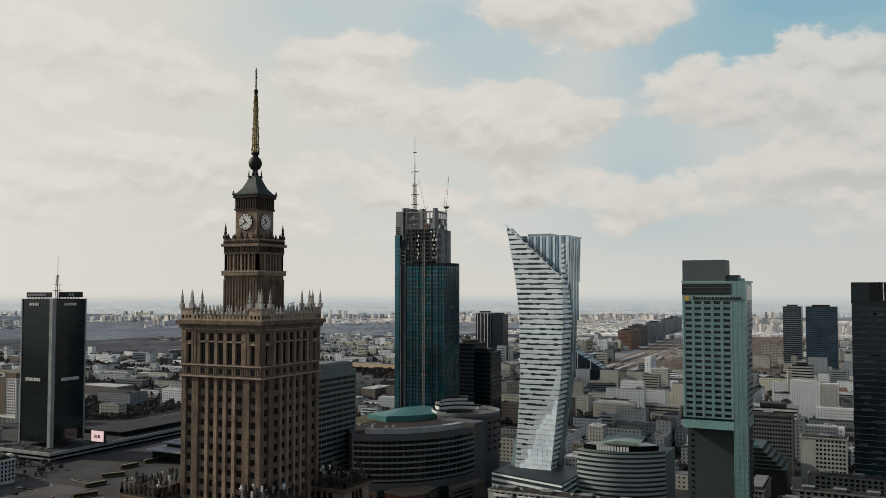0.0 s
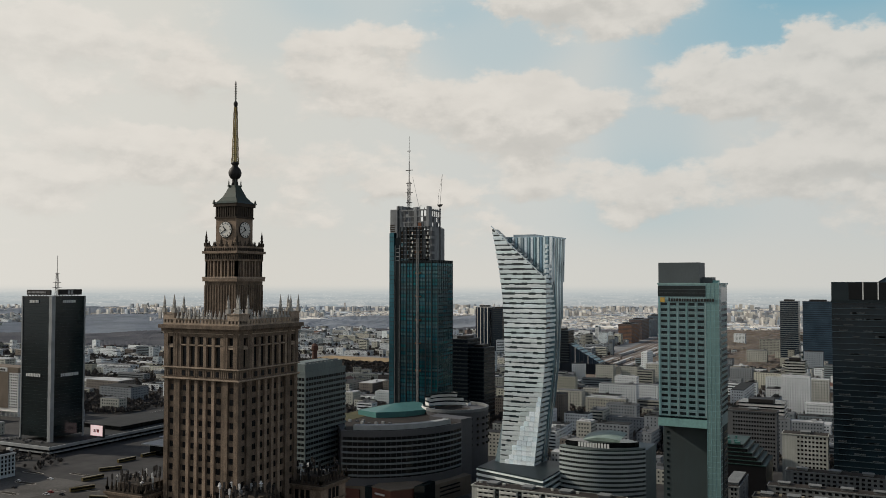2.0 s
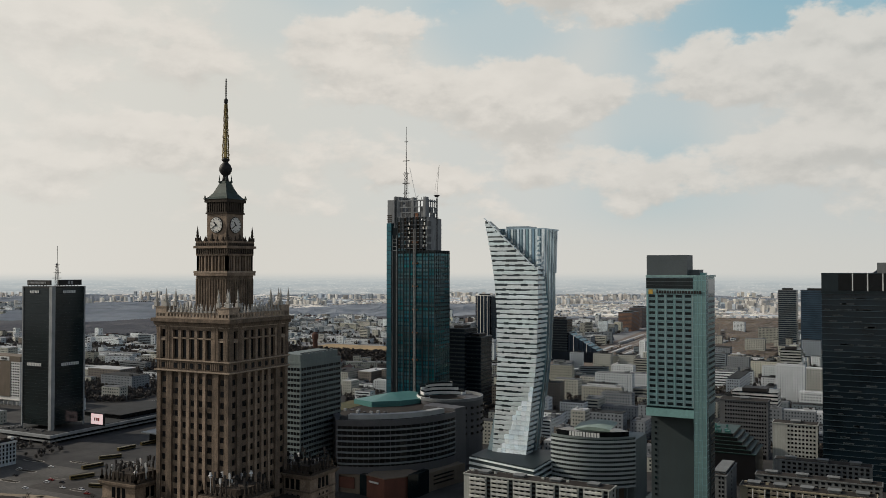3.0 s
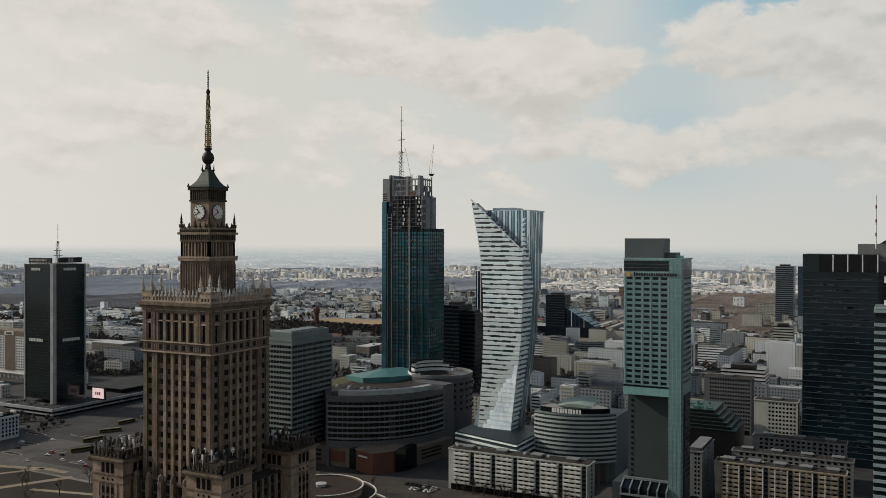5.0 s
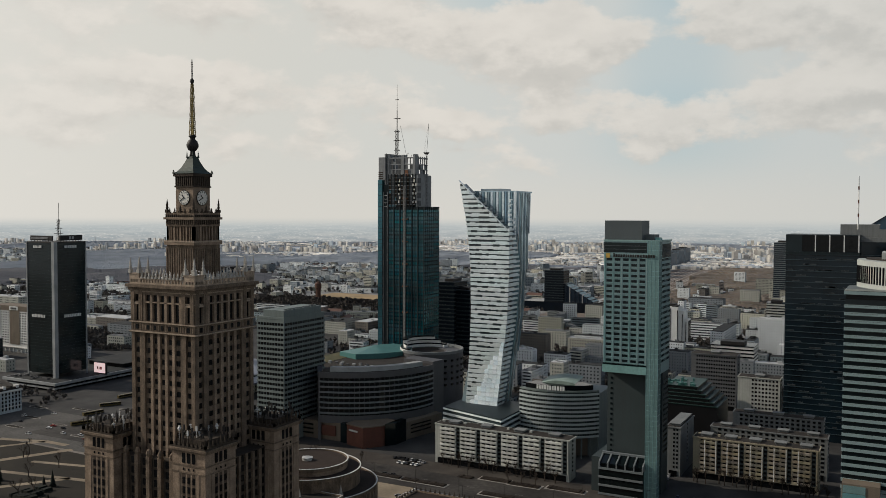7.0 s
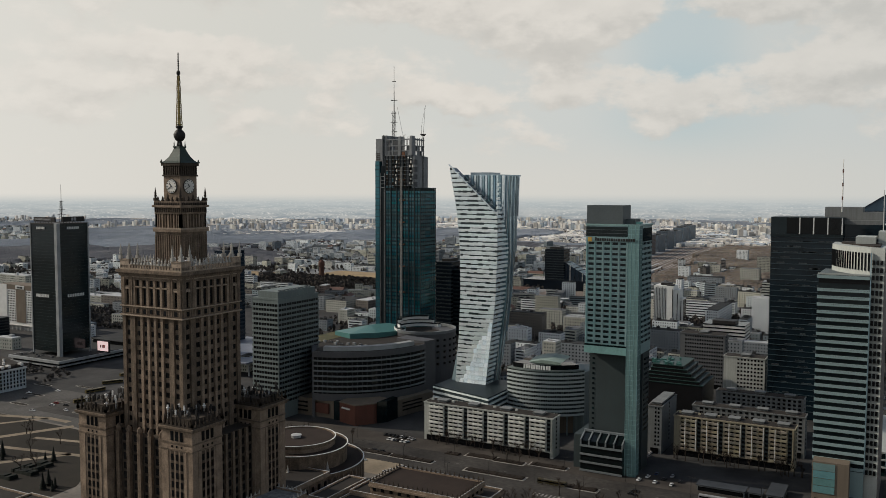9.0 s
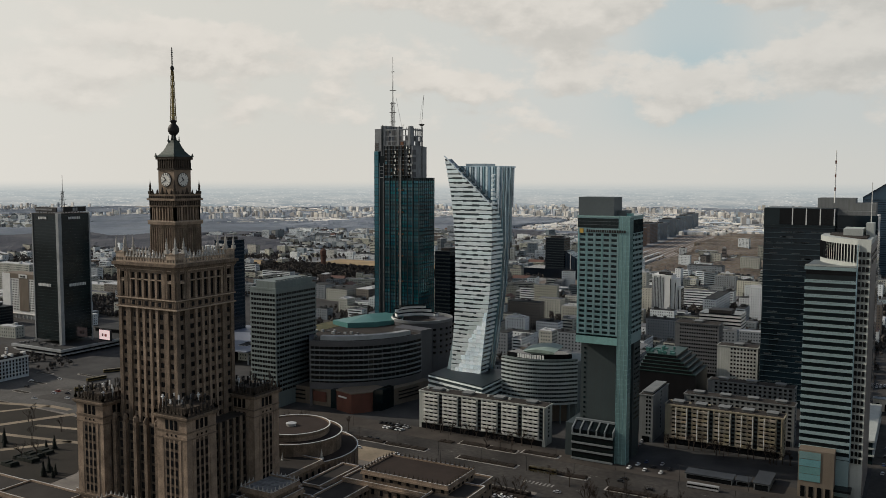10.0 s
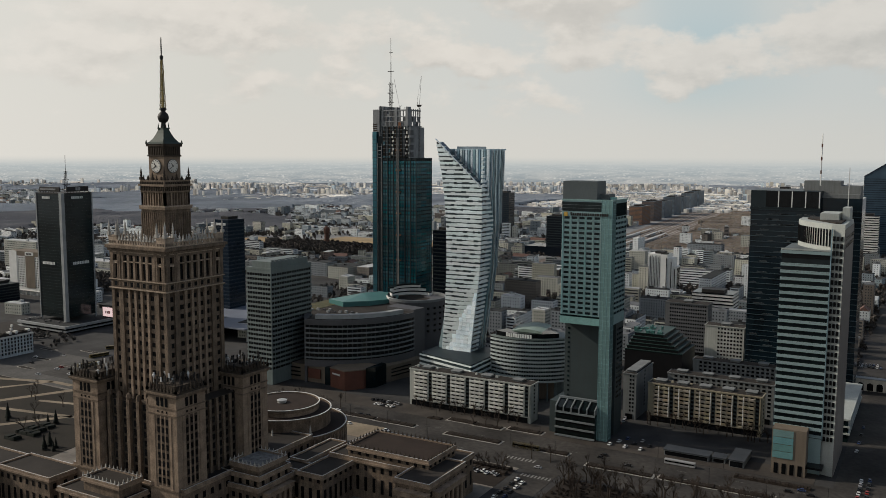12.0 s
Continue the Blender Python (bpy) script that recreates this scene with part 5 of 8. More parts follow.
    # podium
    part("podium", Form().prism([(-345, 504), (-296, 505), (-292, 540), (-345, 540)], 0, 13.2), mall_beige, p)
    for z in (3.2, 6.4, 9.6):
        part("podium_slot", Form().box(-338, -322, 503.6, 504.4, z, z + 1.0), mall_glass, p)
    part("podium_panel", Form().box(-314, -302, 503.4, 504.6, 3.5, 11), mall_red, p)
    part("podium_gap", Form().box(-297, -290, 503.2, 520, 0, 14), tinted, p)
    part("red_corner", Form().prism([(-290, 501), (-273, 496), (-264, 508), (-262, 526), (-290, 530)], 0, 14.6), mall_red, p)
    part("red_corner_cap", Form().prism([(-290.3, 500.5), (-272.8, 495.4), (-263.4, 507.6), (-261.5, 526.2), (-290.3, 530.5)], 14.6, 15.3), mall_beige, p)
    for k in range(9):
        part("sign_bar", Form().box(-287 + 1.0 * k, -286.4 + 1.0 * k, 499.6 - 0.3 * k - 0.5, 500.6 - 0.3 * k, 10.6, 11.6), white_paint, p)
    part("corner_glazing", Form().prism([(-263, 510), (-258.2, 516), (-257.5, 530), (-263, 532)], 0, 15.8), tinted, p)
    part("side_wall", Form().prism([(-259, 530), (-250, 572), (-268, 580), (-277, 535)], 0, 13), mall_beige, p)
    for z in (4, 6.8, 9.4):
        part("side_slot", Form().prism([(-257.2, 537), (-252.6, 559), (-253.2, 559.2), (-257.8, 537.2)], z, z + 0.9), mall_glass, p)


mall()

# ---- white office block with a grid of square windows ----
office_white = material("white_office_panels", (0.15, 0.18, 0.175), 0.6, vary=0.2, scale=0.07, stain=0.2)


def grid_office():
    x0, x1, y0, y1, h = -355.5, -331.0, 481.5, 530.5, 89.6
    p = thing("office_tower", "pale grey office tower with rows of square windows", "tower", ((x0 + x1) / 2, (y0 + y1) / 2, 0))
    part("body", Form().box(x0, x1, y0, y1, 0, h), office_white, p)
    nz = 21
    for k in range(nz):
        z = 12 + 3.65 * k
        part("spandrel_band", Form().box(x0 - 0.35, x1 + 0.35, y0 - 0.35, y1 + 0.35, z - 1.75, z - 0.1), office_white, p)
    for k in range(nz):
        z = 12 + 3.65 * k
        for u in spread(x0 + 0.6, x1 - 0.6, 9):
            pane("window", p, "y", u, y0 - 0.05, z, 1.9, 1.9, window_dark)
        for u in spread(y0 + 0.6, y1 - 0.6, 16):
            pane("window", p, "x", u, x1 + 0.05, z, 2.1, 1.9, window_dark)
    part("header", Form().box(x0 - 0.2, x1 + 0.2, y0 - 0.2, y1 + 0.2, h, h + 1.5), office_white, p)
    part("roof_plant", Form().box(x0 + 5, x1 - 0.8, y0 + 0.8, y1 - 3, h + 1.5, h + 6.4), office_white, p)
    for k in range(9):
        part("roof_vent", Form().box(x1 - 3.4, x1 - 1.6, y0 + 4 + 4.4 * k, y0 + 6 + 4.4 * k, h + 6.4, h + 7.4), ic_top, p)


grid_office()

# ---- low curved office ----
curve_white = material("white_curved_panels", (0.345, 0.385, 0.38), 0.5, vary=0.15, scale=0.08, stain=0.12)
def curved_office():
    p = thing("curved_office", "white banded office with bowed front and green vault", "building", (-148, 565, 0))
    line, c = arc((-172, 541), (-146, 538.5), (-120, 556), 18)
    f = Form()
    shell(f, line, c, 20, 0, 14, 46)
    part("body", f, mall_glass, p)
    part("rear", Form().box(-172, -121, 556, 590, 0, 43), office_white, p)
    for k in range(11):
        f = Form()
        shell(f, line, c, 0.3, 0.6, 14 + 2.9 * k, 14 + 2.9 * k + 1.4)
        part("storey_band", f, curve_white, p)
    posts, _ = arc((-172, 541), (-146, 538.5), (-120, 556), 48)
    for q in posts[1:-1]:
        v = Vector((q[0] - c[0], q[1] - c[1])).normalized()
        part("mullion", Form().box(q[0] + v.x * 0.2 - 0.13, q[0] + v.x * 0.2 + 0.13, q[1] + v.y * 0.2 - 0.13, q[1] + v.y * 0.2 + 0.13, 14, 45), office_white, p)
    f = Form()
    shell(f, line[1:-1], c, 14, -2.2, 46, 49.5)
    part("attic", f, mall_glass, p)
    f = Form()
    shell(f, line, c, 5, 0.4, 45.2, 46.2)
    part("roof_edge", f, office_white, p)
    for q in line[::2]:
        part("column", Form().lathe(q[0], q[1], [(0.55, 0), (0.55, 14)], 8), office_white, p)
    part("ground_floor", Form().prism([(-170, 548), (-146, 546), (-124, 558), (-124, 575), (-170, 575)], 0, 14), mall_beige, p)
    n = 8
    top = [(-160 + 26 * i / n, 47 + 4.4 * math.sin(0.35 + 0.9 * i / n * 2.2) + 0.4) for i in range(n + 1)]
    f = Form()
    f.add([(x, 547, z) for x, z in top] + [(x, 566, z + 2) for x, z in top] + [(x, 547, 47) for x, z in top], [(i, i + 1, n + 2 + i, n + 1 + i) for i in range(n)] + [(2 * n + 2 + i, 2 * n + 3 + i, i + 1, i) for i in range(n)])
    part("vault_roof", f, material("verdigris_sheet", (0.21, 0.27, 0.235), 0.5, vary=0.3, scale=0.2), p, "grey-green vaulted roof")
    x = -159
    rnd = random.Random(5)
    while x < -139:
        w = rnd.uniform(1.0, 1.4)
        part("sign_bar", Form().box(x, x + w, 538.4 + 0.09 * abs(x + 150), 538.8 + 0.09 * abs(x + 150), 46.6, 49.4), white_paint, p)
        x += w + 0.6


curved_office()

# ---- residential slabs ----
flat_cream = material("cream_render", (0.41, 0.42, 0.385), 0.8, vary=0.2, scale=0.1, stain=0.25)
flat_yellow = material("yellowed_render", (0.35, 0.31, 0.225), 0.8, vary=0.22, scale=0.1, stain=0.3)
flat_grey = material("grey_render", (0.185, 0.195, 0.195), 0.8, vary=0.22, scale=0.1, stain=0.3)
balcony_mat = material("balcony_panels", (0.60, 0.60, 0.55), 0.7, vary=0.3, scale=0.4, random_tint=0.25)

balcony_tan = material("tan_balcony_panels", (0.27, 0.235, 0.175), 0.7, vary=0.3, scale=0.4, random_tint=0.4)


def slab(label, x0, x1, y0, y1, h, wall, bays, floors, balconies=True, huts=3, z0=4.5, group="slab blocks", blank=4):
    p = thing("apartment_block", label, "building", ((x0 + x1) / 2, (y0 + y1) / 2, 0), group)
    part("body", Form().box(x0, x1, y0, y1, 0, h), wall, p)
    part("shop_floor", Form().box(x0 + 2, x1 - 2, y0 - 0.3, y0 + 0.5, 0, z0 - 0.8), window_dark, p)
    f = Form().box(x0 - 0.4, x1 + 0.4, y0 - 0.4, y1 + 0.4, h, h + 0.7)
    part("roof_edge", f, wall, p)
    part("roof", Form().box(x0 + 0.3, x1 - 0.3, y0 + 0.3, y1 - 0.3, h + 0.7, h + 0.8), roof_felt, p)
    for k in range(huts):
        u = x0 + (x1 - x0) * (k + 0.5) / huts
        part("roof_hut", Form().box(u - 3.2, u + 3.2, y0 + 3.5, y1 - 2.5, h + 0.7, h + 2.0).box(u - 3.7, u + 3.7, y0 + 3.0, y1 - 2, h + 2.0, h + 2.25), flat_grey, p)
    for k in range(6 if balconies else 0):
        u = x0 + (x1 - x0) * (k + 0.2) / 6
        part("roof_vent", Form().box(u - 0.8, u + 0.8, y0 + 6, y0 + 7.6, h + 0.7, h + 1.9), wall, p)
    fh = (h - z0) / floors
    us, rear = spread(x0 + blank, x1 - 1, bays), Form()
    bw = (x1 - x0 - 1 - blank) / bays
    for k in range(floors):
        z = z0 + fh * k
        for i, u in enumerate(us):
            if balconies and i % 4 != 3:
                pane("balcony", p, "y", u, y0 - 0.6, z, bw * 0.97, 1.3, balcony_mat if wall is not flat_yellow else balcony_tan, d=1.2)
                pane("window", p, "y", u, y0 - 0.04, z + 1.0, bw * 0.62, fh - 1.6, window_dark)
            else:
                if balconies:
                    pane("window", p, "y", u, y0 - 0.04, z + 0.9, bw * 0.5, 1.35, window_dark)
                else:
                    rear.box(u - bw * 0.27, u + bw * 0.27, y0 - 0.12, y0 + 0.1, z + 0.9, z + 2.3)
        for v in spread(y0, y1, 3)[1:2]:
            pane("window", p, "x", v, x1 + 0.04, z + 0.9, 1.6, 1.35, window_dark)
    if rear.v:
        part("glazing", rear, window_dark, p, "close rows of small dark windows", kind="stuff")
    if wall is flat_yellow:
        for i, u in enumerate(us[1:-1]):
            if i % 2 == 0:
                part("glazed_strip", Form().box(u - bw * 0.55, u - bw * 0.42, y0 - 1.75, y0 - 1.5, z0, h - 0.6), white_paint, p, "white glazed balcony frame")
    if balconies:
        for i, u in enumerate(us):
            if i % 4 == 3:
                part("stair_strip", Form().box(u - bw * 0.34, u + bw * 0.34, y0 - 0.12, y0 + 0.2, z0, h - 0.5), ic_wall, p, "dark glazed stair strip")
                part("party_fin", Form().box(u + bw * 0.45, u + bw * 0.6, y0 - 0.8, y0, z0, h), wall, p)
    return p


slab("cream ten-storey apartment slab with white balconies and roof huts", -212.5, -118, 492, 504, 25.6, flat_cream, 24, 8, huts=4)
slab("yellowed apartment slab with glazed balconies and sloped roof huts", -53, 20.5, 540, 552, 25.6, flat_yellow, 20, 8, huts=5)
slab("grey apartment slab behind the yellowed block", -48, 23, 570, 581, 26.5, flat_grey, 18, 8, False, huts=4)
slab("grey apartment slab at the back of the courtyard", -42, 17, 618, 629, 27, flat_grey, 16, 8, False, huts=3)
slab("cream eleven-storey apartment tower with blank end walls", -52, -20.5, 697, 711, 38.5, flat_cream, 8, 11, False, huts=1, blank=10)
slab("grey narrow apartment slab beside the hotel", -69, -60, 536, 575, 31, flat_grey, 2, 10, False, huts=1)

office_grey = material("grey_office_panels", (0.115, 0.12, 0.125), 0.8, vary=0.2, scale=0.1, stain=0.2)
slab("long grey office slab with tight window rows", -99, -61, 747, 763, 46.5, office_grey, 16, 13, False, huts=1, group="")

# ---- striped financial tower ----
stripe_pale = material("pale_green_stripe", (0.225, 0.30, 0.305), 0.35, vary=0.12, scale=0.1)
stripe_stone = material("pale_stone_cladding", (0.36, 0.38, 0.36), 0.6, vary=0.15, scale=0.1, stain=0.12)


def striped_tower():
    p = thing("striped_tower", "dark glass tower with pale stripes and stone corner", "tower", (52, 510, 0))
    part("striped_wing", Form().box(35.8, 61, 488, 528, 0, 123), tinted, p)
    zs = [21 + 4.02 * k for k in range(25)]
    for z in zs:
        part("stripe", Form().box(35.4, 61.2, 487.3, 488.6, z, z + 0.95).box(35.4, 61.2, 487.4, 488.6, z + 1.1, z + 1.6), stripe_pale, p)
    part("wing_foot", Form().box(35.6, 61, 487.5, 489, 0, 20.5), stripe_pale, p)
    part("wing_header", Form().box(35.2, 61.3, 487.2, 528.3, 124.5, 126.2), stripe_pale, p)
    part("wing_roof", Form().box(35.6, 60.9, 487.6, 527.9, 126.2, 126.5), ic_top, p)
    part("wing_rail", Form().box(35.4, 61.1, 487.3, 487.6, 126.5, 127.4), stripe_stone, p)
    part("header_glazing", Form().box(36, 61, 487.8, 528, 122, 124.5), window_dark, p)
    line, _ = arc((39.5, 522), (49, 502), (60.8, 489.5), 10)
    poly = line + [(67.6, 487.6), (67.6, 541), (39.5, 541)]
    part("stone_wing", Form().prism(poly, 0, 139), stripe_stone, p)
    part("stone_parapet", Form().prism(poly, 139, 141.5), stripe_stone, p)
    # side facing away from the sun gets a darker stone to paint its shade
    part("side_wall", Form().box(67.6, 67.9, 487.9, 541, 0, 139), material("shaded_pinkish_stone", (0.16, 0.145, 0.138), 0.5, vary=0.25, scale=0.1, stain=0.2), p, "shaded pinkish granite side wall")
    part("roof_garden", Form().prism([(44, 524), (62, 494), (65, 494), (65, 538), (44, 538)], 141.5, 142.3), roof_felt, p)
    part("roof_plant", Form().box(52, 62, 512, 534, 141.5, 146).box(63, 67, 520, 536, 141.5, 149), stripe_stone, p)
    part("roof_pole", Form().bar((65, 528, 149), (65, 528, 172), 0.3), white_paint, p)
    for k in range(30):
        z = 19.5 + 4.02 * k
        for u in (62.4, 64.3, 66.2):
            if z < 134:
                pane("window", p, "y", u, 487.6, z + 0.5, 1.3, 2.5, window_dark)
        for v in spread(489.5, 540, 9):
            if 125 < z < 134:
                pane("window", p, "x", v, 67.92, z + 0.3, 2.2, 2.2, window_dark)
    for z in (129.2,):
        fine, _ = arc((39.5, 522), (49, 502), (60.8, 489.5), 17)
        for q, q2 in zip(fine, fine[1:]):
            m = ((q[0] + q2[0]) / 2, (q[1] + q2[1]) / 2)
            part("attic_window", Form().box(m[0] - 0.42, m[0] + 0.42, m[1] - 0.75, m[1] + 0.6, z, z + 9.4), window_dark, p)
    part("corner_slot", Form().box(61.0, 61.5, 487.2, 489, 20, 139), sail_blue, p)
    part("annex", Form().box(36.5, 54.5, 478, 488, 0, 26.5), mall_beige, p)
    for k in range(4):
        part("annex_pane", Form().box(37, 47.8, 477.7, 478.2, 9.5 + 4.1 * k, 13.3 + 4.1 * k), material("aqua_glass", (0.12, 0.24, 0.24), 0.15, vary=0.15, random_tint=0.15) if k == 0 else bpy.data.materials["aqua_glass"], p, "pale aqua glass panel")
    for k in range(4):
        part("annex_door", Form().box(38 + 4.2 * k, 40.2 + 4.2 * k, 477.8, 478.2, 0.5, 6.5), window_dark, p)
    for z in (5.0, 9.5, 14.0):
        part("rear_annex_slab", Form().box(51.5, 70.5, 556, 655, z, z + 1.0), stripe_stone, p)
    part("rear_annex", Form().box(52.5, 69.5, 557, 654, 0, 14), tinted, p, "low dark glazed annex")
    part("entrance_canopy", Form().box(54.5, 63, 479, 488, 5.2, 6.4), window_dark, p)


striped_tower()

# ---- black glass tower ----
def black_tower():
    p = thing("black_tower", "black glass office tower with screened crown", "tower", (15, 695, 0))
    blk = material("black_glass", (0.008, 0.017, 0.024), 0.1, vary=0.6, scale=0.06, spec=0.3)
    line_mat = material("storey_line_metal", (0.045, 0.068, 0.08), 0.5, vary=0.3)
    part("body", Form().box(-15.5, 34, 675, 712, 0, 139), blk, p)
    part("side_body", Form().box(34, 62, 682, 716, 0, 147), blk, p)
    for k in range(33):
        z = 6 + 4.1 * k
        part("storey_line", Form().box(-15.8, 34.2, 674.6, 675.6, z, z + 0.4), line_mat, p)
        part("storey_line", Form().box(33, 62.3, 681.6, 682.6, z, z + 0.4), line_mat, p)
    rnd = random.Random(2)
    # random paler strips paint reflections onto the dark glass
    pale_reflections = material("painted_reflections", (0.055, 0.065, 0.07), 0.3, vary=0.4, scale=0.2, random_tint=0.4)
    for k in range(90):
        z = 6 + 4.1 * rnd.randrange(32)
        u = rnd.uniform(-15, 26)
        part("drawn_blind", Form().box(u, u + rnd.uniform(3, 8), 674.8, 675.4, z + 0.7, z + rnd.uniform(1.2, 1.8)), pale_reflections, p)
    part("crown", Form().box(-15.7, 34.2, 674.6, 712.2, 139, 152), material("crown_panel", (0.018, 0.026, 0.030), 0.4), p)
    for k in range(4):
        u = -4.5 + 9.6 * k
        part("crown_screen", Form().box(u, u + 8.7, 674.2, 675, 139.8, 151.5), window_dark, p)
        part("crown_post", Form().box(u + 8.75, u + 9.5, 674.0, 675, 139.5, 151.8), white_paint, p)
    part("crown_band", Form().box(-15.9, 34.4, 674.3, 675.2, 137.6, 139.2), dark_frame, p)
    part("upper_storey", Form().box(33, 60, 684, 712, 139, 150), flat_grey, p)
    for u in spread(36, 58, 5):
        pane("window", p, "y", u, 683.9, 142.5, 3.2, 3.2, window_dark)
    part("roof_plant", Form().box(20, 46, 692, 712, 150, 159.5), flat_grey, p)
    part("roof_plant", Form().box(46, 60, 690, 710, 150, 156), flat_grey, p)
    part("aerial", Form().lathe(32, 688, [(0.45, 156), (0.4, 175), (0.3, 195)], 8), white_paint, p, "striped aerial mast")
    part("aerial_rings", Form().box(31.5, 32.5, 687.5, 688.5, 165, 167.5).box(31.5, 32.5, 687.5, 688.5, 175, 177.5).box(31.5, 32.5, 687.5, 688.5, 185, 187.5), mall_red, p)


black_tower()

# ---- dark hotel tower beside the station ----
flat_pale = material("faded_sign_grey", (0.30, 0.30, 0.30), 0.6)


def dark_hotel():
    p = thing("dark_hotel_tower", "dark glass hotel tower with pale corner column", "tower", (-655, 546, 0))
    x0, x1, y0, y1, h = -689.0, -650.0, 540.0, 575.5, 138.0
    dg = material("dark_green_glass", (0.012, 0.02, 0.021), 0.12, vary=0.6, scale=0.035, spec=0.4)
    part("body", Form().box(x0, x1, y0, y1, 12, h), dg, p)
    f = Form()
    for k in range(40):
        z = 16 + 3.05 * k
        f.box(x0 - 0.08, x1 + 0.08, y0 - 0.08, y1 + 0.08, z, z + 0.25)
    part("storey_joints", f, material("joint_grey", (0.012, 0.019, 0.02), 0.35), p)
    part("corner_column", Form().box(x1 - 2.0, x1 + 1.8, y0 - 1.8, y0 + 2.0, 0, h + 0.5), pale_roof, p, "pale concrete corner column")
    part("corner_column", Form().box(x0 - 0.7, x0 + 0.6, y0 - 0.7, y0 + 0.6, 0, h + 0.5), pale_roof, p)
    part("corner_column", Form().box(x1 - 0.6, x1 + 0.7, y1 - 0.6, y1 + 0.7, 0, h + 0.5), pale_roof, p)
    part("roof_edge", Form().box(x0 - 0.4, x1 + 0.4, y0 - 0.4, y1 + 0.4, h - 0.6, h + 0.4), iron, p)
    part("roof_sign_box", Form().box(x0 + 3, x1 - 5, y0 + 1.5, y0 + 3, h + 1.6, h + 6.2), iron, p)
    part("roof_sign_box", Form().box(x1 - 3, x1 - 1.5, y0 + 8, y1 - 2, h + 1.6, h + 6.6), iron, p)
    for k in range(7):
        part("sign_post", Form().box(x0 + 4 + 4 * k, x0 + 4.4 + 4 * k, y0 + 2, y0 + 2.6, h + 0.4, h + 1.6), iron, p)
        part("sign_post", Form().box(x1 - 2.5, x1 - 2, y0 + 9 + 3.4 * k, y0 + 9.4 + 3.4 * k, h + 0.4, h + 1.6), iron, p)
    for k in range(14):
        part("sign_bar", Form().box(x0 + 5 + 1.7 * k, x0 + 6.1 + 1.7 * k, y0 + 1.2, y0 + 1.5, h + 3, h + 4.8), flat_pale, p)
    for k in range(2):
        part("sign_bar", Form().box(x1 - 1.5, x1 - 1.2, y0 + 18 + 3.2 * k, y0 + 20.2 + 3.2 * k, h + 2.6, h + 5.6), flat_pale, p)
    f = Form()
    mx, my = -671, 562
    for dx in (-1.4, 1.4):
        for dy in (-1.4, 1.4):
            f.bar((mx + dx, my + dy, h), (mx + dx * 0.3, my + dy * 0.3, h + 22), 0.22)
    f.bar((mx, my, h + 20), (mx, my, h + 38), 0.2)
    for k in range(8):
        f.bar((mx - 1.4, my - 1.4, h + 2.6 * k), (mx + 1.2, my - 1.2, h + 2.6 * k + 2.6), 0.14)
    for z, r in ((8, 5), (13, 4), (21, 2.5)):
        f.bar((mx - r, my, h + z), (mx + r, my, h + z), 0.3)
        f.bar((mx, my - r, h + z), (mx, my + r, h + z), 0.3)
    part("roof_mast", f, iron, p)
    rnd = random.Random(6)
    for zz, hh, u0, u1 in ((132.4, 2.4, -679, -668), (65.6, 2.8, -682, -663)):
        x = u0
        while x < u1:
            w = rnd.uniform(0.9, 1.5)
            part("sign_bar", Form().box(x, x + w, y0 - 0.9, y0 - 0.3, zz, zz + hh), white_paint, p)
            x += w + 0.9
    for zz, hh, u0, u1 in ((132.4, 2.4, 551, 565), (65.6, 2.8, 550, 569)):
        y = u0
        while y < u1:
            w = rnd.uniform(0.9, 1.5)
            part("sign_bar", Form().box(x1 + 0.3, x1 + 0.9, y, y + w, zz, zz + hh), white_paint, p)
            y += w + 0.8
    for k in range(16):
        q = random.Random(k + 500)
        u, w = q.uniform(-701, -639), q.uniform(526, 537)
        part("roof_unit", Form().box(u, u + q.uniform(1.5, 4.5), w, w + q.uniform(1.2, 3), 8.3, 8.9 + 0.4 * (k % 4)), flat_grey if k % 4 == 0 else mall_grey, p)
    part("podium_attic", Form().box(-690, -640, 612, 690, 8.3, 12.0), mall_glass, p)
    part("podium_attic_roof", Form().box(-691, -639, 611, 691, 12.0, 12.6), slate_felt, p)
    part("podium", Form().box(-702, -633, 526, 770, 0, 5.5), mall_glass, p)
    part("podium_slab", Form().box(-705, -630, 523, 773, 5.5, 8.0), pale_roof, p)
    part("podium_slab", Form().box(-705, -630, 523, 773, 2.2, 3.2), pale_roof, p)
    part("podium_roof", Form().box(-703, -632, 525, 771, 8.0, 8.3), slate_felt, p)



dark_hotel()


def low_station():
    p = thing("station_hall", "long low dark station building with pale slab edges", "building", (-560, 640, 0))
    part("body", Form().box(-562, -500, 572, 700, 0, 9), mall_glass, p)
    part("roof_slab", Form().box(-566, -494, 566, 706, 9, 10), pale_roof, p)
    part("upper_box", Form().box(-558, -508, 585, 690, 10, 13), mall_glass, p)
    part("upper_roof", Form().box(-560, -450, 581, 694, 13, 14.2), material("blue_grey_sheet", (0.15, 0.165, 0.20), 0.5, vary=0.15, scale=0.05), p, "smooth blue-grey roof sheet")
    for x in (-495, -455):
        for y in (590, 640, 688):
            part("roof_column", Form().lathe(x, y, [(0.8, 0), (0.8, 13)], 10), pale_roof, p)
    for k in range(12):
        part("roof_vent", Form().box(-555 + 9 * (k % 6), -552 + 9 * (k % 6), 590 + 25 * (k // 6), 593 + 25 * (k // 6), 14.2, 15.2), pale_roof, p)


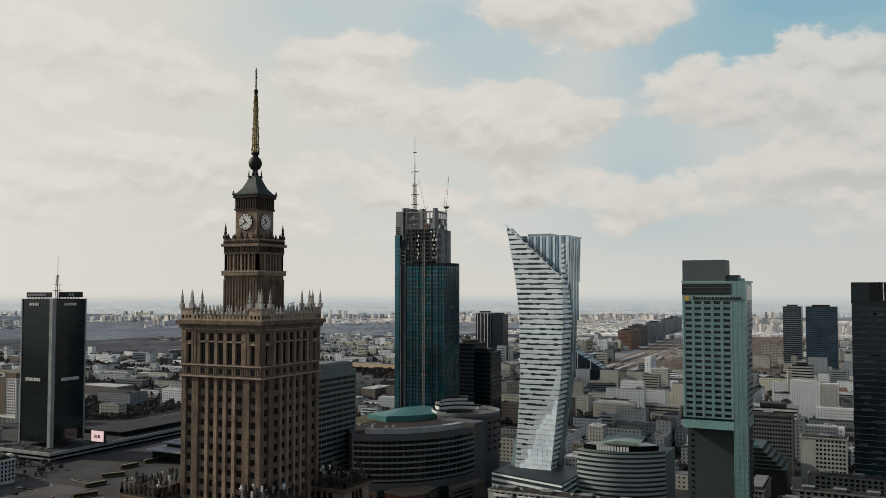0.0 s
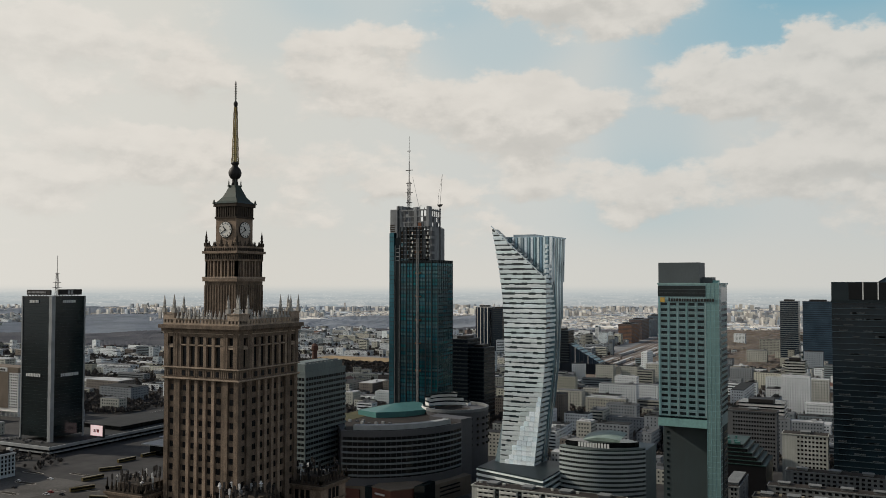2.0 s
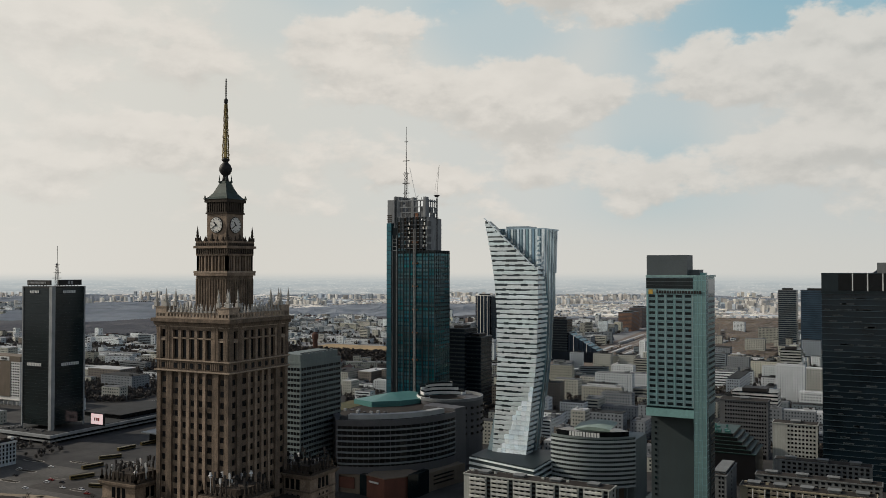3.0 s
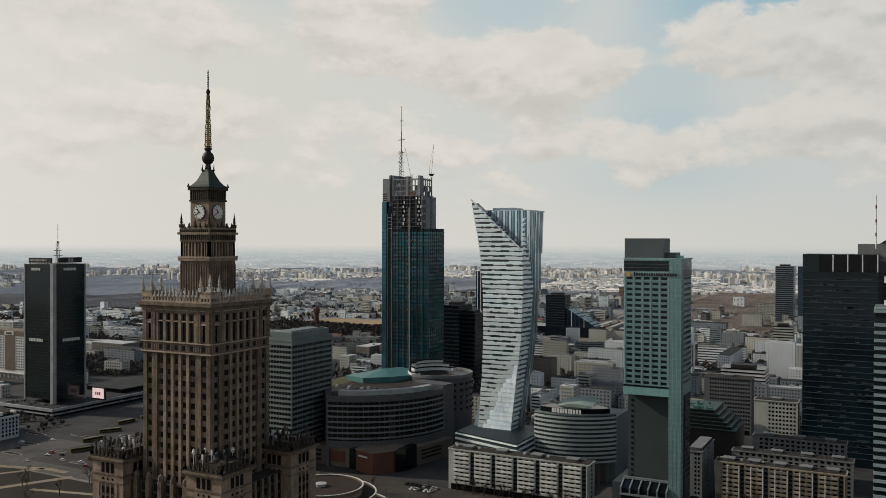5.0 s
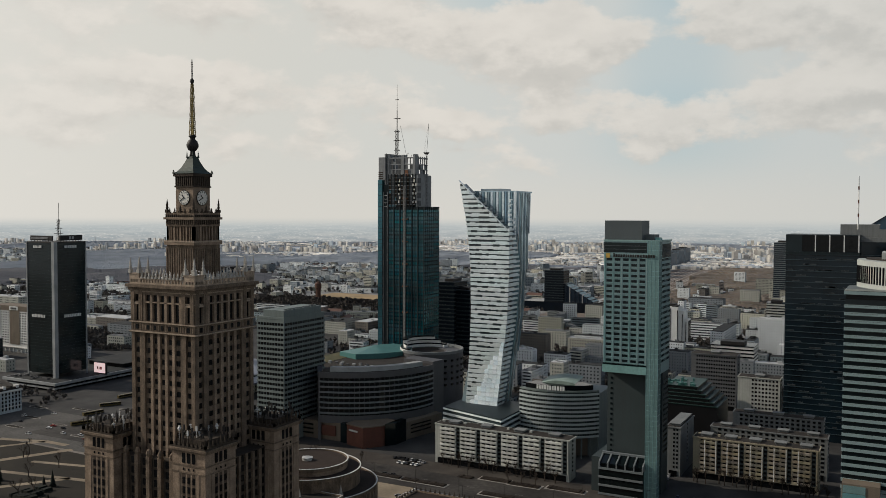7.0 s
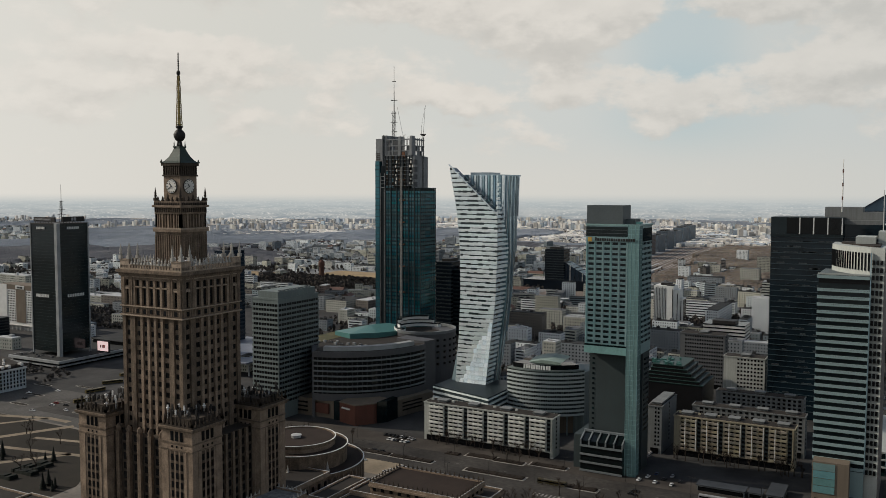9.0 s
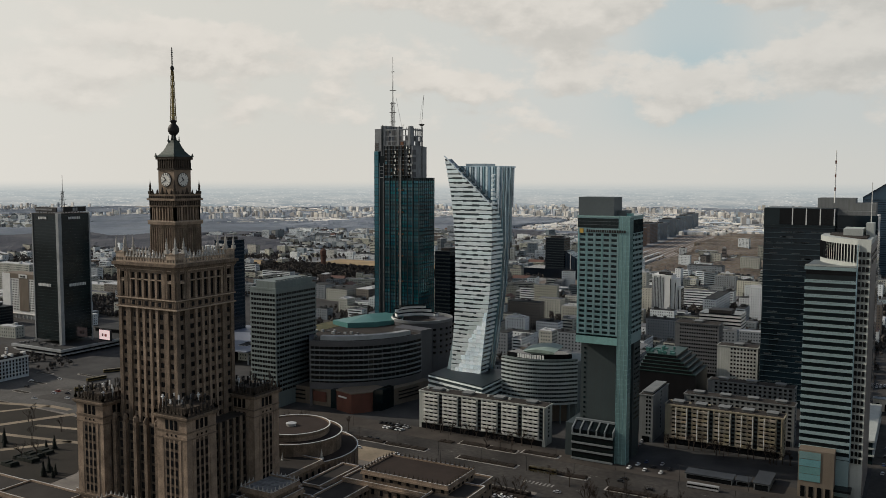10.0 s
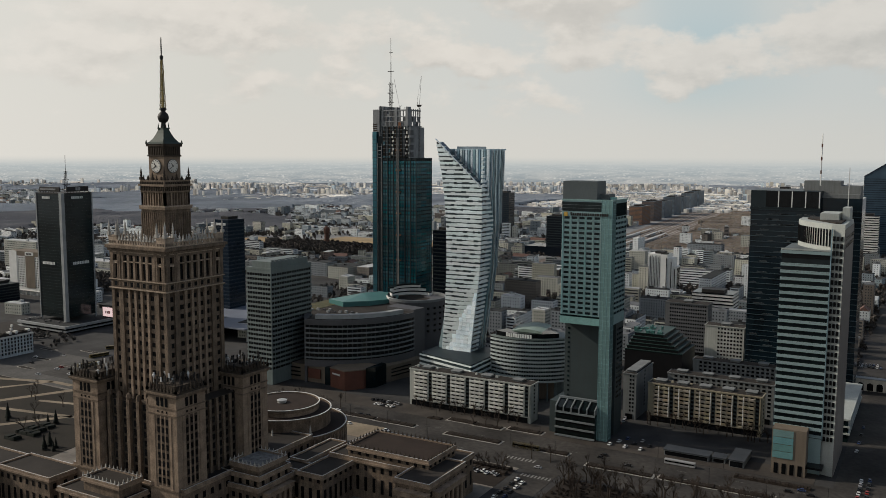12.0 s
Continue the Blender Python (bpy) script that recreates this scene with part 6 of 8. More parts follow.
low_station()
screen = material("led_screen", (0.8, 0.6, 0.6), 0.5)
screen.node_tree.nodes["Principled BSDF"].inputs["Emission Color"].default_value = (0.85, 0.62, 0.60, 1)
screen.node_tree.nodes["Principled BSDF"].inputs["Emission Strength"].default_value = 0.75
bb = thing("billboard", "glowing pale pink led billboard on dark frame", "billboard", (-633, 577, 8.3))
part("frame", Form().box(-641.6, -624.6, 576.8, 578.6, 8.3, 19.8), iron, bb)
part("screen", Form().box(-640.6, -625.6, 576.4, 576.8, 9.6, 19.2), screen, bb)
red_print = material("red_print", (0.45, 0.09, 0.08), 0.6)
for x, z, w in ((-636.5, 12.8, 1.4), (-634, 12.8, 1.0), (-632.2, 12.8, 2.4)):
    part("printed_bar", Form().box(x, x + w, 576.25, 576.4, z, z + 2.8), red_print if w > 2.3 else mall_red, bb)

# ---- other towers in the middle distance ----
blue_glass = material("blue_grey_glass", (0.055, 0.09, 0.125), 0.12, vary=0.4, scale=0.05)
navy = material("navy_glass", (0.014, 0.024, 0.038), 0.15, vary=0.4, scale=0.05, spec=0.4)
navy_line = material("navy_spandrel", (0.018, 0.028, 0.042), 0.4, vary=0.3, scale=0.05)
black_glass = material("blue_black_glass", (0.007, 0.011, 0.017), 0.2, vary=0.4, scale=0.05, spec=0.2)
white_clad = material("white_cladding", (0.58, 0.57, 0.54), 0.6, vary=0.15, scale=0.1, stain=0.12)


def tall(label, x0, x1, y0, y1, h, wall, trim, floors, fins=0, category="tower", band=0.35, cap=0):
    """A plain tower: body, a band at each storey, optional upright fins, roof plant."""
    p = thing("office_tower", label, category, ((x0 + x1) / 2, (y0 + y1) / 2, 0))
    part("body", Form().box(x0, x1, y0, y1, 0, h), wall, p)
    fh = h / floors
    if not fins:
        bands = Form()
        for k in range(1, floors):
            f = bands if y0 > 1500 else Form()
            f.box(x0 - 0.25, x1 + 0.25, y0 - 0.25, y1 + 0.25, k * fh, k * fh + band * fh)
            if y0 <= 1500:
                part("storey_band", f, trim, p)
        if y0 > 1500:
            part("glazing", bands, trim, p, kind="stuff")
    else:
        for u in spread(x0, x1, fins):
            part("fin", Form().box(u - 0.6, u + 0.6, y0 - 0.6, y0, 3, h), trim, p)
        for v in spread(y0, y1, fins):
            part("fin", Form().box(x1, x1 + 0.6, v - 0.6, v + 0.6, 3, h), trim, p)
    part("roof_edge", Form().box(x0 - 0.3, x1 + 0.3, y0 - 0.3, y1 + 0.3, h, h + 1), trim, p)
    part("roof_plant", Form().box(x0 + (x1 - x0) * 0.2, x1 - (x1 - x0) * 0.25, y0 + (y1 - y0) * 0.2, y1 - (y1 - y0) * 0.2, h + 1, h + 4 + cap), iron, p)
    return p


MANUAL = []
for args in (
        ("dark blue glass tower behind the palace", -556, -538, 655, 680, 108, navy, navy_line, 27),
        ("black stepped office block beside the unfinished tower", -409, -389, 862, 895, 88, black_glass, dark_frame, 20),
        ("lower black wing of the stepped office block", -389, -371, 866, 895, 79, black_glass, dark_frame, 17),
        ("dark tower with white upright fins", -724, -694, 1614, 1644, 100, navy, white_clad, 24, 4),
        ("dark tower with white crown bands", -690, -666, 1616, 1644, 97, navy, dark_frame, 24),
        ("low dark glass block before the white hotel", -905, -858, 606, 632, 20, black_glass, dark_frame, 6),
        ("small black glass tower by the railway", -491, -456, 1402, 1430, 69, black_glass, dark_frame, 16),
        ("banded grey residential tower", -147, -117, 1640, 1672, 117, navy, mall_band, 32),
        ("blue-grey glass residential tower", -110, -60, 1640, 1680, 117, blue_glass, navy_line, 32),
        ("pale office slab with dark window bands", -112, -70, 900, 930, 33, white_clad, window_dark, 9),
        ("tall cream rendered apartment tower", -96, -72, 1180, 1200, 52, flat_cream, window_dark, 15),
        ("white lattice office block", -4, 27, 1560, 1585, 79, white_clad, window_dark, 20)):
    built = tall(*args)
    if args[6] is navy and args[1] == -556:
        for k in range(7):
            part("sign_bar", Form().box(-553.5 + 1.9 * k, -552.1 + 1.9 * k, 654.0, 654.7, 102.8, 105.4), white_paint, built)
    MANUAL.append(args[1:5])


def finned_tower():
    """White tower with narrow upright window strips and a stepped corner."""
    p = thing("finned_tower", "white apartment tower with thin upright window strips", "tower", (-186, 1056, 0))
    part("body", Form().box(-203, -179, 1046, 1070, 0, 55), white_paint, p)
    part("corner_wing", Form().box(-181, -173, 1048.5, 1070, 0, 50), white_paint, p)
    part("corner_wing", Form().box(-174, -168.5, 1052, 1068, 0, 40), white_paint, p)
    for k in range(8):
        part("window_strip", Form().box(-202.2 + 1.95 * k, -201.7 + 1.95 * k, 1045.7, 1046.3, 2, 51.5 + 1.2 * (k % 3)), window_dark, p)
    for x, y, h in ((-179.4, 1046, 51), (-174.2, 1048.5, 46), (-170.5, 1052, 37)):
        part("window_strip", Form().box(x - 0.9, x, y - 0.3, y + 0.3, 2, h), window_dark, p)
    for k in range(6):
        part("window_strip", Form().box(-168.7, -168.2, 1053.5 + 2.4 * k, 1054.5 + 2.4 * k, 2, 38), window_dark, p)
    part("roof_house", Form().box(-196, -184, 1052, 1064, 55, 58), iron, p)
    part("roof_house", Form().box(-187, -179.5, 1046.4, 1056, 55, 56.6), iron, p)
    part("roof_aerial", Form().bar((-190, 1058, 58), (-190, 1058, 65), 0.2), iron, p)


finned_tower()
MANUAL.append((-203, -168, 1046, 1070))


def slab_hotel():
    x0, x1, y0, y1, h = -916, -850, 660, 682, 49
    p = thing("slab_hotel", "white hotel slab with brown central strip and dark crown", "building", ((x0 + x1) / 2, (y0 + y1) / 2, 0))
    part("body", Form().box(x0, x1, y0, y1, 0, h), white_paint, p)
    part("end_panel", Form().box(x0 - 0.3, x0 + 15, y0 - 0.5, y0, 3, h + 6), white_paint, p)
    part("central_strip", Form().box(x0 + 32, x0 + 50, y0 - 0.4, y0 + 0.2, 9, h), mall_beige, p, "brown panelled central strip")
    part("crown", Form().box(x0 - 0.3, x1 + 0.3, y0 - 0.3, y1 + 0.3, h, h + 6), mall_beige, p)
    f = Form()
    for k in range(13):
        z = 10 + 3.0 * k
        for u in spread(x0 + 16, x0 + 31, 5) + spread(x1 - 15.5, x1 - 0.6, 5):
            f.box(u - 0.8, u + 0.8, y0 - 0.12, y0 + 0.1, z, z + 1.4)
        for w in spread(y0 + 0.5, y1 - 0.5, 5):
            f.box(x1 - 0.1, x1 + 0.12, w - 0.8, w + 0.8, z, z + 1.4)
    part("glazing", f, window_dark, p, "close rows of small dark windows", kind="stuff")
    part("sign_panel", Form().box(x0 + 32, x0 + 48, y0 - 0.7, y0 - 0.3, h + 1.0, h + 5.4), white_paint, p)
    for k in range(4):
        part("sign_bar", Form().box(x0 + 35 + 2.6 * k, x0 + 36.8 + 2.6 * k, y0 - 1.0, y0 - 0.7, h + 2.0, h + 4.2), iron, p)
    for u in spread(x0, x1, 9):
        part("foot_column", Form().box(u - 0.5, u + 0.5, y0 - 1.6, y0 - 0.6, 0, 6), white_clad, p)
    part("foot_canopy", Form().box(x0 - 2, x1 + 2, y0 - 2.2, y0, 5.4, 6.2), white_clad, p)


slab_hotel()
MANUAL.append((-916, -850, 658, 682))


def slanted_tower():
    p = thing("slanted_tower", "blue glass skyscraper with sloping crown", "tower", (26, 1720, 0))
    part("body", Form().prism([(-7.5, 1700), (60, 1700), (60, 1745), (-7.5, 1745)], 0, [140, 185, 185, 140]), blue_glass, p)
    for k in range(34):
        part("storey_band", Form().box(-7.8, 60, 1699.6, 1700.2, 4 + 4 * k, 5.2 + 4 * k), navy, p)
    part("crown_edge", Form().prism([(-8, 1699.4), (60, 1699.4), (60, 1701), (-8, 1701)], [139.5, 185, 185, 139.5], [141.5, 187, 187, 141.5]), navy, p)


slanted_tower()
sg = thing("glass_hall", "dark sloping glass hall beside a small black tower", "building", (-460, 1420, 0))
part("podium", Form().box(-528, -398, 1392, 1446, 0, 16.5), black_glass, sg)
part("sloped_roof", Form().prism([(-455.5, 1404), (-404, 1404), (-404, 1436), (-455.5, 1436)], 16.5, [48, 18.5, 18.5, 48]), navy, sg, "sloping dark blue glass roof")
for k in range(7):
    u = -453 + 7.4 * k
    part("roof_rib", Form().prism([(u, 1403.4), (u + 1.0, 1403.4), (u + 1.0, 1436.6), (u, 1436.6)], 16.5, [47.4 - 4.24 * k, 46.8 - 4.24 * k, 46.8 - 4.24 * k, 47.4 - 4.24 * k]), metal_edge if k % 3 == 1 else navy_line, sg)
MANUAL.append((-528, -398, 1385, 1446))
MANUAL.append((-8, 60, 1700, 1745))


def terraced_block():
    p = thing("terraced_office", "black stepped office with green glass terraces", "building", (-80, 665, 0))
    for k in range(6):
        d = 3.2 * k
        part("storey", Form().box(-104 + d * 0.4, -58 - d, 648 + d * 0.3, 690, 20 + 2.6 * k if k else 0, 22.6 + 2.6 * k), black, p)
        part("terrace_edge", Form().box(-104.4 + d * 0.4, -57.6 - d, 647.6 + d * 0.3, 690.4, 22.6 + 2.6 * k, 23.1 + 2.6 * k), material("green_terrace", (0.02, 0.045, 0.04), 0.4) if k == 0 else bpy.data.materials["green_terrace"], p)
    rnd = random.Random(9)
    teal_plant = material("teal_roof_plant", (0.05, 0.14, 0.125), 0.5, vary=0.4, scale=0.3)
    for k in range(18):
        x, y = rnd.uniform(-102, -80), rnd.uniform(652, 680)
        part("roof_machine", Form().box(x, x + rnd.uniform(1, 5), y, y + rnd.uniform(1, 4), 35, 36.3 + rnd.uniform(0.5, 2.5)), teal_plant, p)


terraced_block()

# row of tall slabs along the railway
# blue of the slabs and softened window bands paint in the far haze
hazy_blue = material("hazed_blue_cladding", (0.14, 0.18, 0.22), 0.6, vary=0.3, scale=0.05, stain=0.2)
estate_band = material("hazed_window_bands", (0.06, 0.072, 0.085), 0.4, vary=0.3, scale=0.05)
estate_brick = material("dull_red_render", (0.26, 0.15, 0.10), 0.85, vary=0.3, scale=0.05, stain=0.2)
CITY_BROWN = material("brown_render", (0.16, 0.125, 0.115), 0.85, vary=0.3, scale=0.05, stain=0.2)
ESTATE_FROM, ESTATE_TO = (-575, 2140), (-628, 2960)
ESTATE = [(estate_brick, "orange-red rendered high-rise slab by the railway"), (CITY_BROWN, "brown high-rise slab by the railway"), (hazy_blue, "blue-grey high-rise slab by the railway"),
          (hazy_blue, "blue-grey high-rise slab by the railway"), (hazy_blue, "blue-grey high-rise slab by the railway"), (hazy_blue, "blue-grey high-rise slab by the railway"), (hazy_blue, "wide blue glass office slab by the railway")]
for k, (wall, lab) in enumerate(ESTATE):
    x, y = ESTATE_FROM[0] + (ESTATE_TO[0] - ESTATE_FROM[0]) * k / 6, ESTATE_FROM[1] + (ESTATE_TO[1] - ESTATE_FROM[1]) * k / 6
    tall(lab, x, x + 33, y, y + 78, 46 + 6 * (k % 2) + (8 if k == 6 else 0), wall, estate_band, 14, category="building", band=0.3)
    MANUAL.append((x, x + 36, y, y + 95))


def corner_house():
    p = thing("corner_tenement", "pale blue-grey tenement with rows of windows", "building", (-615, 440, 0))
    part("body", Form().prism([(-655, 412), (-591, 412), (-591, 460), (-645, 476)], 0, 18), material("blue_grey_stucco", (0.46, 0.52, 0.55), 0.8, vary=0.25, scale=0.1, stain=0.3), p)
    part("roof", Form().prism([(-654, 413), (-593, 413), (-593, 459), (-645, 474.5)], 18, [20.5, 20.5, 20.5, 20.5]), roof_felt, p)
    for k in range(5):
        for j in range(15):
            pane("window", p, "x", 414.6 + 3.1 * j, -590.9, 2.5 + 3.1 * k, 1.3, 2.0, window_dark)
    part("cornice", Form().box(-593, -590.1, 411.6, 460.4, 17.3, 18.4), white_clad, p)
    part("string_course", Form().box(-592, -590.4, 412, 460, 4.9, 5.3), white_clad, p)
    for j in range(8):
        part("dormer", Form().box(-597, -592.6, 414.5 + 6 * j, 416.9 + 6 * j, 19.5, 21.8), white_clad if j % 3 else roof_felt, p)
    for x, y in ((-612, 425), (-628, 440), (-606, 448), (-640, 428), (-620, 458)):
        part("chimney", Form().box(x, x + 2.2, y, y + 1.4, 20.5, 22.6), white_clad, p)


corner_house()

TAKEN = MANUAL + [(-460, -375, 780, 835), (-390, -240, 480, 690), (-180, -112, 530, 600), (-230, -165, 500, 595), (-70, 90, 470, 735), (-110, -50, 640, 770),
                  (-745, -490, 400, 780), (-360, -80, 200, 420), (-20, 70, 660, 725), (-470, -60, 420, 500)]
# open ground: parade field, railway, avenues
OPEN = [(-960, -800, 540, 656), (-985, -640, 1195, 1326), (-1000, -680, 1330, 1500), (-760, -600, 715, 1000), (-480, -378, 1250, 1900), (-540, -400, 1900, 2250), (-590, -430, 2250, 2800), (-1160, -1040, 1270, 1400), (62, 190, 716, 1700)]


def free(x0, x1, y0, y1, gap=4):
    for a, b, c, d in TAKEN + OPEN:
        if x0 - gap < b and x1 + gap > a and y0 - gap < d and y1 + gap > c:
            return False
    return True


def woods(x, y):
    """Wooded tracts south-west of the centre and along the line."""
    n = noise.noise((x * 0.0011, y * 0.0011, 3.1))
    if y > 2250 and noise.noise((x * 0.0016, y * 0.0016, 7.7)) < -0.08:
        return True
    if -372 < x + max(0.0, y - 1900) * 0.12 < -150 and 1490 < y < 2700:
        return noise.noise((x * 0.012, y * 0.012, 5.0)) > -0.3
    d = math.hypot(x - 111, y + 31)
    if x < -0.76 * y + 200 * n and 2100 + 350 * n < d < 3450 + 500 * n:
        return noise.noise((x * 0.0035, y * 0.0035, 8.0)) > -0.36
    return n > 0.27 and y > 1250


CITY_WALLS = [material("block_cream", (0.45, 0.445, 0.385), 0.85, vary=0.2, scale=0.08, stain=0.2, island=0.4),
              material("block_white", (0.66, 0.70, 0.71), 0.85, vary=0.15, scale=0.08, stain=0.15, island=0.3),
              material("block_grey", (0.225, 0.26, 0.28), 0.85, vary=0.2, scale=0.08, stain=0.2, island=0.4),
              material("block_brown", (0.19, 0.16, 0.14), 0.85, vary=0.25, scale=0.08, stain=0.2, island=0.4)]
CITY_ROOFS = [slate_felt, material("roof_grey_sheet", (0.135, 0.143, 0.148), 0.8, vary=0.4, scale=0.1, island=0.4),
              material("roof_pale_sheet", (0.42, 0.43, 0.43), 0.8, vary=0.3, scale=0.1, island=0.4),
              material("roof_tile_red", (0.13, 0.07, 0.052), 0.8, vary=0.3, scale=0.2, random_tint=0.2)]
city_window = material("city_windows", (0.035, 0.04, 0.046), 0.25, vary=0.5, scale=0.2)


QUARTER = {}


def block(x0, x1, y0, y1, h, rnd, wall, single, turn=0.0, label=""):
    """An apartment house: walls with storeys of windows, flat roof with rim and plant."""
    f = Form().box(x0, x1, y0, y1, 0, h)
    roofm = rnd.choices(CITY_ROOFS, (4, 4.5, 1.6 + max(0, (y0 - 1100) * 0.005) + (0.8 if x0 < -0.6 * y0 else 0) + (5 if x0 < -0.9 * y0 else 0), 0.25 if y0 > 850 else 0.0))[0]
    g = Form()
    g.box(x0 + 0.4, x1 - 0.4, y0 + 0.4, y1 - 0.4, h, h + 0.5)
    for k in range(rnd.randrange(1, 4)):
        a, b = rnd.uniform(x0 + 1, x1 - 5), rnd.uniform(y0 + 1, y1 - 4)
        g.box(a, a + rnd.uniform(1.5, 5), b, b + rnd.uniform(1.5, 4), h + 0.5, h + rnd.uniform(1.2, 3.2))
    if roofm is CITY_ROOFS[3]:
        g = Form()
        m = (y0 + y1) / 2 if x1 - x0 > y1 - y0 else None
        if m:
            g.add([(x0, y0, h), (x1, y0, h), (x1, y1, h), (x0, y1, h), (x0, m, h + 4.5), (x1, m, h + 4.5)], [(0, 1, 5, 4), (2, 3, 4, 5), (0, 4, 3), (1, 2, 5)])
        else:
            m = (x0 + x1) / 2
            g.add([(x0, y0, h), (x1, y0, h), (x1, y1, h), (x0, y1, h), (m, y0, h + 4.5), (m, y1, h + 4.5)], [(1, 2, 5, 4), (3, 0, 4, 5), (0, 1, 4), (2, 3, 5)])
    w = Form()
    fl = max(2, int(h / 3.1))
    fh = (h - 1) / fl
    step = rnd.choice((2.6, 3.0, 3.4))
    ww = step * rnd.uniform(0.28, 0.46)
    strip = rnd.random() < 0.22
    for k in range(fl):
        z = 0.9 + fh * k + 0.5
        zz = z + fh * 0.44
        if strip:
            w.add([(x0 + 1, y0 - 0.06, z), (x1 - 1, y0 - 0.06, z), (x1 - 1, y0 - 0.06, zz), (x0 + 1, y0 - 0.06, zz)], [(0, 1, 2, 3)])
        else:
            n = int((x1 - x0 - 1) / step)
            for i in range(n):
                u = x0 + 0.5 + step * (i + 0.5) + (x1 - x0 - 1 - n * step) / 2
                w.add([(u - ww / 2, y0 - 0.06, z), (u + ww / 2, y0 - 0.06, z), (u + ww / 2, y0 - 0.06, zz), (u - ww / 2, y0 - 0.06, zz)], [(0, 1, 2, 3)])
        n = int((y1 - y0 - 1) / step)
        for i in range(n):
            u = y0 + 0.5 + step * (i + 0.5) + (y1 - y0 - 1 - n * step) / 2
            w.add([(x1 + 0.06, u - ww / 2, z), (x1 + 0.06, u + ww / 2, z), (x1 + 0.06, u + ww / 2, zz), (x1 + 0.06, u - ww / 2, zz)], [(0, 1, 2, 3)])
    if turn:
        ca, sa, mx, my = math.cos(turn), math.sin(turn), (x0 + x1) / 2, (y0 + y1) / 2
        for form in (f, g, w):
            form.v = [(mx + (x - mx) * ca - (y - my) * sa, my + (x - mx) * sa + (y - my) * ca, z) for x, y, z in form.v]
    if single:
        o = solid("apartment_house", f, wall, label or rnd_label(wall, h), "building", group="city blocks")
        part("roof", g, roofm, o)
        part("glazing", w, city_window, o, kind="stuff")
    else:
        for key, form in ((wall.name, f), (roofm.name, g), ("city_windows", w)):
            QUARTER.setdefault(key, Form()).add(form.v, form.f)


def rnd_label(wall, h):
    tone = {"block_cream": "cream", "block_white": "white", "block_grey": "grey", "block_brown": "brown"}[wall.name]
    return f"{tone} rendered {'high-rise' if h > 32 else 'mid-rise' if h > 18 else 'low'} apartment house with window rows"


def in_view(x, y):
    d = y + 31
    return d > 0 and -1.62 * d - 20 < x - 111 < 0.06 * d + 25


# houses with a shape or tone of their own: kind of wall, storey height and plan
def landmark_houses():
    rnd = random.Random(64)
    cream, white, grey, brown = CITY_WALLS
    for label, x0, x1, y0, y1, h, wall in (
            ("white office wing with ribbon windows round a court", -198, -148, 1150, 1166, 24, white), ("white office side wing with ribbon windows", -147, -131, 1078, 1166, 24, white),
            ("white apartment slab with a tight grid of windows", -379, -338, 1040, 1054, 28, white), ("brown apartment slab with pale window rows", -335, -294, 905, 919, 30, brown),
            ("white mid-rise apartment slab with flat roof", -109, -79, 940, 953, 26, white), ("tan high-rise apartment house near the railway", -345, -320, 1190, 1204, 36, cream),
            ("tan high-rise apartment house near the railway", -312, -290, 1205, 1220, 34, cream), ("tan high-rise apartment house near the railway", -281, -258, 1216, 1232, 38, cream),
            ("dark grey office with long window strips", -262, -205, 1480, 1505, 26, grey), ("low white hall with a wide flat roof", -199, -148, 925, 950, 9, white),
            ("white terrace of shops and flats", -192, -150, 1000, 1012, 18, white), ("white corner apartment house with small windows", -303, -280, 830, 842, 24, white),
            ("white apartment house behind the curved office", -272, -247, 842, 856, 20, white), ("orange-tan rendered apartment house", -204, -170, 1640, 1660, 30, cream),
            ("tall pale apartment slab beside the black tower", -89, -58, 1060, 1076, 45, white), ("long white apartment terrace", -60, -18, 1010, 1024, 22, white),
            ("long cream slab behind the white hotel", -1136, -1060, 800, 816, 45, cream), ("long cream hall behind the white hotel", -1040, -960, 860, 880, 14, cream), ("low white halls beyond the wood", -1480, -1400, 2250, 2280, 14, white), ("low white halls beyond the wood", -1330, -1230, 2290, 2320, 14, white),
            ("cream apartment house by the park", 92, 116, 1010, 1024, 16, cream), ("tan apartment house by the park", 58, 84, 1330, 1345, 20, cream), ("white apartment house by the park", 60, 92, 1480, 1496, 22, white), ("tan apartment house by the park", 26, 50, 1420, 1436, 24, cream),
            ("long white hall with pale roof", -1300, -1220, 1120, 1140, 10, white), ("long white hall with pale roof", -1200, -1120, 1080, 1100, 10, white),
            ("brown brick office block near the station", -960, -900, 850, 880, 18, brown), ("grey office block near the station", -890, -835, 810, 840, 17, grey),
            ("beige box-shaped department store with plain walls", -650, -615, 975, 1022, 17, cream), ("grey office with a dark glass attic", -700, -660, 985, 1010, 20, grey),
            ("brown apartment house beside the department store", -606, -585, 985, 1030, 18, brown), ("red-brown apartment house beside the department store", -578, -556, 1000, 1040, 20, brown),
            ("wide white hall by the straw field", -1000, -930, 1530, 1556, 10, white), ("wide cream hall by the straw field", -915, -840, 1545, 1570, 11, cream),
            ("wide white hall by the straw field", -1110, -1030, 1560, 1584, 10, white), ("wide white hall by the straw field", -820, -760, 1535, 1560, 12, white),
            ("white apartment slab near the finned tower", -250, -222, 1030, 1043, 30, white), ("grey apartment slab near the finned tower", -160, -128, 870, 884, 28, grey),
            ("cream apartment house with a set-back roof", -330, -300, 985, 1000, 24, cream), ("white apartment slab beside the sloping glass hall", -290, -262, 1090, 1103, 32, white)):
        block(x0, x1, y0, y1, h, rnd, wall, True, 0.0, label)
        TAKEN.append((x0, x1, y0, y1))


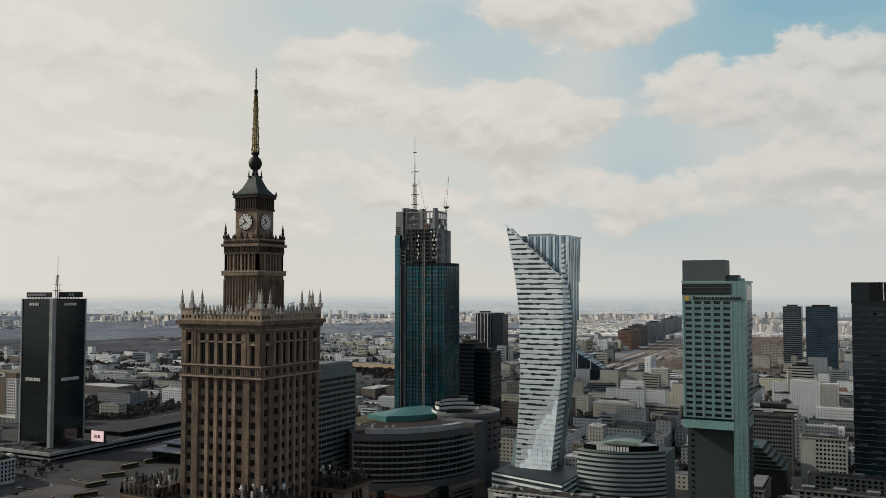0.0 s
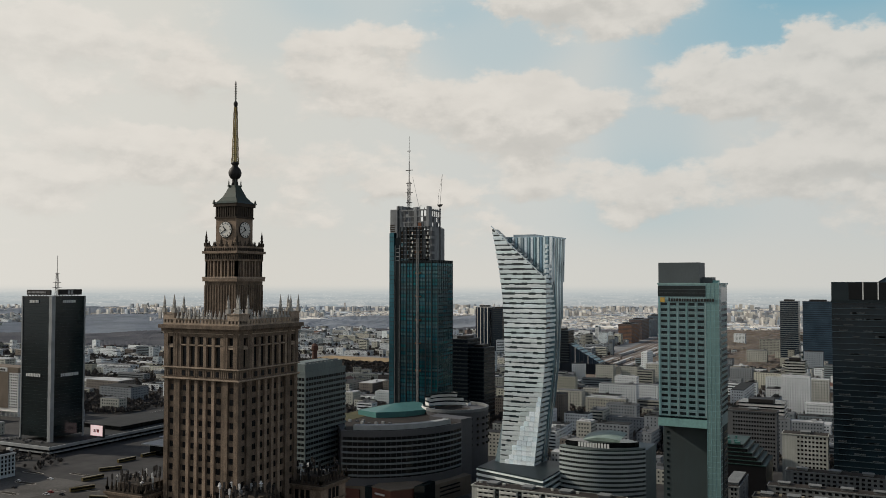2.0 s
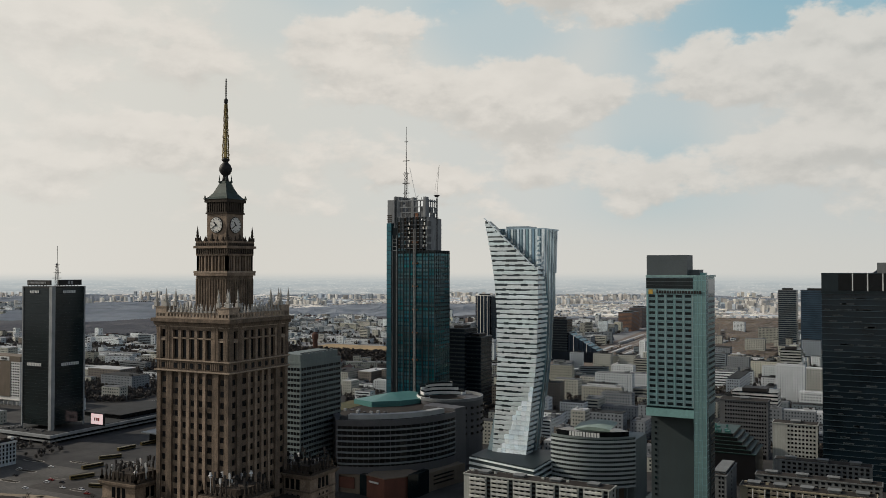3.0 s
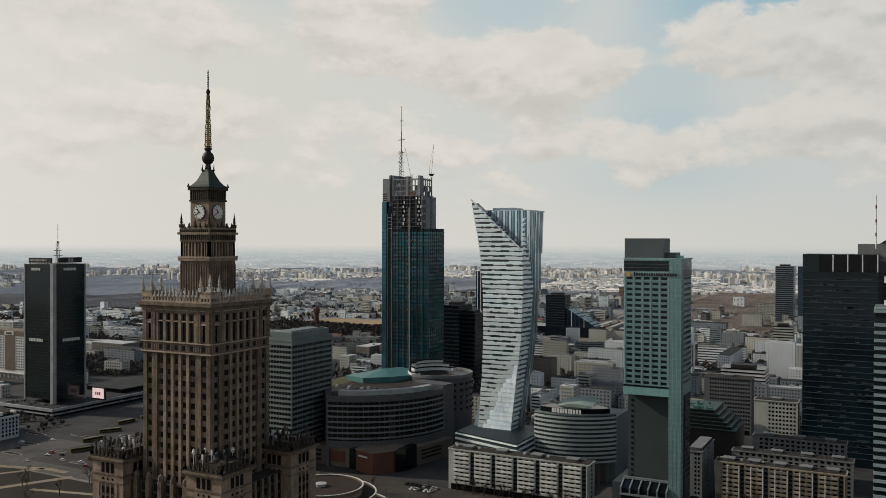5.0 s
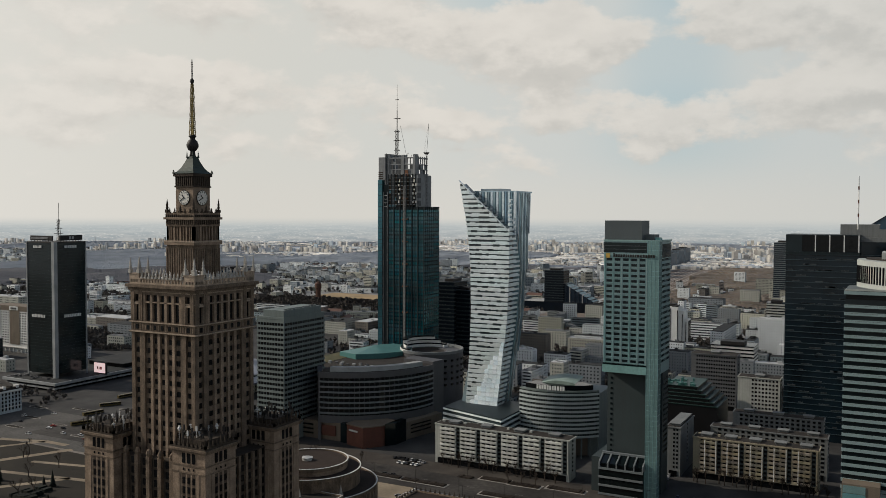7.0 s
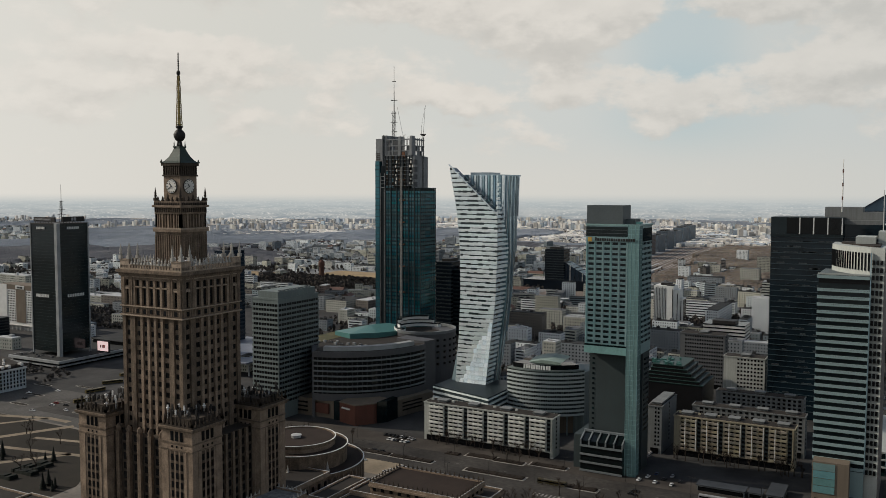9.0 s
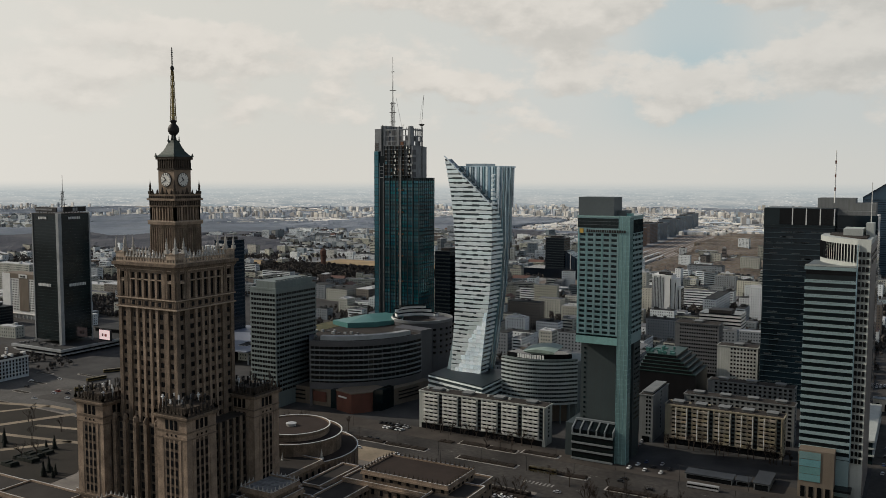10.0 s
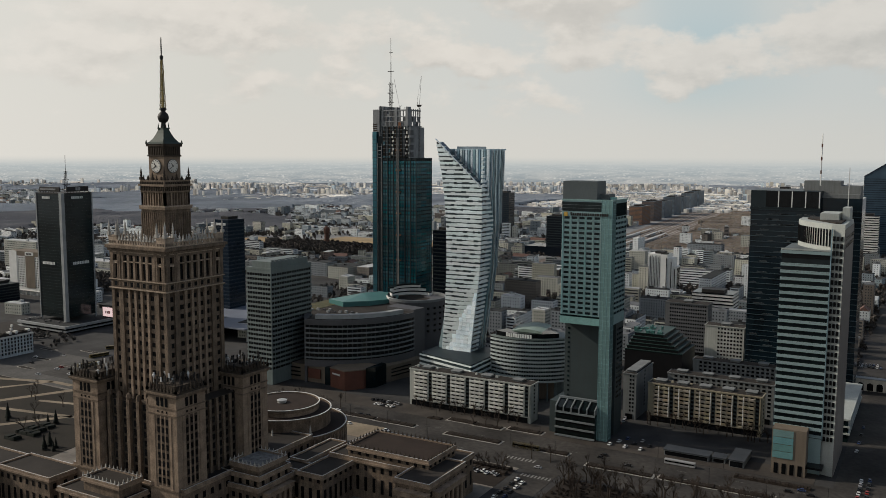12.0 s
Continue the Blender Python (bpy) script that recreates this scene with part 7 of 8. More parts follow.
def city():
    rnd = random.Random(21)
    count = 0
    y = 560.0
    while y < 2350:
        x = -1.62 * (y + 31)
        while x < 140 + 0.05 * y:
            west = x < -0.55 * y
            along_x = rnd.random() < (0.6 if not west else 0.72)
            big = rnd.uniform(18, 48) if not west else rnd.choice((rnd.uniform(14, 30), rnd.uniform(30, 64)))
            w, d = (big, rnd.uniform(10, 14)) if along_x else (rnd.uniform(10, 14), big * 0.7)
            if y > 1200:
                w, d = w * 0.8, d * 0.85
            cx, cy = x + w / 2, y + rnd.uniform(0, 12)
            zone = noise.noise((math.floor(cx / 260) * 1.7, math.floor(cy / 260) * 2.3, 0.5))
            turn = 0.0 if cx > -300 and cy < 1250 else 0.45 * zone
            if in_view(cx, cy) and free(x, x + w, cy, cy + d) and not woods(cx, cy) and rnd.random() < (0.72 if not west else 0.6):
                if not west:
                    h = rnd.choices((rnd.uniform(9, 16), rnd.uniform(16, 25), rnd.uniform(28, 40)), (4, 5, 0.9))[0]
                    wall = rnd.choices(CITY_WALLS, (5, 2.4 + max(0, (y - 1200) * 0.006), 4.2, 1.4 if y < 1400 else 0.8))[0]
                else:
                    h = rnd.choices((rnd.uniform(6, 10), rnd.uniform(11, 18), rnd.uniform(18, 26)), (4, 4.5, 0.6))[0]
                    wall = rnd.choices(CITY_WALLS, (5, 3 + max(0, (y - 1000) * 0.008) + (5 if x < -0.9 * y else 0), 3, 2.0 if y < 1300 else 0.8))[0]
                block(x, x + w, cy, cy + d, h, rnd, wall, count < 110, turn)
                count += 1
            x += w + rnd.choice((0.5, 3, 6, 11, 18))
        y += (30 if y < 850 else 25) + rnd.uniform(0, 8)
    top = None
    for key, form in QUARTER.items():
        m = bpy.data.materials[key]
        if top is None:
            top = solid("city_quarter", form, m, "close-set cream, white and grey apartment houses towards the suburbs", "city", kind="stuff")
        else:
            part("glazing" if "window" in key else "roof" if "roof" in key else "wall", form, m, top, kind="stuff")


landmark_houses()
city()

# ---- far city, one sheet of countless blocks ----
# both wall colours are paled, one also blued, to paint in distance haze
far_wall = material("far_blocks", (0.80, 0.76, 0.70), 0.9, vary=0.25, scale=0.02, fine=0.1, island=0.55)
far_hazed = material("far_hazed_blocks", (0.50, 0.55, 0.59), 0.9, vary=0.25, scale=0.02, fine=0.1, island=0.55)


def far_city():
    rnd = random.Random(5)
    forms = (Form(), Form())
    for k in range(64000):
        y = 2350 + 2600 * rnd.random() ** 0.8
        x = 111 + (y + 31) * rnd.uniform(-1.62, 0.08)
        n = noise.noise((x * 0.0016, y * 0.0016, 7.7))
        south = max(0.0, min(1.0, (-0.95 - (x - 111) / (y + 31)) / 0.3))
        if n < -0.02 or woods(x, y) and rnd.random() < 0.8 or rnd.random() < 0.75 * south:
            continue
        tall_zone = noise.noise((x * 0.002, y * 0.002, 1.2)) > 0.12
        w, d = rnd.uniform(6, 17), rnd.uniform(6, 13)
        if rnd.random() < 0.03:
            w, d, h = rnd.uniform(40, 110), rnd.uniform(30, 60), rnd.uniform(7, 12)
        else:
            h = rnd.uniform(18, 34) if tall_zone and rnd.random() < 0.2 else rnd.uniform(4, 11)
        forms[k % 3 == 0].box(x, x + w, y, y + d, 0, h)
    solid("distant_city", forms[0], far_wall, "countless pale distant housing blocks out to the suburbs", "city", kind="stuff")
    solid("distant_city", forms[1], far_hazed, "countless grey distant blocks and halls", "city", kind="stuff")


far_city()

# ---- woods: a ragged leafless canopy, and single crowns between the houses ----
# haze is mixed into the wood colours, far tracts paler and bluer
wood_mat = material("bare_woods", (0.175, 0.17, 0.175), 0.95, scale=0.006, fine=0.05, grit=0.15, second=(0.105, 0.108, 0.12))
far_wood = material("hazed_distant_woods", (0.32, 0.345, 0.375), 0.95, scale=0.003, fine=0.03, grit=0.15, second=(0.20, 0.22, 0.245))
street_wood = material("bare_street_trees", (0.075, 0.066, 0.06), 0.95, vary=0.35, scale=0.02, fine=0.4, island=0.35)
dark_wood = material("dark_tree_belt", (0.05, 0.043, 0.038), 0.95, vary=0.35, scale=0.02, fine=0.4, island=0.35)
scrub_wood = material("russet_scrub", (0.25, 0.205, 0.165), 0.95, vary=0.35, scale=0.012, fine=0.4, island=0.25, second=(0.155, 0.125, 0.10))


def clump(f, x, y, r, h, rnd, n=11):
    """A ragged bare crown: twig fans thrust outwards from a stem, with gaps between."""
    v, fs = [], []
    for i in range(n):
        t = 2.4 * i + rnd.uniform(-0.5, 0.5)
        up = rnd.uniform(0.1, 1.0)
        out = r * (1.05 - 0.55 * up) * rnd.uniform(0.75, 1.2)
        z = h * (0.42 + 0.58 * up)
        w = r * rnd.uniform(0.28, 0.5)
        cx, cy = x + out * math.cos(t), y + out * math.sin(t)
        k = len(v)
        v += [(x + 0.25 * out * math.cos(t), y + 0.25 * out * math.sin(t), h * rnd.uniform(0.0, 0.3)),
              (cx - w * math.sin(t), cy + w * math.cos(t), z * rnd.uniform(0.8, 1.0)), (cx + w * math.sin(t), cy - w * math.cos(t), z * rnd.uniform(0.8, 1.0)),
              (x + 0.4 * out * math.cos(t), y + 0.4 * out * math.sin(t), min(h, z * 1.12))]
        fs += [(k, k + 1, k + 2), (k + 1, k + 3, k + 2)]
    f.add(v, fs)


def all_woods():
    rnd = random.Random(13)
    f, scrub, belt = Form(), Form(), Form()
    for k in range(72000):
        y = 720 + 3300 * rnd.random() ** 1.35
        x = 111 + (y + 31) * rnd.uniform(-1.62, 0.08)
        rail = -450 < x < -292 and y > 1250
        grove = noise.noise((x * 0.006, y * 0.006, 2.2)) + (0.18 if x < -0.55 * y else 0.0)
        ok = rail and rnd.random() < (0.7 if x > -375 else 0.1)
        ok = ok or not rail and rnd.random() < (0.75 if y < 1700 else 0.25) * (1.5 if grove > 0.1 else 0.55)
        if ok and not woods(x, y) and (free(x - 2, x + 2, y - 2, y + 2, 0) or rail):
            s = rnd.uniform(0.55, 1.3) * (0.75 if y < 950 or rail else 1.0)
            clump(scrub if rail else f, x, y, 3.4 * s, 8.5 * s, rnd, 9)
    for k in range(2600):
        x, y = rnd.uniform(-990, -640), rnd.uniform(1195, 1326)
        if abs(x + 905) > 7 or abs(y - 1310) > 7:
            s = rnd.uniform(0.8, 1.5)
            clump(belt, x, y, 3.8 * s, 9.5 * s, rnd, 10)
    solid("tree_belt", belt, dark_wood, "dense dark brown tree belt before the straw field", "trees", kind="stuff")
    solid("street_trees", f, street_wood, "leafless brown trees between the houses", "trees", kind="stuff")
    solid("railway_scrub", scrub, scrub_wood, "russet leafless scrub along the railway", "trees", kind="stuff")
    g, g2, g3 = Form(), Form(), Form()
    step = 5.0
    for b in range(int(4100 / step)):
        y = 850 + b * step
        a0 = int((-1.62 * (y + 31)) / step)
        for a in range(a0, int((160 + 0.08 * y) / step)):
            x = 111 + a * step
            if not woods(x, y) or not free(x, x + step, y, y + step, 0):
                continue
            if y > 2400 and (a % 2 or b % 2):
                continue
            w = step * (1.0 if y < 2400 else 2.1)
            h = 8.5 + 4.5 * noise.noise((x * 0.009, y * 0.009, 0.4)) + 1.5 * noise.noise((x * 0.04, y * 0.04, 0.9))
            x, y0 = x + rnd.uniform(-2.5, 2.5), y + rnd.uniform(-2.5, 2.5)
            h *= rnd.uniform(0.97, 1.03)
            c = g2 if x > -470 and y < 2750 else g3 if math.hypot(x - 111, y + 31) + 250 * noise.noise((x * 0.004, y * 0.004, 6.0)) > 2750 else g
            n = len(c.v)
            c.v += [(x, y0, h * rnd.uniform(0.965, 1.0)), (x + w, y0, h * rnd.uniform(0.965, 1.0)), (x + w, y0 + w, h * rnd.uniform(0.965, 1.0)), (x, y0 + w, h * rnd.uniform(0.965, 1.0)),
                    (x + w * rnd.uniform(0.3, 0.7), y0 + w * rnd.uniform(0.3, 0.7), h * rnd.uniform(0.97, 1.04)), (x, y0, 0), (x + w, y0, 0), (x + w, y0 + w, 0)]
            c.f += [(n, n + 1, n + 4), (n + 1, n + 2, n + 4), (n + 2, n + 3, n + 4), (n + 3, n, n + 4), (n + 5, n + 6, n + 1, n), (n + 6, n + 7, n + 2, n + 1)]
    solid("woodland", g2, scrub_wood, "russet leafless scrub wood beside the railway", "woods", kind="stuff", smooth=True)
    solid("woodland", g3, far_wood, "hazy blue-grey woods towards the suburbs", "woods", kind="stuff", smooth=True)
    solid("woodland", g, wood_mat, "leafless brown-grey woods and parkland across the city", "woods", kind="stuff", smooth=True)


all_woods()
# ground colour lifted and cooled to carry the haze over the suburbs
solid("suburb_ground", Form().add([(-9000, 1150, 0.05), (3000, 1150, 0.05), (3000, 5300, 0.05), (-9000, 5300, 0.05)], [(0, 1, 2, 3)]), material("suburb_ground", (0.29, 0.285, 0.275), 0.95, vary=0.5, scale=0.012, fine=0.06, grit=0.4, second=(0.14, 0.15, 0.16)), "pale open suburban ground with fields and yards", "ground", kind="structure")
patch("field_dry", -1000, -680, 1330, 1500, material("dry_field", (0.30, 0.22, 0.125), 0.95, vary=0.3, scale=0.02), "dry straw-coloured open field", 0.15)
patch("field_dry", -1160, -1040, 1270, 1400, bpy.data.materials["dry_field"], "dry straw-coloured open field", 0.15)
patch("railway_land", -480, -290, 1250, 2700, material("track_ballast", (0.17, 0.14, 0.118), 0.95, vary=0.35, scale=0.04), "brown railway land with scrub", 0.1,
      [(-470, 1250), (-300, 1250), (-290, 1800), (-300, 2230), (-420, 2750), (-590, 3550), (-680, 3500), (-560, 2680), (-500, 1900)])
rail_bed = material("pale_rail_bed", (0.33, 0.30, 0.275), 0.8, vary=0.5, scale=0.02, fine=0.1)
for k in range(9):
    x = -455 + 11.5 * k + (4 if k % 3 == 0 else 0)
    track = Form().prism([(x - 9.6, 1452), (x - 6.4, 1452), (x - 28, 1900), (x - 84, 2660), (x - 88, 2660), (x - 31.5, 1900)], 0.1, 0.35)
    solid("railway_track", track, rail_bed, "pale railway track on worn ballast", "railway", kind="structure")
for k, (x, y, n) in enumerate(((-448, 1480, 190), (-425, 1560, 150), (-392, 1460, 210), (-470, 1760, 240), (-440, 1820, 160), (-408, 1700, 200))):
    solid("platform_roof", Form().prism([(x, y), (x + 6, y), (x + 6 - n * 0.045, y + n), (x - n * 0.045, y + n)], 3.6, 4.4).box(x + 2, x + 4, y + 2, y + n * 0.5, 0.3, 3.6), CITY_ROOFS[2], "long pale platform roof beside the tracks", "roof", group="platform roofs")
ch = thing("water_tower", "dark red brick water tower", "tower", (-905, 1310, 0))
part("shaft", Form().lathe(-905, 1310, [(5, 0), (4.4, 26), (6, 28), (6, 36), (2, 40)], 10), material("sooty_brick", (0.105, 0.055, 0.042), 0.9, vary=0.3, scale=0.2, stain=0.3), ch)

# ---- streets round the palace ----
patch("pavement_square", -560, -90, 180, 420, paving, "worn paved palace grounds", 0.04)
patch("road_avenue", -520, 120, 413, 470, asphalt, "wide worn asphalt avenue", 0.10)
patch("pavement_strip", -330, 60, 470, 491, paving_dark, "pavement in front of the slab blocks", 0.16)
patch("pavement_sand", -330, -196, 412, 436, sand, "bare sandy strip beside the round hall", 0.14)
patch("road_side", 70, 110, 380, 696, asphalt, "asphalt side street with parked cars", 0.12)
patch("road_side", 66, 84, 704, 1700, asphalt, "asphalt side street with parked cars", 0.12, [(66, 704), (84, 704), (38, 1700), (26, 1700)])
patch("park_ground", 85, 190, 704, 1700, material("leafy_park_soil", (0.055, 0.044, 0.036), 0.95, vary=0.45, scale=0.06, fine=0.4), "dark leafless park ground", 0.09)
patch("park_ground", -62, 160, 330, 411, soil, "dark leafless park ground", 0.08)
patch("park_ground", -125, -90, 380, 408, soil, "dark leafless park ground", 0.08)
patch("road_crossing", -86, -66, 330, 413, asphalt, "asphalt street along the park", 0.12)
patch("lawn", 0, 0, 0, 0, grass, "dark dry winter lawn crossed by paths", 0.12, [(-545, 300), (-455, 268), (-392, 262), (-336, 276), (-340, 310), (-366, 345), (-392, 390), (-545, 394)])
patch("road_square", -760, -340, 395, 470, material("pale_worn_asphalt", (0.095, 0.09, 0.083), 0.85, vary=0.5, scale=0.04, fine=0.5, grit=0.35, second=(0.05, 0.047, 0.043)), "wide asphalt roadway of the roundabout", 0.09)
for a, b, c, d, wide in ((-560, 378, -486, 402, 5.0), (-512, 362, -486, 402, 4.0), (-475, 346, -450, 396, 6.0), (-456, 337, -380, 352, 4.5), (-487, 402, -463, 402, 5.0), (-421, 313, -395, 350, 5.0),
                         (-545, 350, -456, 337, 3.5), (-530, 312, -421, 313, 3.5), (-449, 363, -395, 376, 4.0), (-500, 296, -470, 345, 3.0), (-440, 285, -421, 313, 3.0)):
    n = Vector((-(d - b), c - a)).normalized() * wide / 2
    patch("pavement_path", 0, 0, 0, 0, sand, "pale sandy path across the lawns", 0.15, [(a + n.x, b + n.y), (a - n.x, b - n.y), (c - n.x, d - n.y), (c + n.x, d + n.y)])


kerb = material("pale_kerb_stone", (0.30, 0.28, 0.25), 0.85, vary=0.35, scale=0.3)
for x, y, w, d in ((-545, 420, 20, 5), (-520, 441, 15, 4), (-562, 447, 22, 5), (-500, 453, 18, 4), (-478, 424, 15, 5), (-588, 474, 22, 5), (-546, 486, 28, 4), (-512, 503, 22, 5), (-600, 412, 16, 4), (-440, 440, 26, 4), (-395, 432, 24, 4)):
    ring = [(x + w * 0.5 * math.copysign(abs(math.cos(t)) ** 0.5, math.cos(t)), y + d * 0.5 * math.copysign(abs(math.sin(t)) ** 0.5, math.sin(t))) for t in [math.radians(15 * i) for i in range(24)]]
    patch("traffic_island", 0, 0, 0, 0, kerb, "kerbed traffic island between the carriageways", 0.24, ring)
    patch("lawn_island", 0, 0, 0, 0, grass if w > 16 else paving_dark, "dark worn surface of a traffic island", 0.28, [(x + (a - x) * 0.9, y + (b - y) * 0.78) for a, b in ring])


def bed(x0, x1, y0, y1, h, seed, label):
    """A bed of clipped bare shrubs with a ragged top."""
    r = random.Random(seed)
    y0, y1 = y0 - 1.0, y1 + 1.0
    f = Form()
    x = x0
    while x < x1 - 0.4:
        w = min(r.uniform(1.4, 2.6), x1 - x)
        f.taper(x + w / 2, (y0 + y1) / 2 + r.uniform(-0.2, 0.2), 0.05, h * r.uniform(0.75, 1.2), w * 0.55, w * 0.42, (y1 - y0) / 2, (y1 - y0) / 2 - r.uniform(0.2, 0.6))
        x += w
    return solid("hedge", f, needles if h > 2 else hedge, label, "hedge", group="hedges")


for k, (x0, x1, y0, y1) in enumerate(((-245, -214, 447.6, 450.6), (-212, -182, 447, 450), (-157, -118.6, 445.2, 448.8), (-106, -74, 446, 449.4), (-58, -20, 436.5, 440), (-16, 44, 437.5, 440.8),
                                      (-169.5, -150, 472, 476), (-149, -130, 471, 474.8), (-126, -103, 474.6, 478.4), (-184, -174, 469, 472), (-120, -92, 399, 401.4), (-120, -92, 406, 408), (20, 60, 460, 462.5))):
    if k < 9:
        patch("kerb_island", x0 - 1.4, x1 + 1.4, y0 - 1.9, y1 + 1.9, kerb, "pale kerb round a planted median bed", 0.2)
    bed(x0, x1, y0, y1, 0.9 if k < 10 else 1.5, k, "dark leafless hedge in a planted median bed" if k < 6 else "dark clipped leafless hedge beside the street")
for k, (x0, x1, y0, y1) in enumerate(((-396, -378, 309, 313), (-397, -382, 316, 320), (-394, -384, 324, 328), (-392, -382, 298, 302))):
    bed(x0, x1, y0, y1, 2.2, 50 + k, "tall dark evergreen hedge on the palace grounds")
for k in range(9):
    patch("road_marking", -85 + 2.1 * k, -83.9 + 2.1 * k, 402.5, 406.5, worn_paint, "worn white zebra crossing bar", 0.135)
for k in range(8):
    patch("road_marking", -104 + 2.4 * k, -102.9 + 2.4 * k, 424.6, 429, worn_paint, "worn white zebra crossing bar", 0.115)
for k in range(13):
    patch("road_marking", -330 + 32 * k, -325 + 32 * k, 427, 427.2, worn_paint, "white lane dash", 0.115)
    patch("road_marking", -330 + 32 * k, -325 + 32 * k, 454, 454.2, worn_paint, "white lane dash", 0.115)


# ---- bare trees ----
def tree_mesh(seed, h):
    rnd = random.Random(seed)
    f = Form()

    def limb(p, d, length, r, level):
        q = p + d * length
        k = len(f.v)
        a = d.orthogonal().normalized()
        b = d.cross(a)
        seg = 5 if level < 2 else 3
        for c, rr in ((p, r), (q, r * 0.62)):
            f.v += [tuple(c + (a * math.cos(2 * math.pi * i / seg) + b * math.sin(2 * math.pi * i / seg)) * rr) for i in range(seg)]
        f.f += [(k + i, k + (i + 1) % seg, k + seg + (i + 1) % seg, k + seg + i) for i in range(seg)]
        if level < 4:
            for _ in range((3, 4, 4, 4)[level]):
                nd = (d + Vector((rnd.uniform(-1, 1), rnd.uniform(-1, 1), rnd.uniform(-0.25, 0.6))) * (0.62 + 0.1 * level)).normalized()
                limb(p + d * length * rnd.uniform(0.55, 1.0), nd, length * rnd.uniform(0.52, 0.78), r * 0.55, level + 1)
    limb(Vector((0, 0, 0)), Vector((0, 0, 1)), h * 0.34, h * 0.022, 0)
    return f


tree_protos = []
for s in range(3):
    t = thing("bare_tree", "leafless street tree with fine grey-brown twigs", "tree", (-150 + 9 * s, 471, 0.1), "street trees")
    f = tree_mesh(40 + s, 11 + s)
    tm = new("crown", f.mesh("crown", bark))
    tm.parent = t
    tk = new("trunk", Form().lathe(0, 0, [(0.36, 0), (0.26, 1.5), (0.2, 3.6)], 7).mesh("trunk", bark))
    tk.parent = t
    tree_protos.append(t)
rt = random.Random(77)
spots = [(-200 + 8.5 * k + rt.uniform(-2, 2), 486 + rt.uniform(-1, 1)) for k in range(10)]
spots += [(-122 + 3.6 * k + rt.uniform(-1, 1), 403.5 + rt.uniform(-1, 1)) for k in range(9)]
spots += [(rt.uniform(-60, 140), 411 - 50 * rt.random() ** 1.4) for k in range(165)]
spots += [(rt.uniform(-50, 30), 530 + rt.uniform(-3, 5)) for k in range(9)]
spots += [(rt.uniform(-520, -380), rt.uniform(300, 392)) for k in range(16)]
spots += [(rt.uniform(-110, -60), rt.uniform(560, 640)) for k in range(14)]
spots += [(rt.uniform(-300, -245), rt.uniform(450, 466)) for k in range(8)]
spots += [(-52 + 5.2 * k + rt.uniform(-1.5, 1.5), 533 + rt.uniform(-3, 2)) for k in range(15)] + [(-205 + 6.5 * k, 489.5 + rt.uniform(-1, 1)) for k in range(13)]
spots += [(-90 + 11 * k + rt.uniform(-3, 3), 431 + rt.uniform(-2, 2)) for k in range(12)]
for i, (x, y) in enumerate(spots):
    s = rt.uniform(1.1, 1.7) if x > -62 and y < 412 else rt.uniform(0.75, 1.25)
    o = copy_thing(tree_protos[i % 3], pose(x, y, -0.05, 0, 0, rt.uniform(0, 360)))
    o.scale = (s, s, s)

# conifers
cone = thing("conifer", "dark evergreen conifer with drooping tiers", "tree", (-292, 262, 0.1), "conifers")
f = Form()
rc = random.Random(3)
for k in range(9):
    z = 1.2 + 1.25 * k
    r = 3.0 - 0.3 * k
    n = 11
    ring = [(r * rc.uniform(0.7, 1.1) * math.cos(6.283 * i / n), r * rc.uniform(0.7, 1.1) * math.sin(6.283 * i / n), z - rc.uniform(0, 0.5)) for i in range(n)]
    f.add(ring + [(0, 0, z + 2.6)], [(i, (i + 1) % n, n) for i in range(n)])
c1 = new("crown", f.mesh("crown", needles))
c1.parent = cone
c2 = new("trunk", Form().lathe(0, 0, [(0.3, 0), (0.2, 3)], 6).mesh("trunk", bark))
c2.parent = cone
for x, y in ((-352, 297), (-348, 302), (-345, 298), (-355, 303), (16, 404), (28, 406), (-423, 321), (-395, 331), (-391, 334), (-430, 326)):
    o = copy_thing(cone, pose(x, y, -0.05, 0, 0, rc.uniform(0, 360)))
    k = rc.uniform(0.5, 0.85)
    o.scale = (k, k, k)


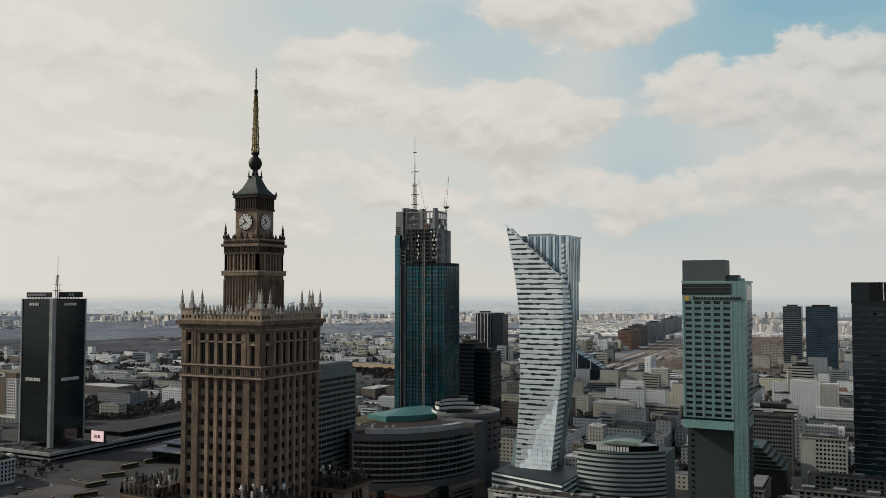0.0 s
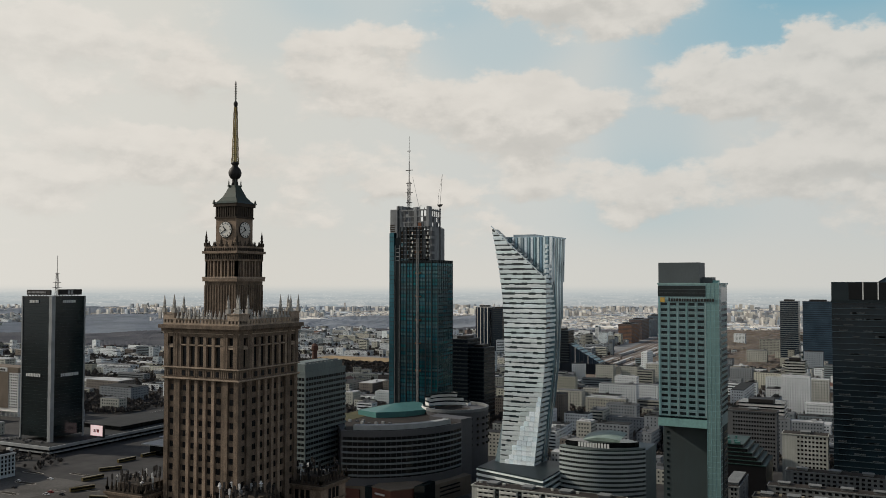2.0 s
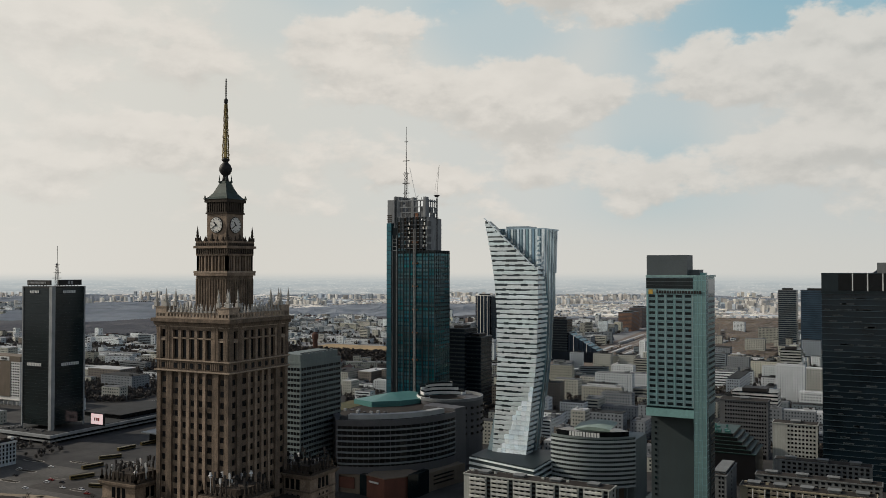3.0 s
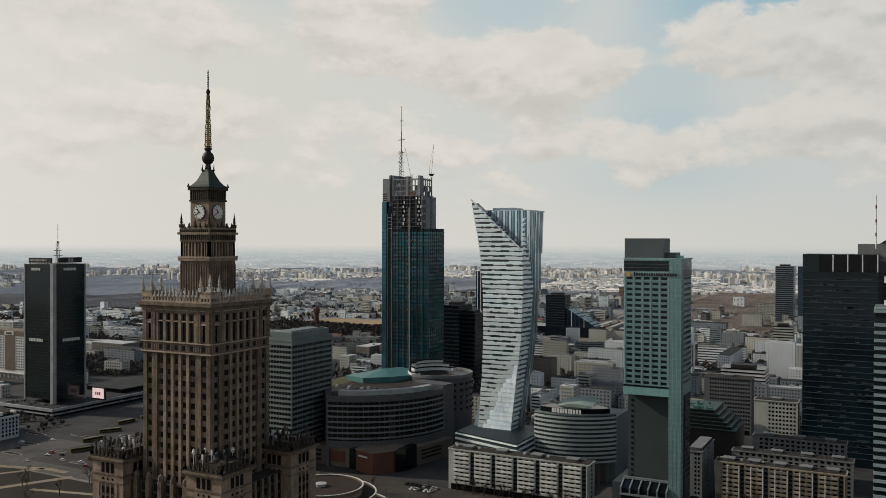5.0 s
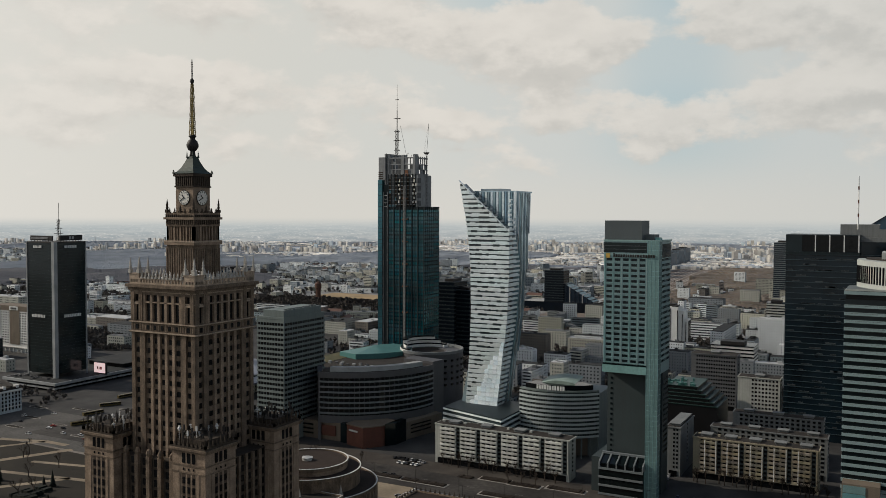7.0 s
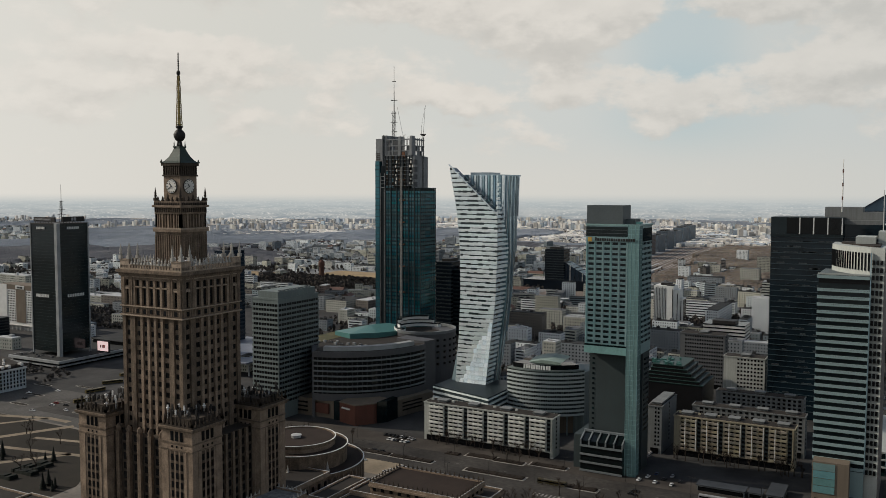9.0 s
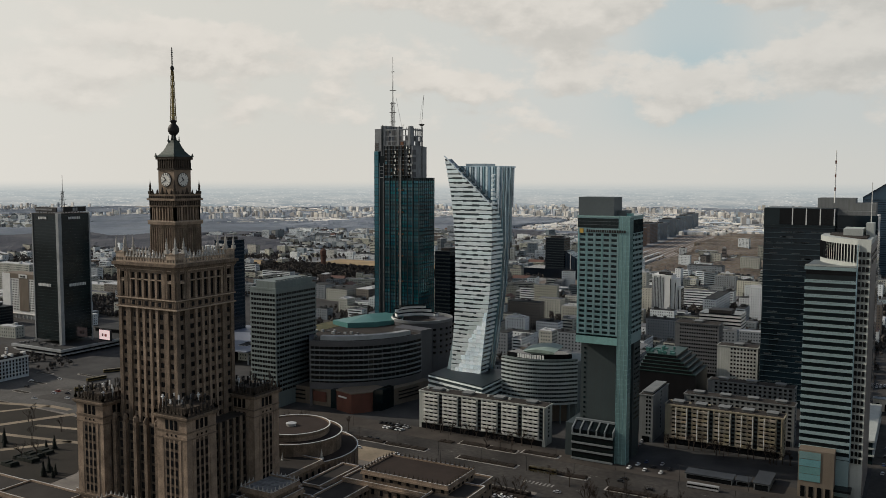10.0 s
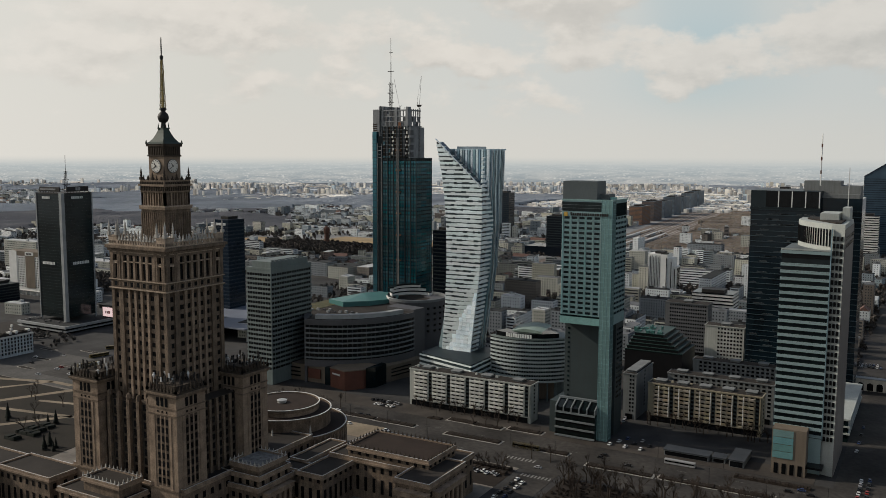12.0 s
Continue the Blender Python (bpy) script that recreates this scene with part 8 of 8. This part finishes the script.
# ---- cars ----
def car(name, label, col, length=4.4, height=1.45, group="parked cars"):
    c = thing(name, label, "car" if name == "car" else name, (-100, 445, 0.12), group)
    L, w, h = length / 2, 0.9 if height < 2 else 1.25, height
    f = Form()
    prof = [(-L, 0.35), (L, 0.35), (L, 0.75), (L - 0.9, 0.9), (-L + 0.2, 0.95), (-L, 0.8)] if h < 2 else [(-L, 0.4), (L, 0.4), (L, h), (-L, h)]
    n = len(prof)
    f.add([(x, -w, z) for x, z in prof] + [(x, w, z) for x, z in prof], [tuple(range(n)), tuple(range(2 * n - 1, n - 1, -1))] + [(i, n + i, n + (i + 1) % n, (i + 1) % n) for i in range(n)])
    b = new("body", f.mesh("body", material(label.split()[0] + "_car_paint", col, 0.3, 0.0, vary=0.1)))
    b.parent = c
    g = Form()
    if h < 2:
        g.taper(-0.25, 0, 0.9, h - 0.05, 1.45, 0.95, w - 0.06, w - 0.22)
    else:
        g.box(-L + 0.3, L - 0.1, -w - 0.02, w + 0.02, h * 0.5, h * 0.8)
    gl = new("glasshouse", g.mesh("glasshouse", window_dark))
    gl.parent = c
    rf = new("roof", Form().box(-1.15 if h < 2 else -L, 0.65 if h < 2 else L, -w + 0.24, w - 0.24, h - 0.06, h + 0.02).mesh("roof", bpy.data.materials[label.split()[0] + "_car_paint"]))
    rf.parent = c
    for x in (-L * 0.62, L * 0.62):
        for y in (-w, w):
            wh = Form()
            wh.add([(x + 0.33 * math.cos(k * 0.785), y + s, 0.33 + 0.33 * math.sin(k * 0.785)) for s in (-0.1, 0.1) for k in range(8)],
                   [tuple(range(8)), tuple(range(8, 16))] + [(k, (k + 1) % 8, 8 + (k + 1) % 8, 8 + k) for k in range(8)])
            o = new("wheel", wh.mesh("wheel", black))
            o.parent = c
    return c


cars = [car("car", "white parked hatchback car with dark windows", (0.65, 0.65, 0.64)), car("car", "black parked saloon car with dark windows", (0.015, 0.015, 0.017)),
        car("car", "silver parked saloon car with dark windows", (0.32, 0.32, 0.33)), car("car", "red parked hatchback car with dark windows", (0.25, 0.03, 0.025)), car("car", "blue parked saloon car with dark windows", (0.03, 0.05, 0.12))]
bus = car("bus", "dark articulated city bus on the street", (0.09, 0.07, 0.03), 17.5, 3.0, "city buses")
bus2 = car("bus", "grey articulated city bus on the street", (0.25, 0.25, 0.25), 17.5, 3.0, "city buses")
rk = random.Random(17)
places = [(-240 + 3.2 * k, 486 + rk.uniform(-1, 1), 90) for k in range(8)] + [(-232 + 3.4 * k, 478, 80) for k in range(5)]
places += [(rk.uniform(-330, 100), rk.choice((418, 422, 431, 447, 452, 457)), rk.choice((0, 180))) for k in range(26)]
places += [(82.5 + (k % 2) * 4, 440 + 3.4 * k, 90) for k in range(16)] + [(76 + 22 * (k % 2), 540 + 9 * k, 90) for k in range(8)] + [(-83 + 4.5 * (k % 2), 352 + 3.6 * k, 90) for k in range(13)]
places += [(rk.uniform(-720, -350), rk.uniform(398, 466), rk.choice((0, 10, 180))) for k in range(26)]
places += [(-120 + 3 * k, 396 + 2 * (k % 2), 80) for k in range(9)] + [(-58 + 3.2 * k, 478 + 8 * (k % 3), 90) for k in range(8)]
places += [(-66 + rk.uniform(-1, 1), 500 + 7 * k, 90) for k in range(9)]
places += [(56 + 2.9 * (k % 8), 778 + 9 * (k // 8) + rk.uniform(-0.5, 0.5), 90) for k in range(15)]
for i, (x, y, a) in enumerate(places):
    copy_thing(cars[rk.choices(range(5), (4, 4, 3, 1, 1))[0]], pose(x, y, level(x, y), 0, 0, a + rk.uniform(-4, 4)))
for x, y, a in ((-11, 463, 0), (-526, 478, 80), (-540, 508, 60), (-470, 436, 15), (-505, 450, 70), (-556, 540, 85), (-556, 566, 85)):
    copy_thing(bus if x < -200 else bus2, pose(x, y, level(x, y), 0, 0, a))

# ---- street furniture ----
lamp = thing("street_lamp", "grey double-armed street lamp", "lamp", (-160, 428, 0.1), "street lamps")
lp = new("pole", Form().lathe(0, 0, [(0.14, 0), (0.1, 9)], 6).bar((-1.6, 0, 9.2), (1.6, 0, 9.2), 0.08).mesh("pole", iron))
lp.parent = lamp
for sgn in (-1, 1):
    hd = new("lantern", Form().box(sgn * 1.6 - 0.45, sgn * 1.6 + 0.45, -0.15, 0.15, 9.1, 9.3).mesh("lantern", iron))
    hd.parent = lamp
for k in range(14):
    copy_thing(lamp, pose(-320 + 30 * k, 443.4, 0.1, 0, 0, 90))
for k in range(10):
    copy_thing(lamp, pose(-330 + 38 * k, 471, 0.1))
kiosk_roof = material("slate_kiosk_roof", (0.045, 0.05, 0.056), 0.6, vary=0.3, scale=0.2)
for label, x0, x1, y0, y1, h in (("low kiosk row with slate grey roof", -24, 2, 477, 486, 3.4), ("grey pavilion with flat slate roof", 14, 22, 476, 498, 4.2), ("small dark kiosk by the slab", 4, 11, 479, 487, 3.0)):
    pv = thing("market_pavilion", label, "kiosk", ((x0 + x1) / 2, (y0 + y1) / 2, 0))
    part("body", Form().box(x0, x1, y0, y1, 0, h), flat_grey, pv)
    part("shop_front", Form().box(x0 + 0.5, x1 - 0.5, y0 - 0.1, y0 + 0.2, 0.4, h - 0.7), window_dark, pv)
    part("roof", Form().box(x0 - 0.6, x1 + 0.6, y0 - 0.6, y1 + 0.6, h, h + 0.4), kiosk_roof, pv)
# arcaded bridge house over the side street
ah = thing("arcade", "low cream arcade with arched openings", "building", (82, 700, 0))
part("wall", Form().box(63, 112, 697, 703, 0, 9), material("warm_cream_plaster", (0.62, 0.56, 0.47), 0.8, vary=0.25, scale=0.2, stain=0.2), ah)
part("coping", Form().box(62.6, 112.4, 696.6, 703.4, 9, 9.6), pale_roof, ah)
for k in range(7):
    x = 66.5 + 6.6 * k
    f = Form()
    n = 8
    pts = [(x + 2.2 * math.cos(math.pi * i / n), 4.4 + 1.8 * math.sin(math.pi * i / n)) for i in range(n + 1)] + [(x - 2.2, 0.3), (x + 2.2, 0.3)]
    m = len(pts)
    f.add([(a, 696.9, b) for a, b in pts] + [(a, 697.4, b) for a, b in pts], [tuple(range(m - 1, -1, -1))] + [(i, (i + 1) % m, m + (i + 1) % m, m + i) for i in range(m)])
    part("arch_opening", f, window_dark, ah)

# undergrowth of the park
f = Form()
ru = random.Random(31)
for k in range(1500):
    clump(f, ru.uniform(-60, 150), 409 - 70 * ru.random() ** 1.3, ru.uniform(0.6, 1.5), ru.uniform(0.6, 1.8), ru)
solid("undergrowth", f, hedge, "dark leafless shrubs under the park trees", "shrubs", kind="stuff")
f = Form()
for k in range(1900):
    x, y = ru.uniform(18, 175), 712 + 1000 * ru.random() ** 1.2
    if not 62 < x + (y - 704) * 0.045 < 90 and free(x - 2, x + 2, y - 2, y + 2, 0) or x > 92:
        clump(f, x, y, ru.uniform(2.2, 4.2), ru.uniform(6, 11), ru, 10)
solid("park_trees", f, street_wood, "leafless dark brown trees of the park", "trees", kind="stuff")
f = Form()
for k in range(150):
    x, y = ru.uniform(-735, -560), ru.uniform(474, 518)
    if noise.noise((x * 0.03, y * 0.03, 4.0)) > -0.05:
        clump(f, x, y, ru.uniform(1.4, 2.6), ru.uniform(3.5, 6.5), ru, 9)
solid("roadside_trees", f, street_wood, "leafless dark trees along the hotel street", "trees", kind="stuff")
